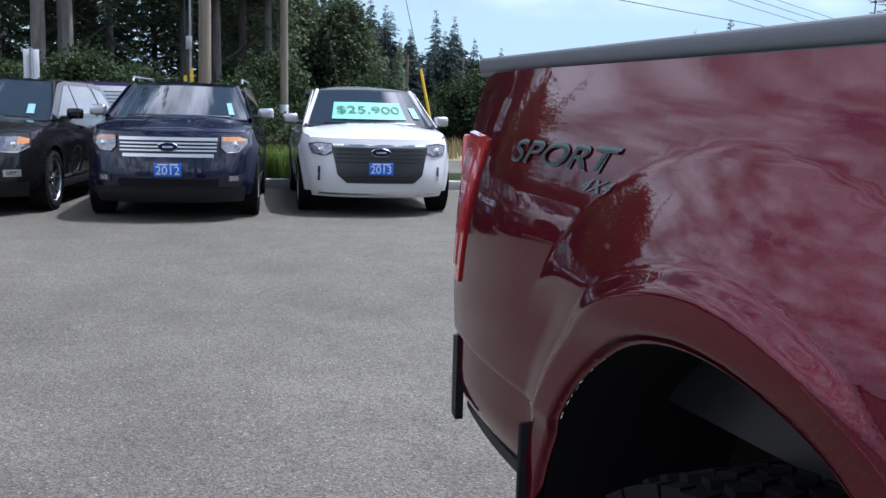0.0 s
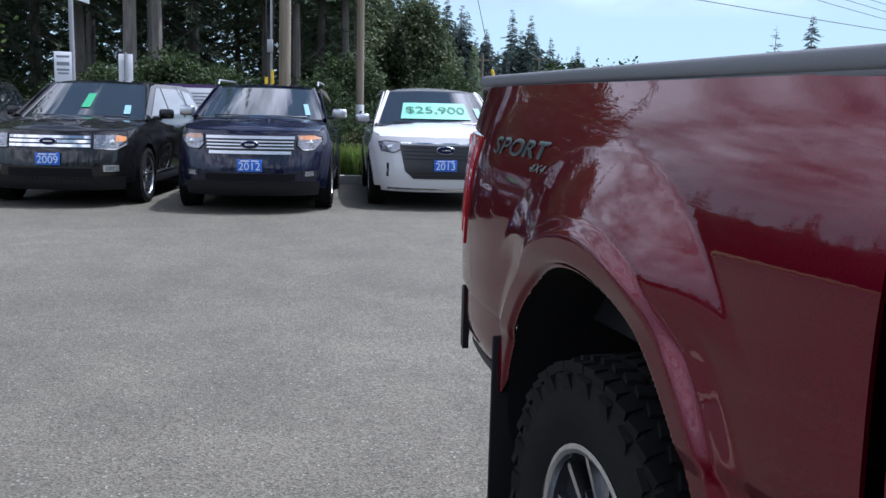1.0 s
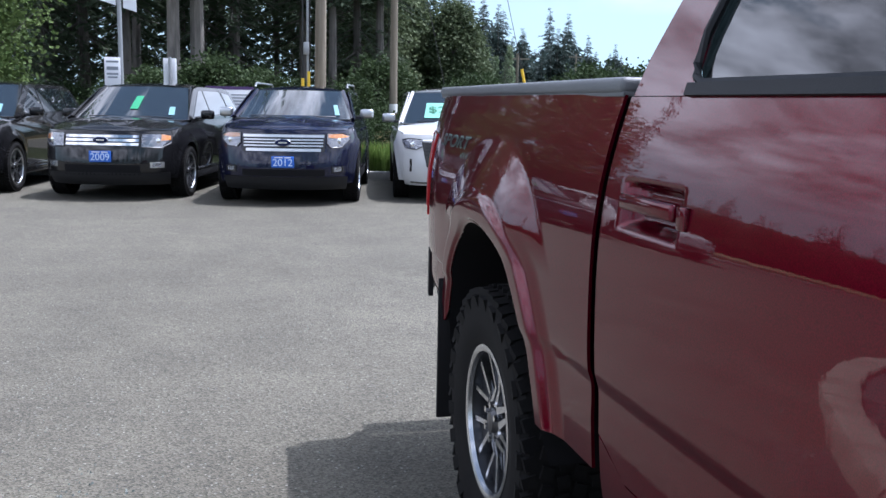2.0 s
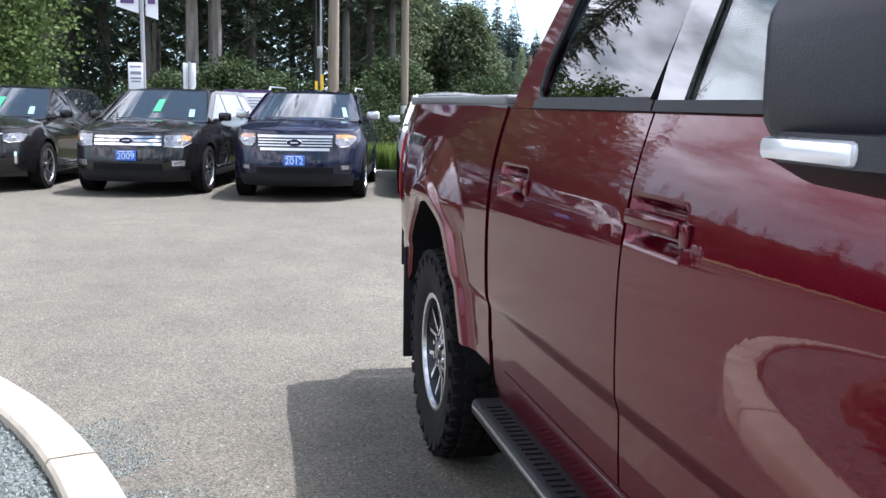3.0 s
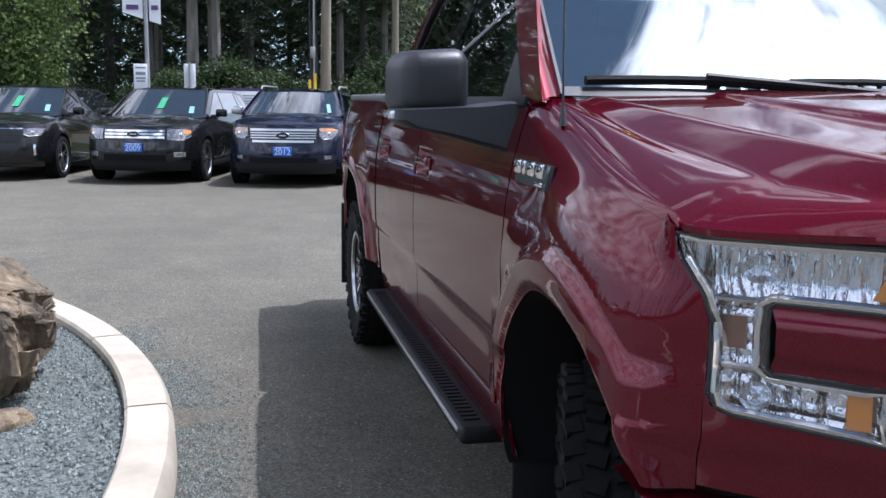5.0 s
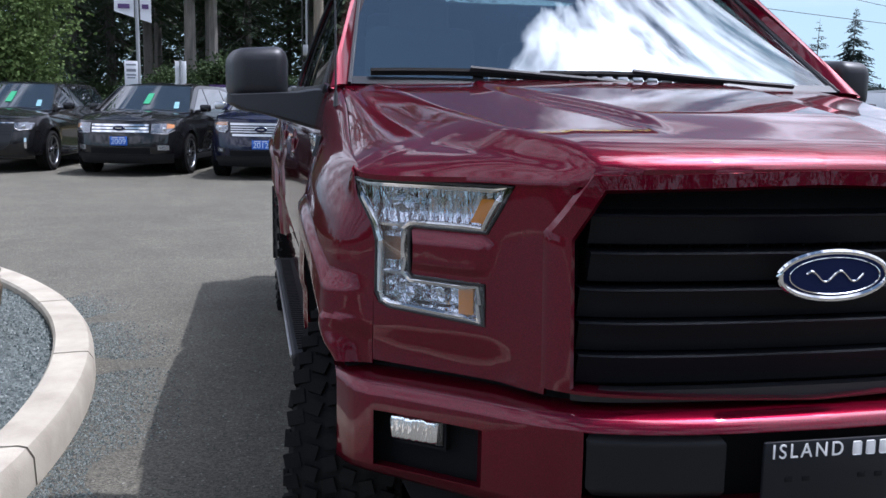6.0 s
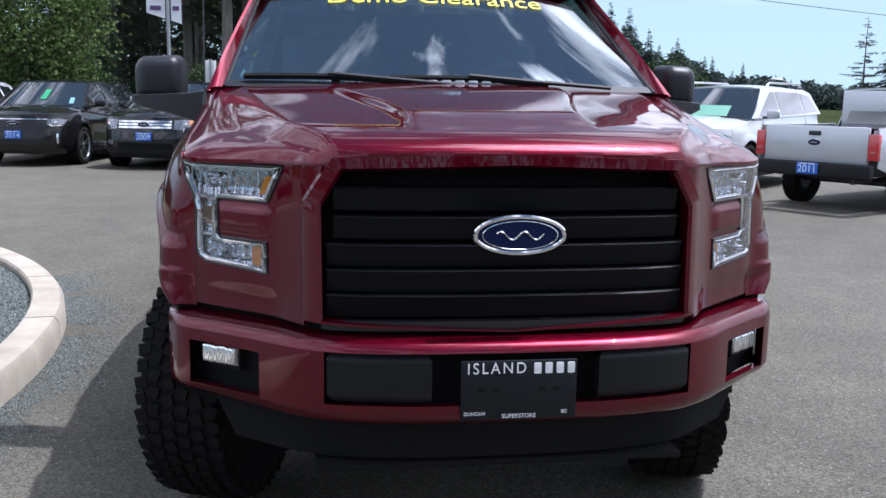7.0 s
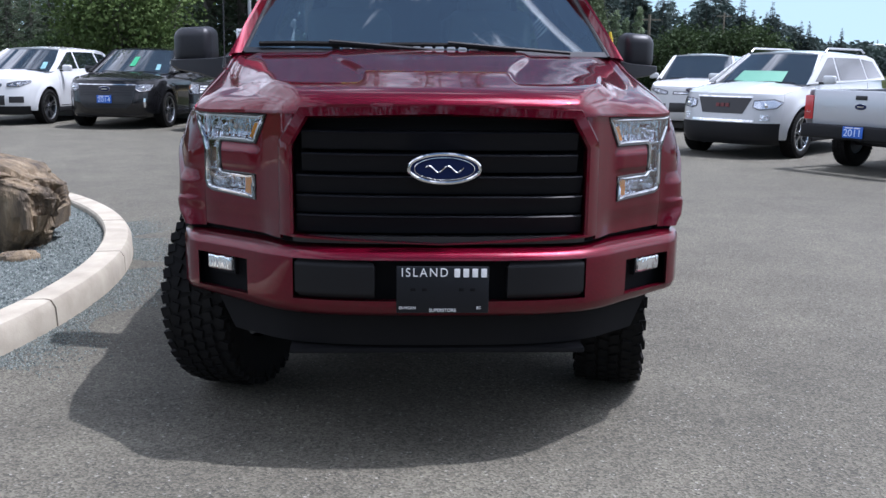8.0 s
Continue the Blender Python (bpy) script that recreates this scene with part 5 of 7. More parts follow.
def v_of(z):
    return min((i / 400 for i in range(401)), key=lambda v: abs(bz(v) - z))


va, vb = round(v_of(0.606), 4), round(v_of(0.752), 4)
fa, fb = round(v_of(0.588), 4), round(v_of(0.720), 4)
bumper = part("front_bumper", bumper_skin([(-0.525, 0.525, va, vb), (-0.885, -0.70, fa, fb), (0.70, 0.885, fa, fb)]), RED, truck, "body-coloured front bumper")
part("bumper_core", skin([(-0.95, 0.56), (0.95, 0.56), (0.95, 0.77), (-0.95, 0.77)], lambda x, z: Vector((x, bump_y(abs(x)) + 0.085, z)), spans((-0.95, 0.95, 0.05)), [], 0.02, (0, 1, 0)), CORE, bumper)
for s in (-1, 1):
    pad = skin([(0.235, 0.612), (0.500, 0.612), (0.518, 0.632), (0.518, 0.735), (0.505, 0.748), (0.245, 0.744), (0.235, 0.730)] if s > 0 else [(-0.518, 0.632), (-0.500, 0.612), (-0.235, 0.612), (-0.235, 0.730), (-0.245, 0.744), (-0.505, 0.748), (-0.518, 0.735)],
               lambda x, z: Vector((x, bump_y(abs(x)) + 0.002 + 0.016 * smoothstep(0.728, 0.748, z) + 0.012 * smoothstep(0.628, 0.612, z), z)), spans((-0.53, 0.53, 0.03)), spans((0.6, 0.75, 0.006)), 0.04, (0, 1, 0))
    part("bumper_pad", pad, PADPLASTIC, bumper, "black rubber bumper pad")
    cen = Vector((s * 0.808, bump_y(0.808) + 0.032, 0.674))
    q = Vector((s * 0.62, -0.78, 0)).to_track_quat("-Y", "Z").to_matrix().to_4x4()
    fogm = Matrix.Translation(cen) @ q
    bm = bmesh.new()
    box(bm, (0, 0.02, 0), (0.115, 0.05, 0.062), fogm, 0.012, 3)
    fog = part("fog_lamp", bm, REFLECTOR, bumper, "rectangular clear fog lamp")
    bm = bmesh.new()
    box(bm, (0, -0.008, 0), (0.11, 0.006, 0.058), fogm, 0.002, 1)
    part("fog_lens", bm, LENS, fog).visible_shadow = False
    bm = bmesh.new()
    for dx in (-0.062, 0.062):
        box(bm, (dx, 0.0, 0), (0.006, 0.02, 0.07), fogm)
    for dz in (-0.035, 0.035):
        box(bm, (0, 0.0, dz), (0.13, 0.02, 0.006), fogm)
    part("fog_bezel", bm, CORE, fog)
# number plate panel with dealer wording; the brand word stays plain bars
plate = part("dealer_plate", boxes([((0.004, -0.004, 0.650), (0.325, 0.010, 0.168))], 0.004), PLATEBLACK, truck, "black dealer plate with white wording")
face = lambda x, z: Matrix.Translation((x, -0.0105, z)) @ Matrix.Rotation(math.pi / 2, 4, "X")
word = lettering("plate_wording", "ISLAND", 0.044, TEXTWHITE, plate, face(-0.060, 0.712), spacing=1.3)
half = max(abs(v.co.x) for v in word.data.vertices)
for v in word.data.vertices:
    v.co.x *= 0.081 / half
for i in range(4):
    part("brand_bar", boxes([((0.054 + i * 0.0315, -0.0105, 0.712), (0.020, 0.002, 0.030))], 0.003), TEXTWHITE, plate)
lettering("plate_wording", "DUNCAN", 0.0135, TEXTWHITE, plate, face(-0.120, 0.586))
lettering("plate_wording", "SUPERSTORE", 0.0165, TEXTWHITE, plate, face(0.004, 0.577))
lettering("plate_wording", "BC", 0.0135, TEXTWHITE, plate, face(0.132, 0.586))
for x in (-0.10, -0.06, 0.07, 0.11):
    part("plate_slot", boxes([((x, -0.009, 0.652), (0.018, 0.004, 0.012))], 0.002), CORE, plate)
# lower air dam
part("air_dam", skin([(-0.77, 0.40), (0.77, 0.40), (0.83, 0.545), (-0.83, 0.545)], lambda x, z: Vector((x, bump_y(abs(x)) * 0.92 + 0.115 + 0.25 * (0.54 - z), z)), spans((-0.93, 0.93, 0.06)), spans((0.34, 0.55, 0.04)), 0.012, (0, 1, 0)), CORE, truck)
part("skid_plate", boxes([((0, 0.40, 0.38), (1.1, 0.5, 0.02))], 0.004), CORE, truck)

# hidden body core, cabin, frame, axles, bed
bm = bmesh.new()
box(bm, (0, 2.6, 1.02), (1.86, 2.28, 0.84))
box(bm, (0, 4.77, 1.24), (1.56, 1.92, 0.40))
box(bm, (0, 0.95, 0.98), (1.16, 1.3, 0.50))
# added plate blocks sun through the cab-bed gap, keeping the shadow whole
box(bm, (0, 3.781, 1.0), (1.87, 0.030, 0.84))
part("inner_body", bm, CORE, truck)
part("bed_floor", boxes([((0, 4.77, 0.86), (1.5, 1.9, 0.04))]), SATIN, truck)
bm = bmesh.new()
for s in (-1, 1):
    box(bm, (s * 0.42, 3.0, 0.62), (0.09, 5.3, 0.16))
part("frame_rails", bm, CORE, truck)
for y in (4.60, FW[0]):
    bm = cylinder((-0.78, y, 0.44), (0.78, y, 0.44), 0.045)
    bmesh.ops.create_uvsphere(bm, u_segments=16, v_segments=10, radius=0.15, matrix=Matrix.Translation((0.12, y, 0.44)))
    part("axle", bm, STEEL, truck)
part("tailgate", boxes([((0, 5.745, 1.14), (1.62, 0.06, 0.60))], 0.02), RED, truck)
part("rear_bumper", boxes([((0, 5.85, 0.74), (1.72, 0.14, 0.17))], 0.03), RED, truck)
part("dashboard", boxes([((0, 1.75, 1.36), (1.5, 0.42, 0.22))], 0.05), SEAT, truck)
bm = bmesh.new()
tube(bm, [(0.40 + 0.19 * math.cos(a * math.pi / 12), 2.06 + 0.07 * math.sin(a * math.pi / 12), 1.42 + 0.175 * math.sin(a * math.pi / 12)) for a in range(24)], 0.016, 8, True)
part("steering_wheel", bm, SEAT, truck)
for x in (-0.42, 0.42):
    for y in (2.45, 3.3):
        bm = bmesh.new()
        box(bm, (x, y + 0.18, 1.43), (0.5, 0.14, 0.62), None, 0.06, 3)
        box(bm, (x, y + 0.22, 1.78), (0.27, 0.10, 0.19), None, 0.04, 3)
        part("seat", bm, SEAT, truck)
# lettering on the windshield, following the glass
words = [lettering("windshield_wording", w, 0.143, TEXTYELLOW, truck, Matrix.Identity(4), "yellow sale wording on the glass", 0.0) for w in ("Demo", "Clearance")]
wide = [max(v.co.x for v in ob.data.vertices) - min(v.co.x for v in ob.data.vertices) for ob in words]
gap = 0.055
for ob, cx in zip(words, (-(wide[1] + gap) / 2, (wide[0] + gap) / 2)):
    for v in ob.data.vertices:
        v.co = wind(0.03 + cx + v.co.x, 0.795 + v.co.y / 0.90) + Vector((0, -0.0028, 0.0042))
# fender badge: plain chrome blocks over a dark base
bad = part("fender_badge", skin([(1.07, 1.255), (1.345, 1.255), (1.36, 1.312), (1.08, 1.312)], lambda y, z: Vector((-side_x(y, z) - 0.008, y, z)), spans((1.05, 1.36, 0.03)), [1.28], 0.01, (1, 0, 0)), DARKRIM, truck, "chrome-blocked model badge")
for y0, y1 in ((1.352, 1.300), (1.285, 1.262), (1.245, 1.190), (1.172, 1.115)):
    part("badge_block", boxes([((-side_x((y0 + y1) / 2, 1.292) - 0.011, (y0 + y1) / 2, 1.294), (0.010, abs(y0 - y1), 0.034))], 0.003), CHROME, bad)
part("badge_block", boxes([((-side_x(1.13, 1.265) - 0.011, 1.13, 1.265), (0.006, 0.07, 0.010))], 0.002), CHROME, bad)
# bed side decal, following the curved panel
def side_lettering(text, yc, zc, w, h, material, lift, label=""):
    ob = lettering("bed_decal", text, 0.1, material, truck, Matrix.Identity(4), label, 0.0)
    co = [v.co.copy() for v in ob.data.vertices]
    u0, u1 = min(c.x for c in co), max(c.x for c in co)
    v0, v1 = min(c.y for c in co), max(c.y for c in co)
    for v in ob.data.vertices:
        f = (v.co.y - v0) / (v1 - v0)
        y = yc + w / 2 - w * (v.co.x - u0) / (u1 - u0) - 0.030 * (f - 0.5)
        z = zc + h * (f - 0.5)
        v.co = (-side_x(y, z) - lift, y, z)
    return ob


side_lettering("SPORT", 5.135, 1.286, 0.385, 0.045, DECALEDGE, 0.003, "grey decal lettering with a pale green outline")
side_lettering("SPORT", 5.137, 1.285, 0.376, 0.037, DECAL, 0.005)
side_lettering("4X4", 4.985, 1.243, 0.095, 0.022, DECALEDGE, 0.003)

# the nose flares out towards the wheel arches
for ob in list(truck.children):
    if ob.type == "MESH" and ob.matrix_basis == Matrix.Identity(4):
        for o in [ob] + list(ob.children):
            if o.matrix_basis == Matrix.Identity(4) and o.data.users == 1:
                for v in o.data.vertices:
                    a = abs(v.co.x)
                    if a > 0.55 and v.co.y < 2.0:
                        v.co.x += math.copysign(0.036 * smoothstep(0.62, 0.95, a) * (1 - smoothstep(0.62, 1.25, v.co.y)), v.co.x)


# ---- other vehicles ----
DARKLAMP = mat("smoked_lamp_reflector", (0.30, 0.31, 0.33), 0.16, 0.9)
bump(DARKLAMP, 45, 0.7, 0.01, kind="voronoi")
CARGLASS = mat("dark_car_glass", (0.012, 0.017, 0.020), 0.02, 0.0, coat=1.0, spec=0.8)
bsdf(CARGLASS).inputs["Coat IOR"].default_value = 1.7
GREYPLASTIC = mat("charcoal_bumper_plastic", (0.010, 0.0105, 0.012), 0.6, spec=0.25)


def year_plate(parent, x, y, z, text, top=True, flip=False):
    r = Matrix.Rotation(math.pi if flip else 0, 4, "Z")
    pl = part("year_plate", boxes([((x, y, z), (0.30, 0.012, 0.15))], 0.004), PLATEBLUE, parent, "blue plate with the model year")
    sg = 1 if flip else -1
    m = Matrix.Translation((x, y + sg * 0.008, z - 0.012)) @ r @ Matrix.Rotation(math.pi / 2, 4, "X")
    lettering("year", text, 0.135, TEXTBLUE, pl, m)
    for dx, w in ((-0.055, 0.11), (0.065, 0.09)):
        part("dealer_bar", boxes([((x + dx, y + sg * 0.008, z + 0.058), (w, 0.003, 0.013))]), TEXTWHITE, pl)
    return pl


def oval(parent, c, w, h, flip=False):
    bm = bmesh.new()
    tube(bm, [(c[0] + w / 2 * math.cos(a * math.pi / 12), c[1], c[2] + h / 2 * math.sin(a * math.pi / 12)) for a in range(24)], h * 0.07, 6, True)
    b = part("oval_badge", bm, CHROME, parent)
    bm = bmesh.new()
    bmesh.ops.create_cone(bm, cap_ends=True, segments=24, radius1=1, radius2=1, depth=0.014, matrix=Matrix.Translation(c) @ Matrix.Diagonal((w / 2, 1, h / 2, 1)) @ Matrix.Rotation(math.pi / 2, 4, "X"))
    part("badge_field", bm, OVALBLUE, b)
    sg = 1 if flip else -1
    part("badge_mark", boxes([((c[0], c[1] + sg * 0.010, c[2]), (w * 0.55, 0.005, h * 0.24))]), CHROME, b)


def suv(name, label, m, col, L=4.68, W=1.93, H=1.65, wb=2.82, fo=0.93, tr=0.37, zf=0.99, zc=1.13, zb=1.10, style="bars", year="", rails=False, wheel_bright=CHROME,
        card=None, cladding=None, group="vehicles on the lot", rim=0.262, spokes=5, twin=False, roof_col=None, mirror_col=None):
    car = thing(name, label, "car", group, m=m)
    hw = W / 2
    fy, ry = fo, fo + wb
    ar = tr + 0.055
    lower = cladding or col
    D, N = 0.80, 2.7
    pz = curve1([(0.2, 0.93), (0.32, 0.96), (0.5, 0.98), (0.68, 0.995), (0.8, 1.0), (0.90, 0.99), (1.0, 0.965), (1.10, 0.93), (1.25, 0.90)])
    yf = curve1([(0.2, 0.12), (0.28, 0.05), (0.40, 0.008), (0.52, 0.0), (0.62, 0.012), (0.80, 0.045), (zf - 0.04, 0.09), (zf + 0.02, 0.14), (zf + 0.1, 0.20)])
    rear = curve1([(0, 1), (L - 1.0, 1.0), (L - 0.6, 0.985), (L - 0.25, 0.95), (L - 0.05, 0.88)])

    def sx(y, z):
        k = max(0.0, min(1.0, (D - (y - yf(z))) / D))
        x = hw * pz(z) * (1 - k ** N) ** (1 / N) * (rear(y) if y > L - 1 else 1)
        for c in (fy, ry):
            q = math.hypot(y - c, z - tr) / ar
            x += 0.022 * (1 - smoothstep(1.08, 1.22, q)) if q < 1.3 else 0
        return x

    def front(x, z, o=0.0):
        w = hw * pz(z)
        r = min(0.995, abs(x) / w)
        return Vector((x, yf(z) + D * (1 - (1 - r ** N) ** (1 / N)) + o, z))

    cowl = 1.22
    ze = lambda y: zf - 0.075 + (zb - zf + 0.045) * smoothstep(-0.2, 1.35, y)
    zmid = lambda y: zf + (zc - zf) * (1 - (1 - min(1, max(0, (y - 0.12) / 1.05))) ** 1.8)
    wtop, rend = cowl + 0.86, L - 0.55
    gxz = lambda z: hw * 0.935 - (z - zb) * 0.38
    for s in (-1, 1):
        inn = (-s, 0, 0)
        sm = lambda y, z: Vector((s * sx(y, z), y, z))
        us, vs_ = sorted(set(spans((0, L, 0.09)) + spans((0.25, 1.0, 0.03)))), spans((0.2, 1.3, 0.04))
        fa_ = [p for p in arc((fy, tr), ar, ar, 172, 8, 18) if p[1] > 0.30]
        ra_ = [p for p in arc((ry, tr), ar, ar, 172, 8, 18) if p[1] > 0.30]
        d0, d1, d2 = fy + ar + 0.09, fy + ar + 1.12, ry - 0.08
        top = lambda y: ze(y) - 0.004 if y < cowl else zb + 0.02 + 0.03 * (y - cowl) / 3
        edge = lambda z: front(0.905 * hw * pz(z), z).y + 0.003
        fen = [(edge(0.30), 0.30), (fa_[0][0] - 0.004, 0.30)] + fa_ + [(d0 - 0.006, 0.30), (d0 - 0.006, top(d0)), (cowl - 0.1, top(cowl - 0.1)), (0.9, top(0.9)), (0.7, top(0.7)), (0.55, top(0.55)), (0.48, top(0.48))] \
            + [(edge(z), z) for z in (top(0.44), 0.85, 0.75, 0.65, 0.55, 0.45, 0.38)]
        part("front_fender", skin(fen, sm, us, vs_, 0.006, inn), col, car)
        dr = part("front_door", skin([(d0, 0.32), (d1 - 0.006, 0.32), (d1 - 0.006, top(d1)), (d0, top(d0))], sm, us, vs_, 0.006, inn), col, car)
        qd = [(d1, 0.32), (ra_[0][0] - 0.02, 0.32)] + [p for p in ra_ if p[0] < d2] + [(d2, top(d2)), (d1, top(d1))]
        dr2 = part("rear_door", skin(qd, sm, us, vs_, 0.006, inn), col, car)
        qt = [p for p in ra_ if p[0] > d2 + 0.01] + [(L - 0.12, 0.32), (L - 0.04, 0.7), (L - 0.10, top(L)), (d2 + 0.006, top(d2))]
        part("rear_quarter", skin(qt, sm, us, vs_, 0.006, inn), col, car)
        part("sill", boxes([((s * hw * 0.955, (fy + ry) / 2, 0.29), (0.05, wb - 2 * ar - 0.02, 0.10))], 0.015), lower if cladding else col, car)
        part("sill_trim", boxes([((s * (hw * 0.985 + 0.004), (fy + ry) / 2 + 0.05, 0.375), (0.012, wb - 2 * ar - 0.1, 0.018))], 0.004), CHROME if style in ("bars", "open") else GREYPLASTIC, car)
        for door, hy in ((dr, d1 - 0.16), (dr2, d2 - 0.12)):
            part("door_handle", boxes([((s * (sx(hy, 0.98) + 0.012), hy, 0.985), (0.03, 0.19, 0.03))], 0.01), col, door)
        gm = lambda y, z, o=0.0: Vector((s * (gxz(z) + o), y, z))
        gys, gzs = spans((0, L, 0.25)), spans((1.0, 1.8, 0.08))
        rz = H - 0.06
        part("greenhouse_side", skin([(cowl - 0.12, zb), (L - 0.16, zb + 0.06), (rend + 0.10, rz - 0.06), (rend - 0.25, rz), (wtop + 0.25, rz + 0.005), (wtop - 0.05, rz - 0.03)], gm, gys, gzs, 0.012, inn), col, car)
        wins = [[(cowl + 0.22, zb + 0.045), (d1 - 0.06, zb + 0.055), (d1 - 0.06, rz - 0.055), (wtop + 0.14, rz - 0.06)],
                [(d1 + 0.01, zb + 0.055), (d2 - 0.02, zb + 0.075), (d2 - 0.10, rz - 0.06), (d1 + 0.01, rz - 0.055)],
                [(d2 + 0.05, zb + 0.085), (L - 0.33, zb + 0.11), (rend - 0.02, rz - 0.11), (d2 - 0.02, rz - 0.07)]]
        for k, wn in enumerate(wins):
            part("side_window", skin(wn, lambda y, z: gm(y, z, 0.006), gys, gzs, 0.004, inn), CARGLASS, (dr, dr2, car)[k])
        bm = bmesh.new()
        box(bm, (s * (hw + 0.085), d0 + 0.17, zb + 0.075), (0.20, 0.11, 0.135), None, 0.035, 3)
        mi = part("door_mirror", bm, mirror_col or col, car)
        part("mirror_foot", boxes([((s * (hw * 0.96), d0 + 0.16, zb + 0.02), (0.10, 0.08, 0.04))], 0.01), SATIN, mi)
        wheel(car, s * (hw - 0.10), fy, tr, rim, 0.235, 0, spokes, False, wheel_bright, DARKRIM, twin)
        wheel(car, s * (hw - 0.10), ry, tr, rim, 0.235, 0, spokes, False, wheel_bright, DARKRIM, twin)
        for c in (fy, ry):
            bm = bmesh.new()
            pts = arc((c, tr), ar + 0.01, ar + 0.01, 180, 0, 14)
            A = [bm.verts.new((s * (hw - 0.02), y, z)) for y, z in pts]
            B = [bm.verts.new((s * (hw - 0.36), y, z)) for y, z in pts]
            for i in range(14):
                bm.faces.new([A[i], A[i + 1], B[i + 1], B[i]])
            bm.faces.new(B)
            part("wheel_liner", bm, CORE, car)
        if rails:
            bm = bmesh.new()
            xr = gxz(rz) - 0.03
            tube(bm, [(s * xr, wtop + 0.15, H - 0.03), (s * xr, wtop + 0.25, H + 0.03), (s * xr, rend - 0.4, H + 0.035), (s * xr, rend - 0.25, H - 0.02)], 0.017, 8)
            part("roof_rail", bm, DULLCHROME, car)
        # tail lamp and rear glass are closed by the hatch
    us = [0.905 * math.sin(radians(a)) / math.sin(radians(80)) for a in range(-80, 81, 4)]
    part("front_bumper", sheet(us, spans(((0.56 if style == "trucklike" else 0.40) if cladding else 0.24, zf - 0.03, 0.035)), lambda r, z: front(r * hw * pz(z), z), 0.03, (0, 1, 0)), col, car)
    if cladding:
        part("lower_bumper", sheet(us, spans((0.22, 0.555 if style == "trucklike" else 0.395, 0.035)), lambda r, z: front(r * hw * pz(z), z, -0.006), 0.03, (0, 1, 0)), lower, car)

    def hood_map2(u, v):
        x0 = u * 0.90 * hw * pz(ze(0.3))
        y0 = front(x0, zf - 0.03).y + 0.004
        y = y0 + (cowl - 0.10 + 0.12 * u * u - y0) * v
        xe = sx(y, ze(y)) if y > 0.42 else abs(x0 / u) if u else 0
        x = x0 * (1 - smoothstep(0, 0.35, v)) + u * xe * smoothstep(0, 0.35, v)
        crown = 1 - abs(u) ** 2.4
        z = ze(y) + (zmid(y) - ze(y)) * crown + 0.014 * (1 - smoothstep(0.36, 0.42, abs(u))) * smoothstep(0.05, 0.3, v)
        z = z * smoothstep(0, 0.12, v) + (min(z, zf - 0.026) * (1 - smoothstep(0, 0.12, v)))
        return Vector((x, y, z))
    hd = part("hood", sheet(spans((-1, 1, 0.04)), spans((0, 1, 0.04)), hood_map2, 0.012, (0, 0, -1)), col, car)
    ws = lambda u, v: Vector((u * (hw * 0.885 - 0.20 * v), cowl - 0.12 + 0.22 * u * u * (1 - 0.5 * v) + 0.88 * v, zc - 0.03 + (H - 0.055 - zc + 0.03) * v - 0.02 * v * u * u))
    part("cowl", boxes([((0, cowl + 0.02, zc - 0.045), (hw * 1.72, 0.32, 0.03))], 0.01), SATIN, car)
    part("windshield", sheet(spans((-1, 1, 0.06)), spans((0, 1, 0.08)), ws, 0.006, (0, 1, -0.6)), CARGLASS, car, "windshield reflecting trees and sky")
    for s in (-1, 1):
        bm = bmesh.new()
        tube(bm, [ws(s * 1.01, v) for v in (0, 0.35, 0.7, 1)], 0.03, 6)
        part("windshield_pillar", bm, col, car)
    part("roof", sheet(spans((-1, 1, 0.12)), spans((0, 1, 0.1)), lambda u, v: Vector((u * (hw * 0.885 - 0.17 - 0.02 * v), (wtop - 0.10 + 0.12 * u * u) * (1 - v) + rend * v, H - 0.052 + 0.06 * math.sin(math.pi * min(1, 0.12 + 0.80 * v)) * (1 - 0.85 * u * u) - 0.035 * abs(u) ** 5)), 0.03, (0, 0, -1)), roof_col or col, car)
    part("rear_hatch", sheet(spans((-1, 1, 0.2)), spans((0, 1, 0.1)), lambda u, v: Vector((u * hw * (0.86 - 0.22 * smoothstep(0.45, 1, v)), (L - 0.05 - 0.06 * u * u) - 0.55 * smoothstep(0.5, 1.05, v), 0.3 + (H - 0.36) * v)), 0.02, (0, -1, 0)), col, car)
    bm = bmesh.new()
    box(bm, (0, L / 2 + 0.25, 0.58), (W - 0.80, L - 0.9, 0.60))
    box(bm, (0, (fy + ry) / 2, 0.70), (W - 0.2, wb - 2 * ar - 0.1, 0.70))
    part("inner_body", bm, CORE, car)
    part("underbody", boxes([((0, L / 2, 0.30), (W - 0.5, L - 0.6, 0.12))]), CORE, car)
    # wipers
    for x0 in (-0.62, 0.02):
        bm = bmesh.new()
        tube(bm, [ws((x0 + k * 0.12) / (hw * 0.88), 0.05 + 0.01 * math.sin(k)) + Vector((0, -0.01, 0.012)) for k in range(6)], 0.008, 5)
        part("wiper", bm, SATIN, car)
    if card:
        for (u0, u1, v0, v1), cm in card:
            part("price_card", sheet([u0 + (u1 - u0) * i / 12 for i in range(13)], [v0 + (v1 - v0) * i / 6 for i in range(7)], lambda u, v: ws(u, v) + Vector((0, -0.006, 0.011)), 0.001, (0, 1, -0.6)), cm, car)
    # face of the car by style
    pp = lambda x, z, o=-0.006: front(x, z, o)

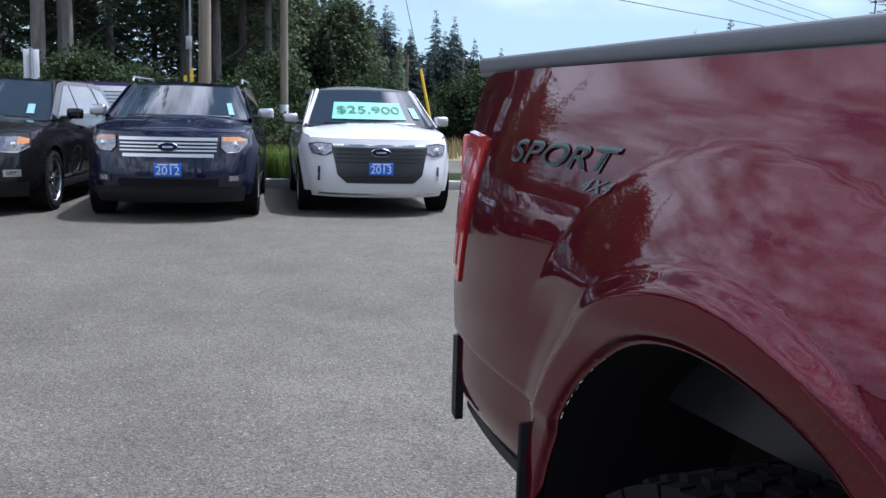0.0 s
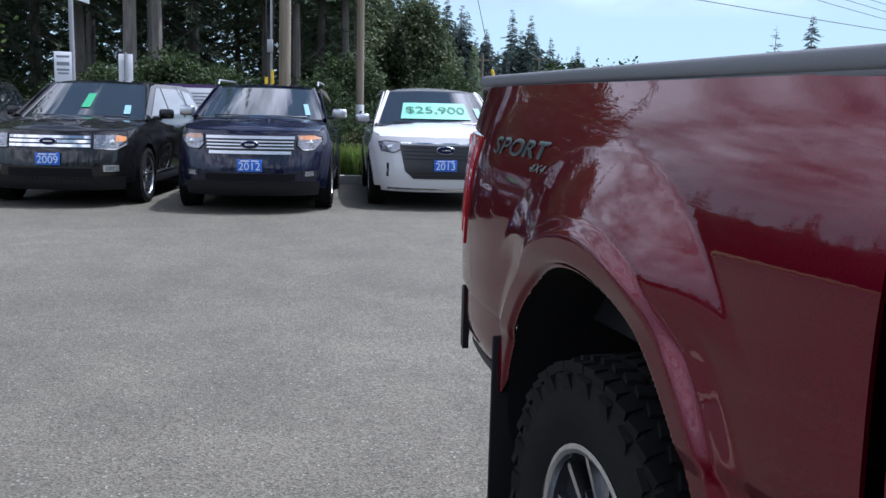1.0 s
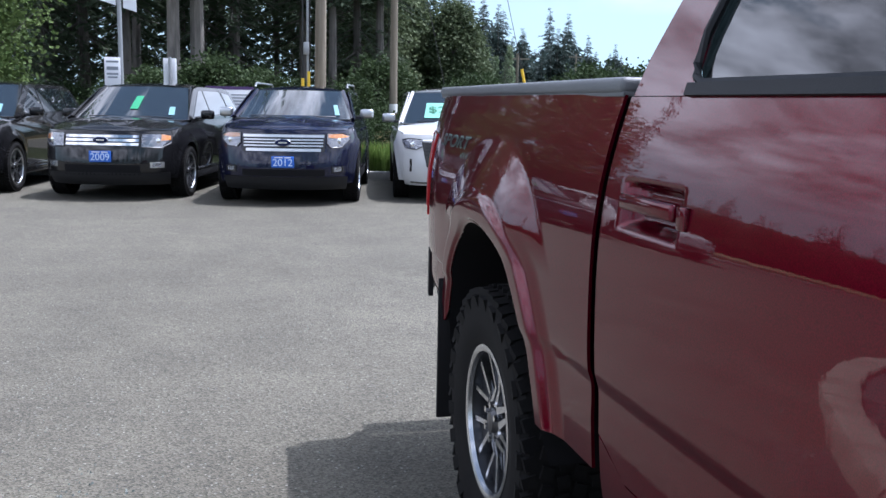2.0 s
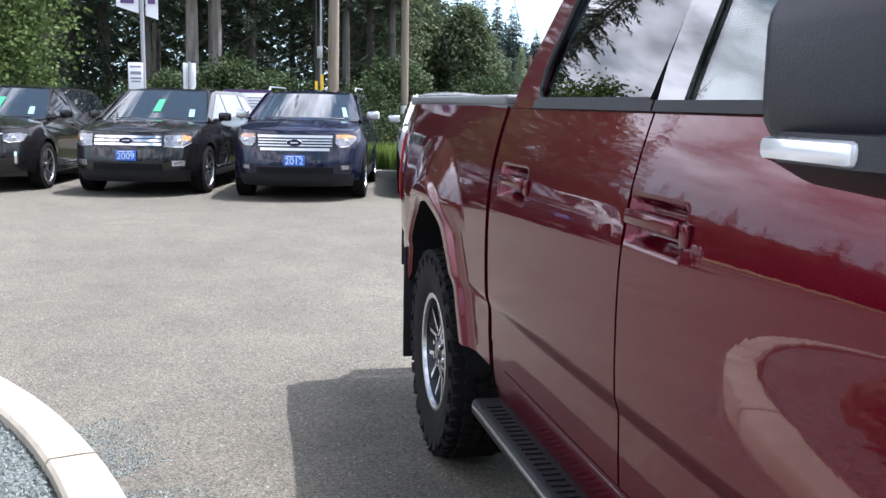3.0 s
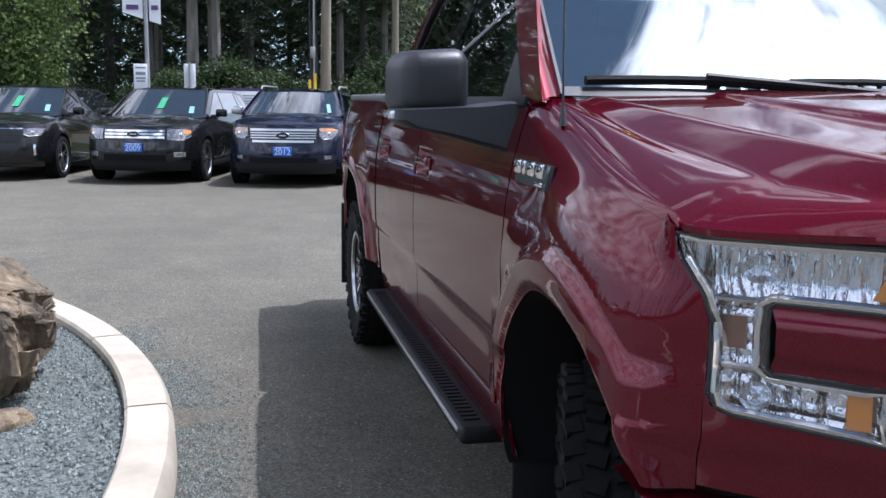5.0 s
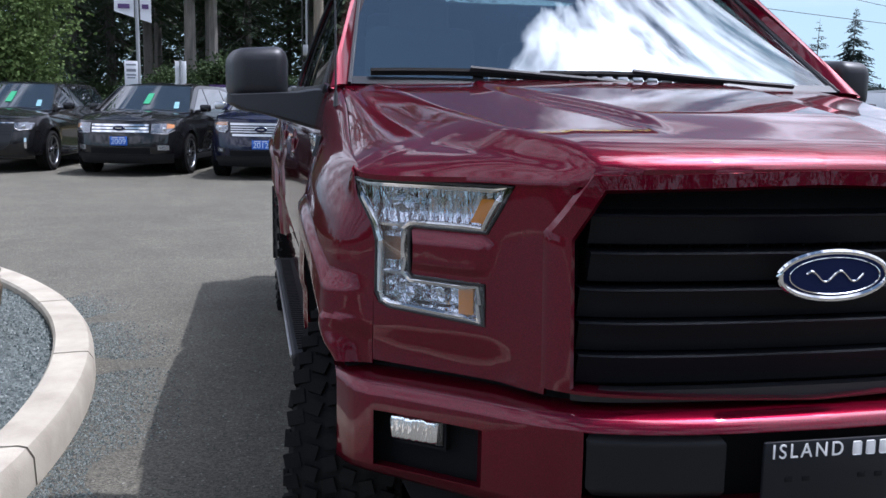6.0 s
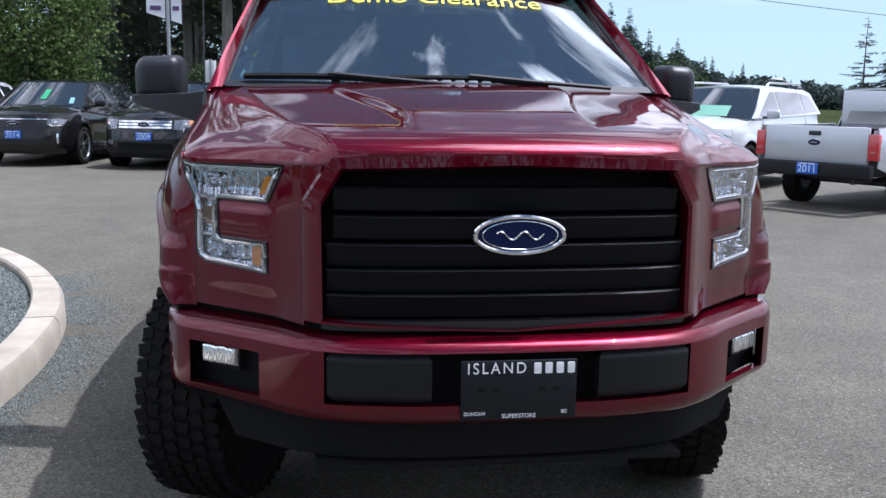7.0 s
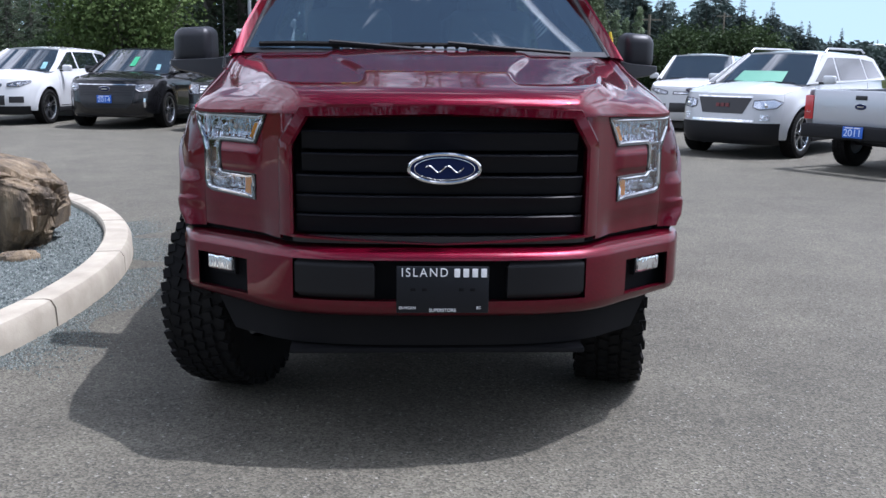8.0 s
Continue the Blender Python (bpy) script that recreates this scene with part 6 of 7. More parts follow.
    def patch(nm, x0, x1, z0, z1, mt, o=-0.006, lean=0.0, th=0.012, lab="", parent=None):
        bm = skin([(x0, z0), (x1, z0), (x1 + lean, z1), (x0 + lean, z1)], lambda x, z: front(x, z, o), spans((-1, 1, 0.05)), spans((0.2, 1.2, 0.04)), th, (0, 1, 0))
        return part(nm, bm, mt, parent or car, lab)

    def slats(parent, x0, x1, zs_, h, mt, o=-0.02):
        for z in zs_:
            bm = skin([(x0, z - h / 2), (x1, z - h / 2), (x1, z + h / 2), (x0, z + h / 2)], lambda x, z: front(x, z, o), spans((-1, 1, 0.06)), [], 0.015, (0, 1, 0))
            part("grille_slat", bm, mt, parent)

    def lamps(poly, amber=None):
        """A headlamp from (x, z) corners on the x > 0 side, mirrored."""
        for s in (-1, 1):
            pl = [(s * x * hw, z) for x, z in poly][::s]
            lu, lv = spans((-1, 1, 0.04)), spans((0.2, 1.2, 0.03))
            h = part("headlamp", skin(pl, lambda x, z: front(x, z, -0.003), lu, lv, 0.012, (0, 1, 0)), REFLECTOR if style == "trucklike" else DARKLAMP, car, "clear headlamp")
            part("lens", skin(pl, lambda x, z: front(x, z, -0.014), lu, lv, 0.003, (0, 1, 0)), LENS, h).visible_shadow = False
            bm = bmesh.new()
            dn = []
            for p_, q_ in zip(pl, pl[1:] + pl[:1]):
                dn += [(p_[0] + (q_[0] - p_[0]) * i / 3, p_[1] + (q_[1] - p_[1]) * i / 3) for i in range(3)]
            tube(bm, [front(x, z, -0.010) for x, z in dn], 0.007, 5, True)
            part("lamp_seal", bm, SATIN, h)
            cx, cz_ = sum(p_[0] for p_ in pl) / len(pl), sum(p_[1] for p_ in pl) / len(pl)
            bm = bmesh.new()
            bmesh.ops.create_uvsphere(bm, u_segments=14, v_segments=8, radius=0.038, matrix=Matrix.Translation(front(cx, cz_ - 0.015, -0.008)) @ Matrix.Diagonal((1, 0.4, 1, 1)))
            part("projector", bm, CHROME, h)
            if amber:
                am = [(s * x * hw, z) for x, z in amber][::s]
                part("turn_signal", skin(am, lambda x, z: front(x, z, -0.009), lu, lv, 0.003, (0, 1, 0)), AMBER, h)
    plz = 0.60
    if style == "bars":      # three wide chrome bars
        g = patch("grille", -0.51, 0.51, 0.755, 0.915, SATIN, -0.004, lab="grille with three bright chrome bars")
        slats(g, -0.50, 0.50, (0.782, 0.835, 0.888), 0.035, CHROME)
        oval(g, tuple(front(0, 0.835, -0.04)), 0.20, 0.085)
        lamps([(0.55, 0.745), (0.80, 0.735), (0.90, 0.80), (0.90, 0.90), (0.80, 0.93), (0.55, 0.925)], [(0.79, 0.83), (0.89, 0.84), (0.89, 0.895), (0.79, 0.92)])
        patch("lower_grille", -0.52, 0.52, 0.36, 0.50, CORE)
        plz = 0.615
    elif style == "ribs":    # broad rib grille, satin
        g = patch("grille", -0.55, 0.55, 0.735, 0.975, SATIN, -0.004, lab="broad satin chrome three-rib grille")
        slats(g, -0.54, 0.54, (0.945,), 0.036, DULLCHROME)
        slats(g, -0.53, 0.53, (0.895, 0.855, 0.815), 0.017, DULLCHROME)
        slats(g, -0.50, 0.50, (0.760,), 0.038, DULLCHROME)
        oval(g, tuple(front(0, 0.855, -0.04)), 0.21, 0.09)
        lamps([(0.60, 0.85), (0.66, 0.79), (0.80, 0.80), (0.905, 0.90), (0.905, 0.955), (0.80, 0.985), (0.60, 0.985)], [(0.62, 0.925), (0.76, 0.915), (0.895, 0.935), (0.80, 0.975), (0.62, 0.975)])
        patch("lower_grille", -0.55, 0.55, 0.41, 0.50, CORE)
        plz = 0.60
    elif style == "open":    # large black open mouth, thin chrome line above
        g = part("grille", skin([(-0.42, 0.42), (0.42, 0.42), (0.53, 0.52), (0.60, 0.86), (-0.60, 0.86), (-0.53, 0.52)], lambda x, z: front(x, z, -0.008), spans((-1, 1, 0.05)), spans((0.2, 1.2, 0.04)), 0.012, (0, 1, 0)), SATIN, car, "large gloss black open grille")
        slats(g, -0.55, 0.55, (0.83, 0.78, 0.73, 0.68), 0.012, PLASTIC, -0.016)
        slats(g, -0.42, 0.42, (0.50, 0.46), 0.012, PLASTIC, -0.016)
        patch("chrome_line", -0.60, 0.60, 0.880, 0.897, CHROME, -0.012)
        oval(g, tuple(front(0, 0.80, -0.035)), 0.23, 0.095)
        lamps([(0.61, 0.80), (0.70, 0.755), (0.86, 0.775), (0.905, 0.885), (0.80, 0.91), (0.61, 0.895)])
        patch("lower_lip", -0.75, 0.75, 0.27, 0.295, CHROME if col is WHITEPAINT else SATIN, -0.012)
        for s in (-1, 1):
            a, b = sorted((s * 0.735, s * 0.765))
            patch("running_light", a, b, 0.44, 0.62, CHROME, -0.014)
        plz = 0.60
    elif style == "trucklike":
        g = part("grille", skin([(-0.34, 0.70), (0.34, 0.70), (0.45, 0.94), (-0.45, 0.94)], lambda x, z: front(x, z, -0.010), spans((-1, 1, 0.05)), spans((0.2, 1.2, 0.04)), 0.012, (0, 1, 0)), SATIN, car, "black mesh grille in a chrome frame")
        for i in range(3):
            a = -0.11 + i * 0.08
            part("grille_mark", skin([(a, 0.80), (a + 0.06, 0.80), (a + 0.06, 0.855), (a, 0.855)], lambda x, z: front(x, z, -0.022), [], [], 0.01, (0, 1, 0)), mat("dark_red_mark", (0.13, 0.008, 0.01), 0.4), g)
        patch("grille_frame", -0.46, 0.46, 0.945, 0.965, CHROME, -0.012)
        lamps([(0.52, 0.80), (0.62, 0.765), (0.84, 0.79), (0.90, 0.88), (0.80, 0.925), (0.52, 0.90)])
        patch("lower_trim", -0.52, 0.52, 0.575, 0.61, CHROME, -0.016)
        for s in (-1, 1):
            a, b = sorted((s * 0.60, s * 0.72))
            patch("fog_lamp", a, b, 0.60, 0.69, REFLECTOR, -0.012)
    elif style == "small":   # small crossover
        g = patch("grille", -0.36, 0.36, 0.80, 0.86, SATIN, -0.008, lab="slim dark grille")
        slats(g, -0.34, 0.34, (0.83,), 0.02, CHROME)
        patch("lower_grille", -0.42, 0.42, 0.42, 0.62, SATIN)
        for s in (-1, 1):
            a, b = sorted((s * 0.50, s * 0.74))
            patch("side_intake", a, b, 0.47, 0.60, SATIN)
        oval(g, tuple(front(0, 0.90, -0.03)), 0.17, 0.07)
        lamps([(0.50, 0.80), (0.74, 0.80), (0.90, 0.88), (0.89, 0.92), (0.70, 0.91), (0.50, 0.86)])
    if style in ("bars", "ribs"):
        for s in (-1, 1):
            a, b = sorted((s * 0.64, s * 0.80))
            patch("fog_lamp", a, b, 0.46, 0.54, DULLCHROME if style == "bars" else SATIN, -0.010)
            a, b = sorted((s * 0.67, s * 0.77))
            patch("fog_lens", a, b, 0.472, 0.528, DARKLAMP, -0.018)
    if year:
        year_plate(car, 0, front(0, plz).y - 0.03, plz, year)
    return car


def placed(x, y, turn):
    return pose(x, y, 0, 0, 0, turn)


# the row of parked vehicles: x, y is the middle of the nose
gcard = [((-0.05, 0.10, 0.28, 0.66), CARDGREEN), ((0.66, 0.76, 0.12, 0.36), STICKER)]
edge_white = suv("crossover_suv", "white crossover with a black open grille and aqua price banner", placed(1.55, 14.88, -9), WHITEPAINT, style="open", year="2013", wheel_bright=DULLCHROME, mirror_col=DULLCHROME,
                 card=[((-0.62, 0.62, 0.16, 0.62), CARDAQUA), ((0.76, 0.88, 0.2, 0.5), STICKER)], group="parked row")
suv("crossover_suv", "dark blue large suv with satin rib grille and roof rails", placed(-1.0, 14.68, -11), BLUEPAINT, L=5.0, W=1.92, H=1.64, wb=2.86, fo=0.95, tr=0.385, zf=1.05, zc=1.19, zb=1.16, style="ribs", year="2012", rails=True,
               card=[((0.72, 0.80, 0.10, 0.45), STICKER)], cladding=GREYPLASTIC, mirror_col=DULLCHROME, group="parked row")
suv("crossover_suv", "black crossover with chrome bar grille and chrome wheels", placed(-3.40, 15.50, -14), BLACKPAINT, style="bars", year="2009", wheel_bright=MACHINED, card=gcard, cladding=GREYPLASTIC, group="parked row")
suv("crossover_suv", "black crossover with black open grille and dark wheels", placed(-5.85, 16.20, -9), BLACKPAINT, style="open", year="2014", wheel_bright=DARKRIM, card=gcard, group="parked row")
suv("crossover_suv", "white small crossover with slim grille and silver wheels", placed(-8.5, 16.95, -9), WHITEPAINT, L=4.52, W=1.84, H=1.64, wb=2.69, style="small", card=[((0.7, 0.82, 0.1, 0.4), STICKER)], cladding=GREYPLASTIC, group="parked row")
suv("crossover_suv", "pearl white large suv with chrome trim and sunshade", placed(5.03, 11.52, -47), PEARLPAINT, L=4.75, W=1.86, H=1.70, wb=2.86, fo=0.92, tr=0.385, zf=1.03, zc=1.17, zb=1.15, style="trucklike", rails=True,
             card=[((-0.55, 0.5, 0.06, 0.40), mat("green_sunshade", (0.12, 0.30, 0.22), 0.6))], cladding=GREYPLASTIC)
suv("crossover_suv", "white suv standing behind the pearl white suv", placed(6.25, 17.0, -25), WHITEPAINT, L=4.7, W=1.9, H=1.7, style="small")

# price on the white crossover's banner, following its windshield
ob = lettering("price_wording", "$25,900", 0.27, TEXTGREEN, edge_white, Matrix.Identity(4), "green price wording on the aqua banner", 0.0)
for v in ob.data.vertices:
    k = 0.39 + v.co.y / 1.0
    u = v.co.x * 1.0 / (0.854 - 0.2 * k)
    v.co = (v.co.x, 1.10 + 0.22 * u * u * (1 - 0.5 * k) + 0.88 * k - 0.012, 1.10 + 0.495 * k - 0.02 * k * u * u + 0.021)


def compact_pickup(m):
    """A silver two-door pickup seen from behind; its tail is at y = 0 and it points to +y."""
    t = thing("compact_pickup", "silver compact pickup truck with dark bumper, tailgate up", "pickup truck", "vehicles on the lot", m=m)
    hw, L, tr = 0.87, 5.0, 0.37
    ry, fy = 1.05, 4.05
    ar = tr + 0.06
    pz = curve1([(0.45, 0.95), (0.6, 0.98), (0.8, 1.0), (0.95, 0.995), (1.06, 0.965), (1.15, 0.94)])
    sx = lambda y, z: hw * pz(z) + 0.025 * (1 - smoothstep(1.05, 1.2, min(math.hypot(y - ry, z - tr), math.hypot(y - fy, z - tr)) / ar))
    for s in (-1, 1):
        inn = (-s, 0, 0)
        sm = lambda y, z: Vector((s * sx(y, z), y, z))
        us, vs_ = spans((0, L, 0.1)), spans((0.4, 1.2, 0.06))
        ra_ = [p for p in arc((ry, tr), ar, ar, 170, 10, 16) if p[1] > 0.45]
        fa_ = [p for p in arc((fy, tr), ar, ar, 170, 10, 16) if p[1] > 0.45]
        part("bed_side", skin([(0.05, 0.62), (ra_[0][0] - 0.04, 0.47)] + ra_ + [(1.95, 0.47), (1.95, 1.12), (0.05, 1.12)], sm, us, vs_, 0.01, inn), SILVERPAINT, t)
        part("door", skin([(1.98, 0.42), (3.35, 0.42), (3.35, 1.08), (1.98, 1.08)], sm, us, vs_, 0.01, inn), SILVERPAINT, t)
        part("front_fender", skin([(3.36, 0.42), (fa_[0][0] - 0.01, 0.45)] + fa_ + [(4.85, 0.45), (4.95, 1.0), (3.36, 1.06)], sm, us, vs_, 0.01, inn), SILVERPAINT, t)
        tl = part("tail_lamp", boxes([((s * 0.80, 0.035, 0.875), (0.135, 0.08, 0.33))], 0.012), REDLENS, t, "red tail lamp")
        part("reverse_lens", boxes([((s * 0.80, -0.006, 0.80), (0.09, 0.01, 0.06))], 0.003), LENS, tl)
        for y in (ry, fy):
            wheel(t, s * (hw - 0.11), y, tr, 0.2, 0.225, 0, 5, False, DULLCHROME, DARKRIM, False)
        gm = lambda y, z: Vector((s * (0.80 - (z - 1.08) * 0.30), y, z))
        part("cab_side", skin([(1.98, 1.07), (3.35, 1.07), (2.80, 1.62), (2.06, 1.62)], gm, us, spans((1, 1.7, 0.1)), 0.012, inn), SILVERPAINT, t)
        part("side_window", skin([(2.2, 1.11), (3.15, 1.11), (2.74, 1.56), (2.2, 1.56)], lambda y, z: gm(y, z) + Vector((s * 0.006, 0, 0)), us, spans((1, 1.7, 0.1)), 0.004, inn), CARGLASS, t)
        part("door_mirror", boxes([((s * 0.96, 3.1, 1.15), (0.16, 0.09, 0.14))], 0.03), SATIN, t)
        part("bed_inner_wall", boxes([((s * 0.77, 1.0, 0.92), (0.03, 1.85, 0.34))]), SILVERPAINT, t)
    tg = part("tailgate", boxes([((0, 0.03, 0.885), (1.46, 0.06, 0.475))], 0.015), SILVERPAINT, t, "silver tailgate with a dark latch")
    part("latch", boxes([((0, -0.004, 1.03), (0.17, 0.02, 0.06))], 0.008), SATIN, tg)
    oval(tg, (0, -0.005, 0.91), 0.17, 0.075)
    bm = bmesh.new()
    for i in range(6):
        box(bm, (-0.58 + i * 0.035, -0.002, 0.885), (0.024, 0.006, 0.022))
    part("model_bars", bm, DULLCHROME, tg)
    bm = bmesh.new()
    box(bm, (0, -0.05, 0.56), (1.66, 0.14, 0.19), None, 0.03, 3)
    part("rear_bumper", bm, GREYPLASTIC, t, "dark grey step bumper")
    year_plate(t, 0, -0.135, 0.575, "2011")
    part("rear_window", skin([(-0.66, 1.12), (0.66, 1.12), (0.58, 1.54), (-0.58, 1.54)], lambda x, z: Vector((x, 1.965 + 0.12 * (z - 1.1), z)), [], [], 0.006, (0, 1, 0)), CARGLASS, t)
    part("cab_back", boxes([((0, 2.02, 1.33), (1.5, 0.06, 0.56))], 0.02), SILVERPAINT, t)
    part("roof", sheet(spans((-0.66, 0.66, 0.2)), spans((2.0, 2.85, 0.2)), lambda x, y: Vector((x, y, 1.62 + 0.03 * (1 - (x / 0.66) ** 2))), 0.03, (0, 0, -1)), SILVERPAINT, t)
    part("hood", boxes([((0, 4.1, 1.03), (1.55, 1.6, 0.06))], 0.03), SILVERPAINT, t)
    part("windshield", skin([(-0.72, 0), (0.72, 0), (0.6, 1), (-0.6, 1)], lambda x, v: Vector((x, 3.4 - 0.6 * v, 1.08 + 0.54 * v)), [], [], 0.006, (0, -1, 0)), CARGLASS, t)
    bm = bmesh.new()
    box(bm, (0, 2.6, 0.68), (1.2, 4.6, 0.42))
    box(bm, (0, 2.7, 0.85), (1.62, 1.3, 0.44))
    part("inner_body", bm, CORE, t)
    part("axle", cylinder((-0.7, ry, 0.36), (0.7, ry, 0.36), 0.05), STEEL, t)
    part("exhaust", cylinder((0.45, 0.2, 0.40), (0.45, 1.2, 0.42), 0.03), STEEL, t)
    return t


suv("crossover_suv", "white suv parked across the lot beyond the island", placed(-17.0, 9.0, 82), WHITEPAINT, style="small")
suv("crossover_suv", "silver suv parked across the lot beyond the island", placed(-17.5, 3.2, 82), SILVERPAINT, style="small")
compact_pickup(pose(6.12, 9.22, 0, 0, 0, -60))


# ---- verges, road edge, planting ----
def flat(name, pts, z, material, label, cat):
    bm = bmesh.new()
    bm.faces.new([bm.verts.new((x, y, z)) for x, y in pts])
    ob = obj(name, bm, material, None, label, kind="structure")
    ob["category"] = cat
    return ob


flat("verge", [(-90, 31.5), (14, 31.5), (60, 70), (130, 110), (130, 400), (-90, 400)], 0.006, FORESTFLOOR, "dark forest floor under the trees", "ground")
flat("verge_side", [(-120, -31.9), (-26, -31.9), (-24, 31.4), (-120, 31.4)], 0.005, FORESTFLOOR, "dark forest floor beside the lot", "ground")
flat("verge_dry", [(-24, 27.0), (13.9, 27.0), (13.9, 31.4), (-24, 31.4)], 0.010, VERGE, "dry grass verge beyond the road", "ground")

flat("verge_green", [(14.1, 27.0), (60, 27.0), (140, 60), (130, 109.8), (60, 69.8), (14.1, 31.6)], 0.008, GREENVERGE, "rough green verge in front of the far wood", "ground")

strip = thing("planting_strip", "raised planting strip with grey concrete kerb behind the parked cars", "planting strip", kind="structure")
for k in range(18):
    x0 = -20 + k * 2.2
    bm = bmesh.new()
    box(bm, (x0 + 1.095, 19.35 - (x0 + 1.1) * 0.16, 0.07), (2.21, 0.16, 0.15), None, 0.015, 2)
    for v in bm.verts:
        v.co.y += -(v.co.x - x0 - 1.1) * 0.16
    part("kerb_piece", bm, GREYCONCRETE, strip)
bm = bmesh.new()
vs_ = [bm.verts.new(p) for p in ((-20, 22.6, 0.10), (19.6, 16.3, 0.10), (19.6, 19.0, 0.10), (-20, 25.0, 0.10))]
bm.faces.new(vs_)
part("soil", bm, FORESTFLOOR, strip)


def blades(name, label, cat, places, count, h, material, spread, seed):
    rg = random.Random(seed)
    V, F = [], []
    for px, py, pz in places:
        for _ in range(count):
            a, r = rg.random() * 6.28, spread * math.sqrt(rg.random())
            x, y = px + r * math.cos(a), py + r * math.sin(a)
            hh = h * rg.uniform(0.5, 1.1)
            b, lean = rg.random() * 6.28, rg.uniform(0.1, 0.45) * hh
            w = 0.012
            dx, dy = math.cos(b), math.sin(b)
            i = len(V)
            V += [(x - dy * w, y + dx * w, pz), (x + dy * w, y - dx * w, pz), (x + dx * lean * 0.4 + dy * w * 0.7, y + dy * lean * 0.4 - dx * w * 0.7, pz + hh * 0.6),
                  (x + dx * lean * 0.4 - dy * w * 0.7, y + dy * lean * 0.4 + dx * w * 0.7, pz + hh * 0.6), (x + dx * lean, y + dy * lean, pz + hh)]
            F += [(i, i + 1, i + 2, i + 3), (i + 3, i + 2, i + 4)]
    me = bpy.data.meshes.new(name)
    me.from_pydata(V, [], F)
    me.materials.append(material)
    return tagged(new(name, me), label, cat, kind="stuff")


rg = random.Random(11)
gp = [(x, 20.1 - x * 0.16 + rg.uniform(-0.2, 0.5), 0.1) for x in [0.1 + i * 0.21 for i in range(16)]]
blades("ornamental_grass", "clumps of bright green ornamental grass in the planting strip", "grass", gp, 260, 0.55, BLADES, 0.22, 2)
blades("flowers", "red flowers in the planting strip", "flowers", [(0.6, 20.9, 0.45), (1.0, 21.2, 0.5), (1.35, 21.0, 0.45), (3.4, 20.6, 0.4)], 26, 0.10, PETALS, 0.16, 3)
blades("dry_grass", "tall dry grass on the verge", "grass", [(rg.uniform(-5, 22), rg.uniform(27.5, 31), 0.0) for _ in range(90)], 60, 0.6, leafmat("dry_blades", (0.16, 0.13, 0.06), (0.36, 0.30, 0.16)), 0.5, 4)


# ---- trees ----
def leaf_quads(V, F, c, d, up, l, w, rg):
    """A leaf spray: two bent faces along d."""
    s = d.cross(up)
    if s.length < 1e-4:
        s = Vector((1, 0, 0))
    s.normalize()
    i = len(V)
    e = c + d * l
    mid = c + d * l * 0.5 + up * l * 0.08
    V += [tuple(c), tuple(mid + s * w), tuple(e), tuple(mid - s * w)]
    F.append((i, i + 1, i + 2, i + 3))


def make_mesh(name, V, F, material, smooth=False):
    me = bpy.data.meshes.new(name)
    me.from_pydata(V, [], F)
    me.materials.append(material)
    return me


def trunk_mesh(h, r, seed, limbs=(), bark=None):
    bm = bmesh.new()
    rg = random.Random(seed)
    pts = []
    dx, dy = 0.0, 0.0
    n = 10
    rings = []
    for i in range(n + 1):
        f = i / n
        dx += rg.uniform(-0.03, 0.03)
        dy += rg.uniform(-0.03, 0.03)
        rr = r * (1 - 0.93 * f) * (1.25 if i == 0 else 1)
        rings.append([bm.verts.new((dx + rr * math.cos(2 * math.pi * j / 8), dy + rr * math.sin(2 * math.pi * j / 8), h * f)) for j in range(8)])
    for A, B in zip(rings, rings[1:]):
        for j in range(8):
            bm.faces.new([A[j], A[(j + 1) % 8], B[(j + 1) % 8], B[j]])
    for p, q, r0 in limbs:
        cyl(bm, p, q, r0, r0 * 0.25, 5, False)
    me = bpy.data.meshes.new("trunk")
    bm.to_mesh(me)
    bm.free()
    me.materials.append(bark or BARK)
    return me


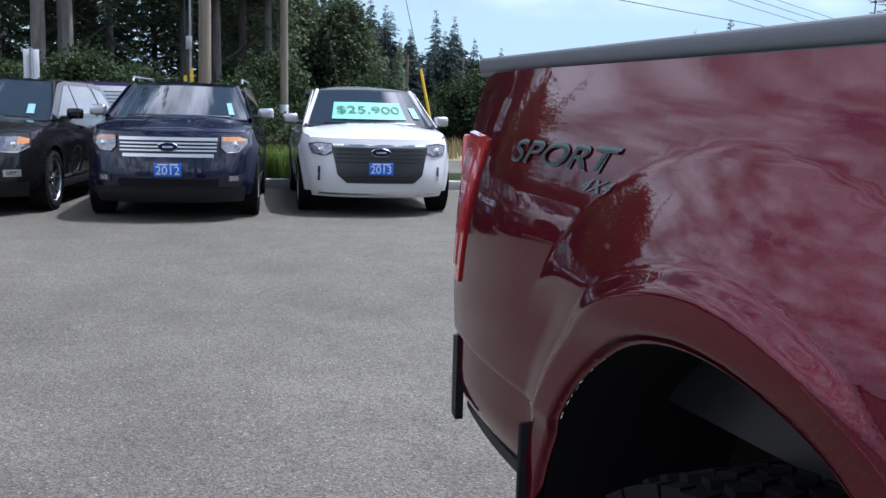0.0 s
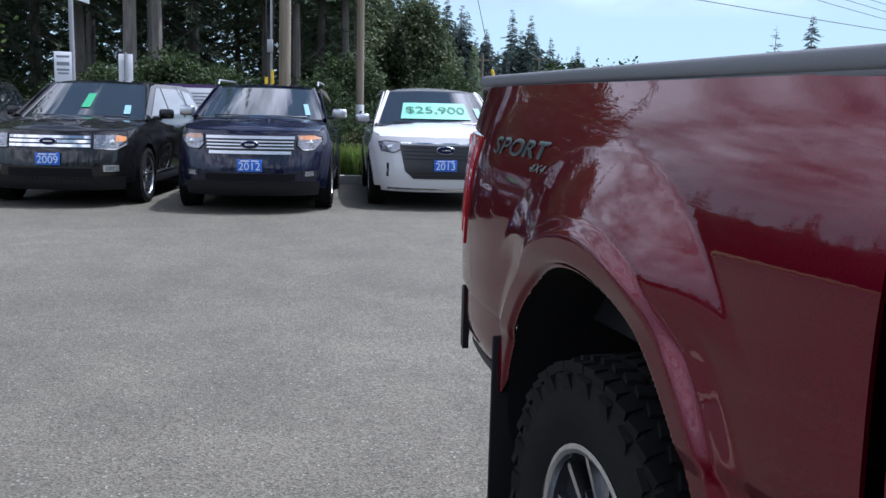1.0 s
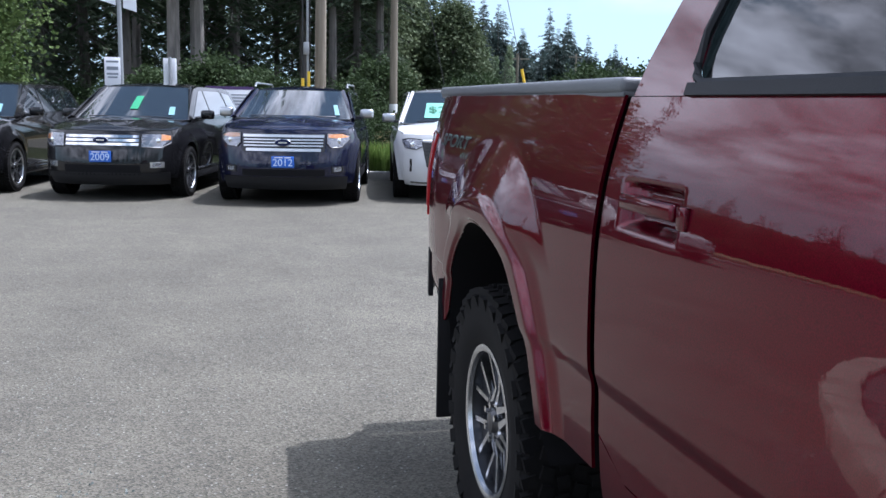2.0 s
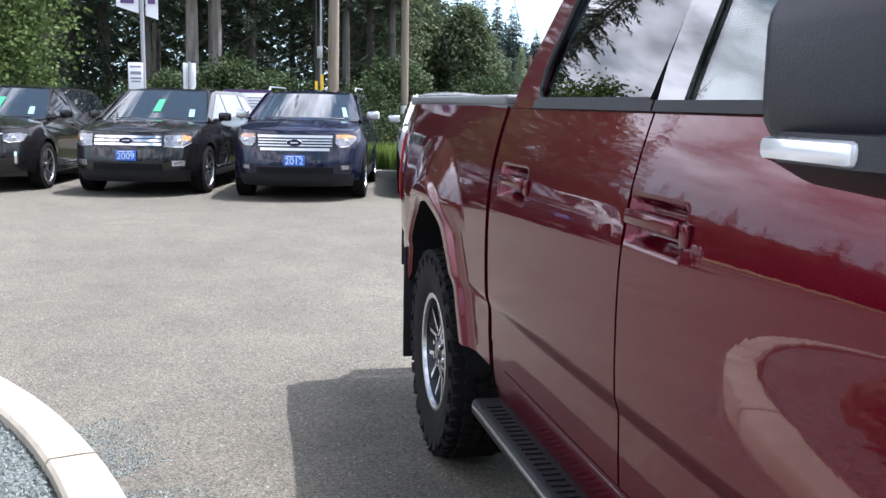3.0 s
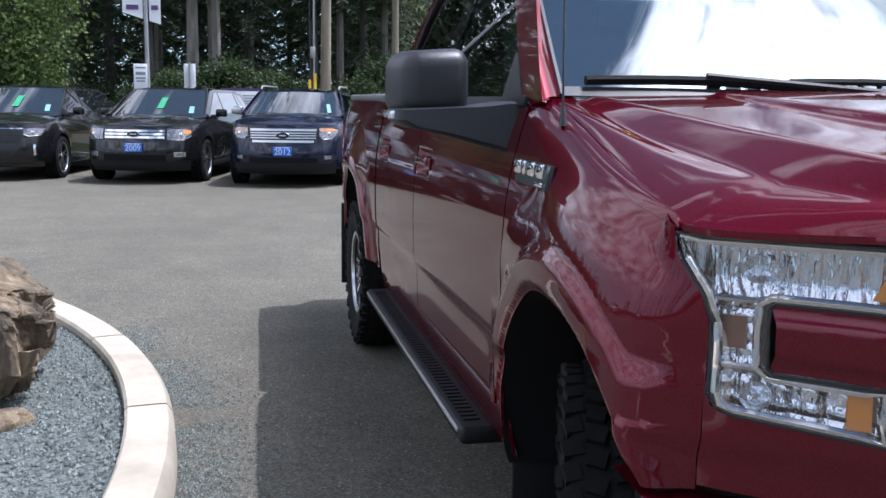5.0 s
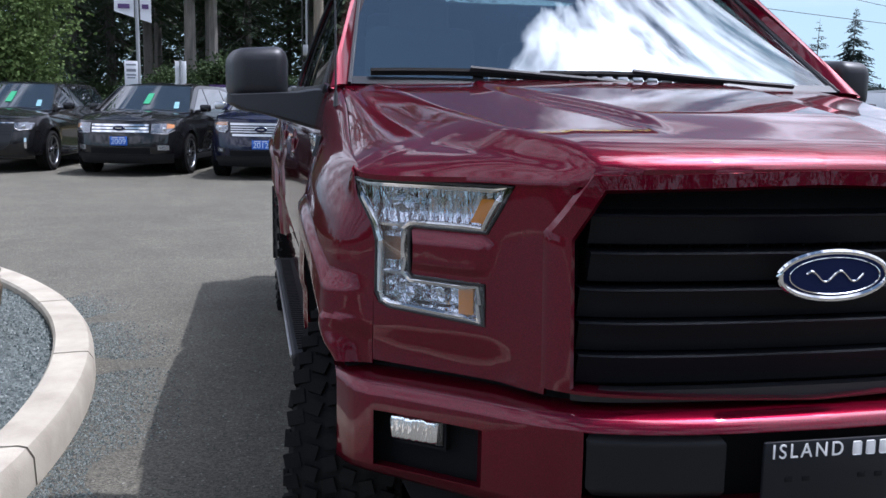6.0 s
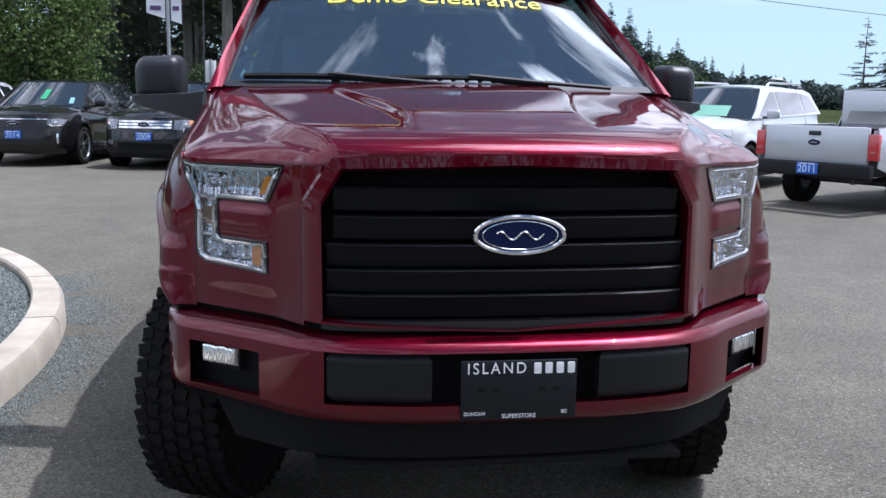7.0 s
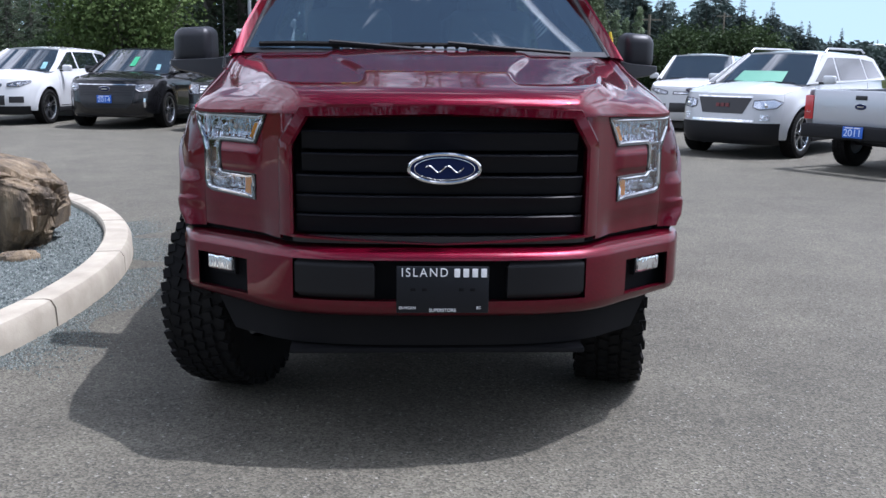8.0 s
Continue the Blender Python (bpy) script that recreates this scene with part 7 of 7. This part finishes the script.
def conifer(seed, h, r0, base, reach, whorls, per, mat_, droop=0.35, dense=1.0, spray=0.34, ragged=0.25):
    """Trunk and crown meshes of a conifer: boughs in whorls, each bough a fan of needle sprays."""
    rg = random.Random(seed)
    V, F, limbs = [], [], []
    for i in range(whorls):
        f = (i + rg.uniform(-0.4, 0.4)) / whorls
        z0 = h * (base + (1 - base) * max(0, f))
        R = reach * (1 - max(0, f)) ** 0.9 * rg.uniform(1 - ragged, 1 + ragged * 0.6) + 0.10
        if f < 0.15:
            R *= 0.55 + 3 * max(0, f)
        for k in range(per):
            if rg.random() > dense:
                continue
            a = 2 * math.pi * (k + rg.random() * 0.8) / per + i * 1.3
            L = R * rg.uniform(0.6, 1.15)
            z = z0 + rg.uniform(-0.9, 0.9) * h * (1 - base) / whorls
            d0 = Vector((math.cos(a), math.sin(a), 0))
            tip = Vector((0, 0, z)) + d0 * L + Vector((0, 0, -droop * L * rg.uniform(0.5, 1.3)))
            if L > 0.8:
                limbs.append(((0, 0, z), tuple(Vector((0, 0, z)).lerp(tip, 0.85)), 0.012 + 0.012 * L))
            n = max(3, int(L / 0.13))
            for q in range(n):
                u = 0.18 + 0.82 * q / n
                c = Vector((0, 0, z)).lerp(tip, u) + Vector((rg.uniform(-1, 1), rg.uniform(-1, 1), rg.uniform(-1, 1))) * 0.06
                for sd in (-1, 1):
                    ang = a + sd * rg.uniform(0.3, 1.15)
                    dd = Vector((math.cos(ang), math.sin(ang), -rg.uniform(0.05, 0.6))).normalized()
                    l = spray * (1.25 - 0.6 * u) * rg.uniform(0.7, 1.5) * (0.35 + 0.65 * min(1.0, 2.2 * (1 - max(0, f))))
                    leaf_quads(V, F, c, dd, Vector((rg.uniform(-0.4, 0.4), rg.uniform(-0.4, 0.4), 1)).normalized(), l, l * rg.uniform(0.10, 0.17), rg)
    return trunk_mesh(h, r0, seed, limbs[:160]), make_mesh("crown", V, F, mat_)


def broadleaf(seed, h, r0, base, rx, rz, clusters, per, mat_, size=0.16, column=False):
    rg = random.Random(seed)
    V, F, limbs = [], [], []
    for i in range(clusters):
        f = rg.random()
        a = rg.random() * 6.28
        z = base + (h - base) * f
        R = rx * (math.sin(math.pi * (0.12 + 0.85 * f)) ** 0.7) * rg.uniform(0.35, 1.08)
        c = Vector((R * math.cos(a), R * math.sin(a), z))
        if i % 5 == 0:
            limbs.append(((0, 0, max(base * 0.7, z - R * (2.5 if column else 0.9))), tuple(c), 0.03))
        for _ in range(per):
            o = Vector((rg.gauss(0, 1), rg.gauss(0, 1), rg.gauss(0, 1))) * rx * 0.13
            d = Vector((rg.uniform(-1, 1), rg.uniform(-1, 1), rg.uniform(-0.9, 0.4))).normalized()
            u = Vector((rg.uniform(-1, 1), rg.uniform(-1, 1), rg.uniform(0, 1))).normalized()
            l = size * rg.uniform(0.6, 1.4)
            leaf_quads(V, F, c + o, d, u, l, l * 0.36, rg)
    return trunk_mesh(h * 0.85, r0, seed, limbs), make_mesh("crown", V, F, mat_)


def plant(name, label, group, meshes, x, y, s, turn, z=0.0, cat="tree"):
    t = thing(name, label, cat, group, m=Matrix.LocRotScale((x, y, z), Euler((0, 0, turn)), (s, s, s)))
    for nm, me in zip(("trunk", "crown"), meshes):
        o = new(nm, me)
        o.parent = t
    return t


tall = [conifer(20 + k, 24, 0.19, (0.12, 0.18, 0.24, 0.09)[k], 3.2, 36, 6, NEEDLES, 0.5, 0.85, 0.42, 0.4) for k in range(4)]
young = [conifer(40 + k, 9, 0.09, 0.05, 2.2, 30, 7, NEEDLES, 0.4, 0.9, 0.28, 0.35) for k in range(3)]
spruce = [conifer(60 + k, 13, 0.20, 0.04, (3.6, 3.0, 4.2)[k], 30, 9, FARNEEDLES, 0.35, 0.95, 0.62, 0.55) for k in range(3)]
scrag = conifer(77, 11, 0.16, 0.25, 2.6, 15, 4, FARNEEDLES, -0.05, 0.75, 0.45, 0.5)
rg = random.Random(21)
# forest behind the road, from the near edge back
for row, (y0, cnt) in enumerate(((37, 30), (41, 30), (46, 28), (52, 26), (60, 24))):
    for i in range(cnt):
        x = -62 + (62 + 13) * (i + rg.uniform(0.1, 0.9)) / cnt + row * 1.5
        if row == 0 and -3.6 < x < -1.9:
            continue
        y = y0 + rg.uniform(-2, 2) + max(0, x) * 0.35
        if math.degrees(math.atan2(x + 1.8, y - 1.5)) > 9.2:
            continue
        out = math.degrees(math.atan2(x + 1.8, y - 1)) < -12.6
        k, turn, sc = rg.randrange(4), rg.random() * 6.28, rg.uniform(0.8, 1.15)
        if out:          # the wood drops to young growth past its tall part
            plant("young_fir", "young dark fir in the low part of the wood", "forest undergrowth firs", young[k % 3], x, y, sc * 0.60, turn)
        else:
            plant("fir_tree", "tall dark fir with bare lower trunk in the wood", "forest firs", tall[k], x, y, sc, turn)
plant("fir_tree", "tall fir standing above the young growth", "forest firs", tall[3], -23.5, 58, 0.85, 1.0)
for i in range(58):
    x = -60 + 76 * (i + rg.random()) / 58
    yy = rg.choice((39.5, 45, 52, 60))
    if yy < 42 and -14 < x < 3 and rg.random() < 0.5:
        yy = 45
    plant("young_fir", "young dark fir below the tall trees", "forest undergrowth firs", young[rg.randrange(3)], x, yy + rg.uniform(-1.5, 1.5) + max(0, x) * 0.4, rg.uniform(0.5, 1.15) * (0.7 if x < -14 else 0.4 if x > 7 else 1), rg.random() * 6.28)
V, F = [], []
for i in range(50000):
    c = Vector((rg.uniform(-75, 13), rg.uniform(64, 74), rg.random()))
    c.z *= 14 if c.x > -16 else 5.5
    l = rg.uniform(0.3, 0.65)
    leaf_quads(V, F, c, Vector((rg.uniform(-1, 1), rg.uniform(-1, 1), rg.uniform(-0.9, 0.4))).normalized(), Vector((rg.uniform(-1, 1), rg.uniform(-1, 1), 1)).normalized(), l, l * 0.3, rg)
tagged(new("deep_wood", make_mesh("deep_wood", V, F, NEEDLES)), "dark depth of the fir wood", "wood", kind="stuff")
# near trees with thick pale trunks
pale_trunk = trunk_mesh(24, 0.27, 5, (), PALEBARK)
for x, y, sc in ((-3.35, 35.6, 0.95), (-2.55, 36.0, 1.05)):
    plant("fir_tree", "tall fir with a thick pale bare trunk", "forest firs", (pale_trunk, tall[2][1]), x, y, sc, rg.random() * 6.28)
# wood on the side; more is added unseen behind
for i in range(46):
    yy = -75 + 112 * (i + rg.random()) / 46
    plant("fir_tree", "dark fir at the edge of the lot", "side firs", tall[rg.randrange(4)], -46 - rg.random() * 14, yy, rg.uniform(0.10, 0.19) if yy > 22 else rg.uniform(0.20, 0.44), rg.random() * 6.28)
# unseen wood added behind the view to darken the truck's front reflections
for i in range(44):
    xx = -48 + 112 * (i + rg.random()) / 44
    plant("fir_tree", "unseen dark fir added behind the view", "far firs", tall[rg.randrange(4)], xx, -38 - rg.random() * 12, rg.uniform(0.55, 0.95), rg.random() * 6.28)
V, F = [], []
for i in range(26000):
    c = Vector((rg.uniform(-60, 75), rg.uniform(-62, -54), 15 * rg.random()))
    l = rg.uniform(0.4, 0.8)
    leaf_quads(V, F, c, Vector((rg.uniform(-1, 1), rg.uniform(-1, 1), rg.uniform(-0.9, 0.4))).normalized(), Vector((rg.uniform(-1, 1), rg.uniform(-1, 1), 1)).normalized(), l, l * 0.3, rg)
tagged(new("wood_across_road", make_mesh("wood_across_road", V, F, NEEDLES)), "unseen added mass of dark leaves that darkens reflections", "wood", kind="stuff")
flat("verge_front", [(-60, -80), (80, -80), (80, -32), (-60, -32)], 0.005, FORESTFLOOR, "dark forest floor under the unseen added wood", "ground")
# receding tree line towards the far right
elev = curve1([(11, 0.130), (14, 0.108), (15.5, 0.095), (18, 0.074), (20.5, 0.082), (21.8, 0.060), (23.3, 0.054), (25.3, 0.035), (27, 0.030), (30, 0.022), (36, 0.020), (45, 0.022), (60, 0.035), (75, 0.05)])
far = curve1([(11, 52), (14, 70), (17, 95), (20, 125), (24, 160), (30, 170), (40, 160), (60, 130), (75, 110)])
for i in range(120):
    a = 11.5 + 64 * ((i + rg.random()) / 120) ** 1.15
    d = far(a) * rg.uniform(0.92, 1.15)
    h = max(3.0, (elev(a) * d + 1.4) * rg.uniform(0.72, 1.12))
    plant("spruce_tree", "distant dark spruce in the tree line", "far spruces", spruce[rg.randrange(3)], -1.8 + d * math.sin(radians(a)), 2 + d * math.cos(radians(a)), h / 13, rg.random() * 6.28)
for a, d, h in ((19.4, 138, 15.0), (20.5, 140, 14.4), (16.4, 100, 11.6), (23.3, 150, 10.8), (25.3, 155, 8.2), (27.0, 160, 7.4), (15.5, 90, 11.2)):
    plant("spruce_tree", "tall pointed spruce standing out of the tree line", "far spruces", spruce[1], -1.8 + d * math.sin(radians(a)), 2.8 + d * math.cos(radians(a)), h / 13, a)
plant("spruce_tree", "dense dark spruce standing alone", "far spruces", spruce[2], -1.8 + 100 * math.sin(radians(36.2)), 2.8 + 100 * math.cos(radians(36.2)), 10.9 / 13, 1.0)
plant("pine_tree", "ragged sparse pine beside a spruce", "", scrag, -1.8 + 100 * math.sin(radians(34.3)), 2.8 + 100 * math.cos(radians(34.3)), 9.9 / 11, 2.0)
plant("pine_tree", "ragged pine with spreading boughs", "", scrag, -1.8 + 62 * math.sin(radians(43.5)), 2.8 + 62 * math.cos(radians(43.5)), 0.92, 0.5)
# the closed mass of the far wood below the tree tops
V, F = [], []
for i in range(42000):
    a = 11.0 + 66 * rg.random()
    d = far(a) * rg.uniform(0.98, 1.2)
    z = (elev(a) * d + 1.2) * (0.80 + 0.28 * noise.noise(Vector((a * 1.1, 2, 0)))) * rg.random() ** 0.8
    c = Vector((-1.8 + d * math.sin(radians(a)), 2 + d * math.cos(radians(a)), z))
    l = d * 0.0058 * rg.uniform(0.7, 1.5)
    leaf_quads(V, F, c, Vector((rg.uniform(-1, 1), rg.uniform(-1, 1), rg.uniform(-0.9, 0.5))).normalized(), Vector((rg.uniform(-1, 1), rg.uniform(-1, 1), 1)).normalized(), l, l * 0.3, rg)
tagged(new("far_wood", make_mesh("far_wood", V, F, FARNEEDLES)), "dense dark green wood on the horizon", "wood", kind="stuff")
# pale poplars and the leafy tree
pop = broadleaf(91, 8, 0.12, 0.6, 0.75, 1, 150, 34, POPLAR, 0.15, True)
for a, d, s in ((15.0, 66, 0.60), (15.7, 67, 0.66), (16.3, 68, 0.60), (17.1, 68, 0.70), (14.2, 66, 0.5)):
    plant("poplar_tree", "slim pale green poplar in front of the wood", "poplars", pop, -1.8 + d * math.sin(radians(a)), 2.4 + d * math.cos(radians(a)), s, a)
mixed = [broadleaf(96 + k, 9.5, 0.14, 0.6, (2.6, 2.1)[k], 1, 260, 46, MIXEDLEAVES, 0.27) for k in range(2)]
for i in range(22):
    a, d = 7.6 + 7.4 * (i + rg.random()) / 22, rg.uniform(46, 62)
    plant("broadleaf_tree", "olive green broadleaf tree in front of the fir wood", "wood edge broadleaf trees", mixed[i % 2], -1.8 + d * math.sin(radians(a)), 2.4 + d * math.cos(radians(a)), rg.uniform(0.50, 0.80) * (1.15 if a < 11 else 0.85), rg.random() * 6.28)
leafy = broadleaf(93, 6.2, 0.10, 1.1, 1.75, 1, 420, 60, LEAVES, 0.11)
plant("broadleaf_tree", "leafy bright green young tree behind the parked cars", "", leafy, -7.15, 22.6, 1.0, 0.4)
shr = broadleaf(95, 1.5, 0.03, 0.1, 0.95, 1, 120, 60, SHRUB, 0.075)
for i in range(46):
    x = -34 + 50 * (i + rg.random()) / 46
    plant("shrub", "dark green shrub at the edge of the wood", "forest edge shrubs", shr, x, 33.4 + rg.uniform(-0.8, 2.0) + max(0, x) * 0.3, rg.uniform(0.8, 1.9), rg.random() * 6.28, cat="shrub")
for x, y, s in ((0.9, 21.4, 0.62), (1.9, 21.2, 0.6), (0.2, 22.0, 0.8), (2.9, 21.5, 0.65), (-0.6, 22.2, 0.75)):
    plant("shrub", "rounded green shrub in the planting strip", "planting strip shrubs", shr, x, y, s, x, 0.1, cat="shrub")


# ---- poles, wires, signs ----
pole1 = thing("utility_pole", "tall weathered wooden utility pole with cables and yellow guards", "utility pole")
part("pole", cylinder((1.03, 30, 0), (1.13, 30, 11), 0.175, 0.13, 16), POLEWOOD, pole1)
for dx, r in ((-0.36, 0.035), (-0.50, 0.022), (-0.30, 0.018)):
    part("conduit", cylinder((1.03 + dx, 29.9, 0), (1.05 + dx, 29.95, 11), r, r, 8), CABLE if r < 0.03 else GALV, pole1)
for dx, h in ((-0.50, 2.05), (-0.33, 2.25)):
    part("cable_guard", cylinder((1.03 + dx, 29.86, 0), (1.03 + dx, 29.88, h), 0.05, 0.045, 10), YELLOW, pole1)
part("cable_box", boxes([((0.63, 29.85, 2.9), (0.16, 0.14, 0.35))], 0.02), GALV, pole1)
pole2 = thing("utility_pole", "slim weathered wooden pole with a pale marker band", "utility pole")
part("pole", cylinder((4.0, 34.4, 0), (4.0, 34.4, 10.5), 0.14, 0.10, 14), POLEWOOD, pole2)
part("marker_band", cylinder((4.0, 34.4, 1.05), (4.0, 34.4, 1.35), 0.146, 0.145, 14), SIGNWHITE, pole2)
part("guy_wire", cylinder((6.2, 34.2, 0), (4.05, 34.4, 9.8), 0.010, 0.010, 5), CABLE, pole2)
guy = thing("guy_anchor", "slanted guy wire with a yellow plastic guard", "guy wire")
part("yellow_guard", cylinder((8.75, 33, 0), (8.15, 33.0, 2.6), 0.05, 0.05, 8), YELLOW, guy)
part("wire", cylinder((8.15, 33, 2.6), (6.2, 33.2, 10.5), 0.011, 0.011, 5), CABLE, guy)
for a, d, h in ((17.6, 72, 5.2), (21.0, 115, 7.5)):
    pl = thing("utility_pole", "distant wooden utility pole with a crossarm", "utility pole")
    x, y = -1.8 + d * math.sin(radians(a)), 2.5 + d * math.cos(radians(a))
    part("pole", cylinder((x, y, 0), (x, y, h), 0.14, 0.11, 8), POLEWOOD, pl)
    part("crossarm", boxes([((x, y, h - 0.4), (1.8, 0.12, 0.12))]), POLEWOOD, pl)
lamp = thing("street_lamp", "distant grey street lamp with a curved arm", "street lamp")
lx, ly = -0.3 + 150 * math.sin(radians(28.2)), -2.8 + 150 * math.cos(radians(28.2))
bm = bmesh.new()
tube(bm, [(lx, ly, 0), (lx, ly, 3.4), (lx - 0.4, ly, 4.1), (lx - 1.4, ly, 4.5), (lx - 2.6, ly, 4.55)], 0.09, 6)
part("post", bm, GALV, lamp)
part("lamp_head", boxes([((lx - 2.9, ly, 4.52), (0.9, 0.3, 0.14))], 0.03), GALV, lamp)
wires = thing("overhead_wires", "thin overhead wires crossing the sky", "wires")
for k, (z0, z1) in enumerate(((10.2, 9.6), (9.7, 9.2), (9.2, 8.7), (6.6, 6.6))):
    bm = bmesh.new()
    tube(bm, [(4 + 105 * f, 34.4 + 62 * f - 26 * (k == 3) * f, z0 + (z1 - z0) * f - 1.2 * math.sin(math.pi * f)) for f in [i / 16 for i in range(17)]], 0.018, 5)
    part("wire", bm, CABLE, wires)

ban = thing("banner_pole", "dark metal pole with two white banners and a small sign", "banner pole")
part("pole", cylinder((-3.62, 21.0, 0), (-3.62, 21.0, 7.0), 0.045, 0.04, 12), GALV, ban)
for dx, w in ((-0.27, 0.42), (0.19, 0.24)):
    bm = bmesh.new()
    box(bm, (-3.62 + dx, 21.0, 3.72), (w, 0.012, 1.25))
    for v in bm.verts:
        v.co.z -= 0.09 * (v.co.x + 3.62) / 0.3
        v.co.y += 0.05 * math.sin((v.co.z) * 3)
    b = part("banner", bm, SIGNWHITE, ban, "white cloth banner", smooth=False)
    for zz, hh in ((3.35, 0.10), (3.62, 0.14)):
        part("banner_print", boxes([((-3.62 + dx, 20.95, zz), (w * 0.6, 0.006, hh))]), SIGNPURPLE, b)
sg = thing("notice_sign", "small white printed sign on a post", "sign")
part("post", cylinder((-3.70, 20.3, 0), (-3.70, 20.3, 2.0), 0.022, 0.022, 8), GALV, sg)
part("panel", boxes([((-3.70, 20.27, 1.85), (0.28, 0.012, 0.56))], 0.003), SIGNWHITE, sg)
part("print_bar", boxes([((-3.70, 20.262, 1.93), (0.20, 0.004, 0.06)), ((-3.70, 20.262, 1.83), (0.20, 0.004, 0.035)), ((-3.70, 20.262, 1.77), (0.17, 0.004, 0.03)), ((-3.70, 20.262, 2.05), (0.21, 0.004, 0.035))]), SIGNGREY, sg)
sg = thing("road_sign", "white sign panel on a dark post seen from behind", "sign")
part("post", cylinder((-2.80, 22.45, 0), (-2.80, 22.45, 2.25), 0.03, 0.03, 8), GALV, sg)
part("panel", boxes([((-2.88, 22.5, 1.85), (0.11, 0.01, 0.75)), ((-2.72, 22.5, 1.85), (0.10, 0.01, 0.75))], 0.003), SIGNWHITE, sg)
part("panel_gap", boxes([((-2.80, 22.49, 1.85), (0.05, 0.012, 0.75))], 0.002), SATIN, sg)
bd = thing("notice_board", "white notice board with a purple header on two posts", "sign")
bx, by = -1.62, 21.0
part("board", boxes([((bx, by, 1.33), (0.92, 0.03, 0.66))], 0.004), SIGNWHITE, bd)
part("header", boxes([((bx, by - 0.018, 1.63), (0.92, 0.008, 0.06))]), SIGNPURPLE, bd)
part("print_bar", boxes([((bx + 0.20, by - 0.018, 1.50 - i * 0.06), (0.36 - 0.04 * (i % 3), 0.005, 0.022)) for i in range(6)]), SIGNGREY, bd)
part("red_mark", boxes([((bx - 0.18, by - 0.018, 1.42), (0.10, 0.005, 0.05))]), SIGNRED, bd)
for dx in (-0.42, 0.42):
    part("post", cylinder((bx + dx, by + 0.03, 0), (bx + dx, by + 0.03, 1.62), 0.03, 0.03, 8), GALV, bd)
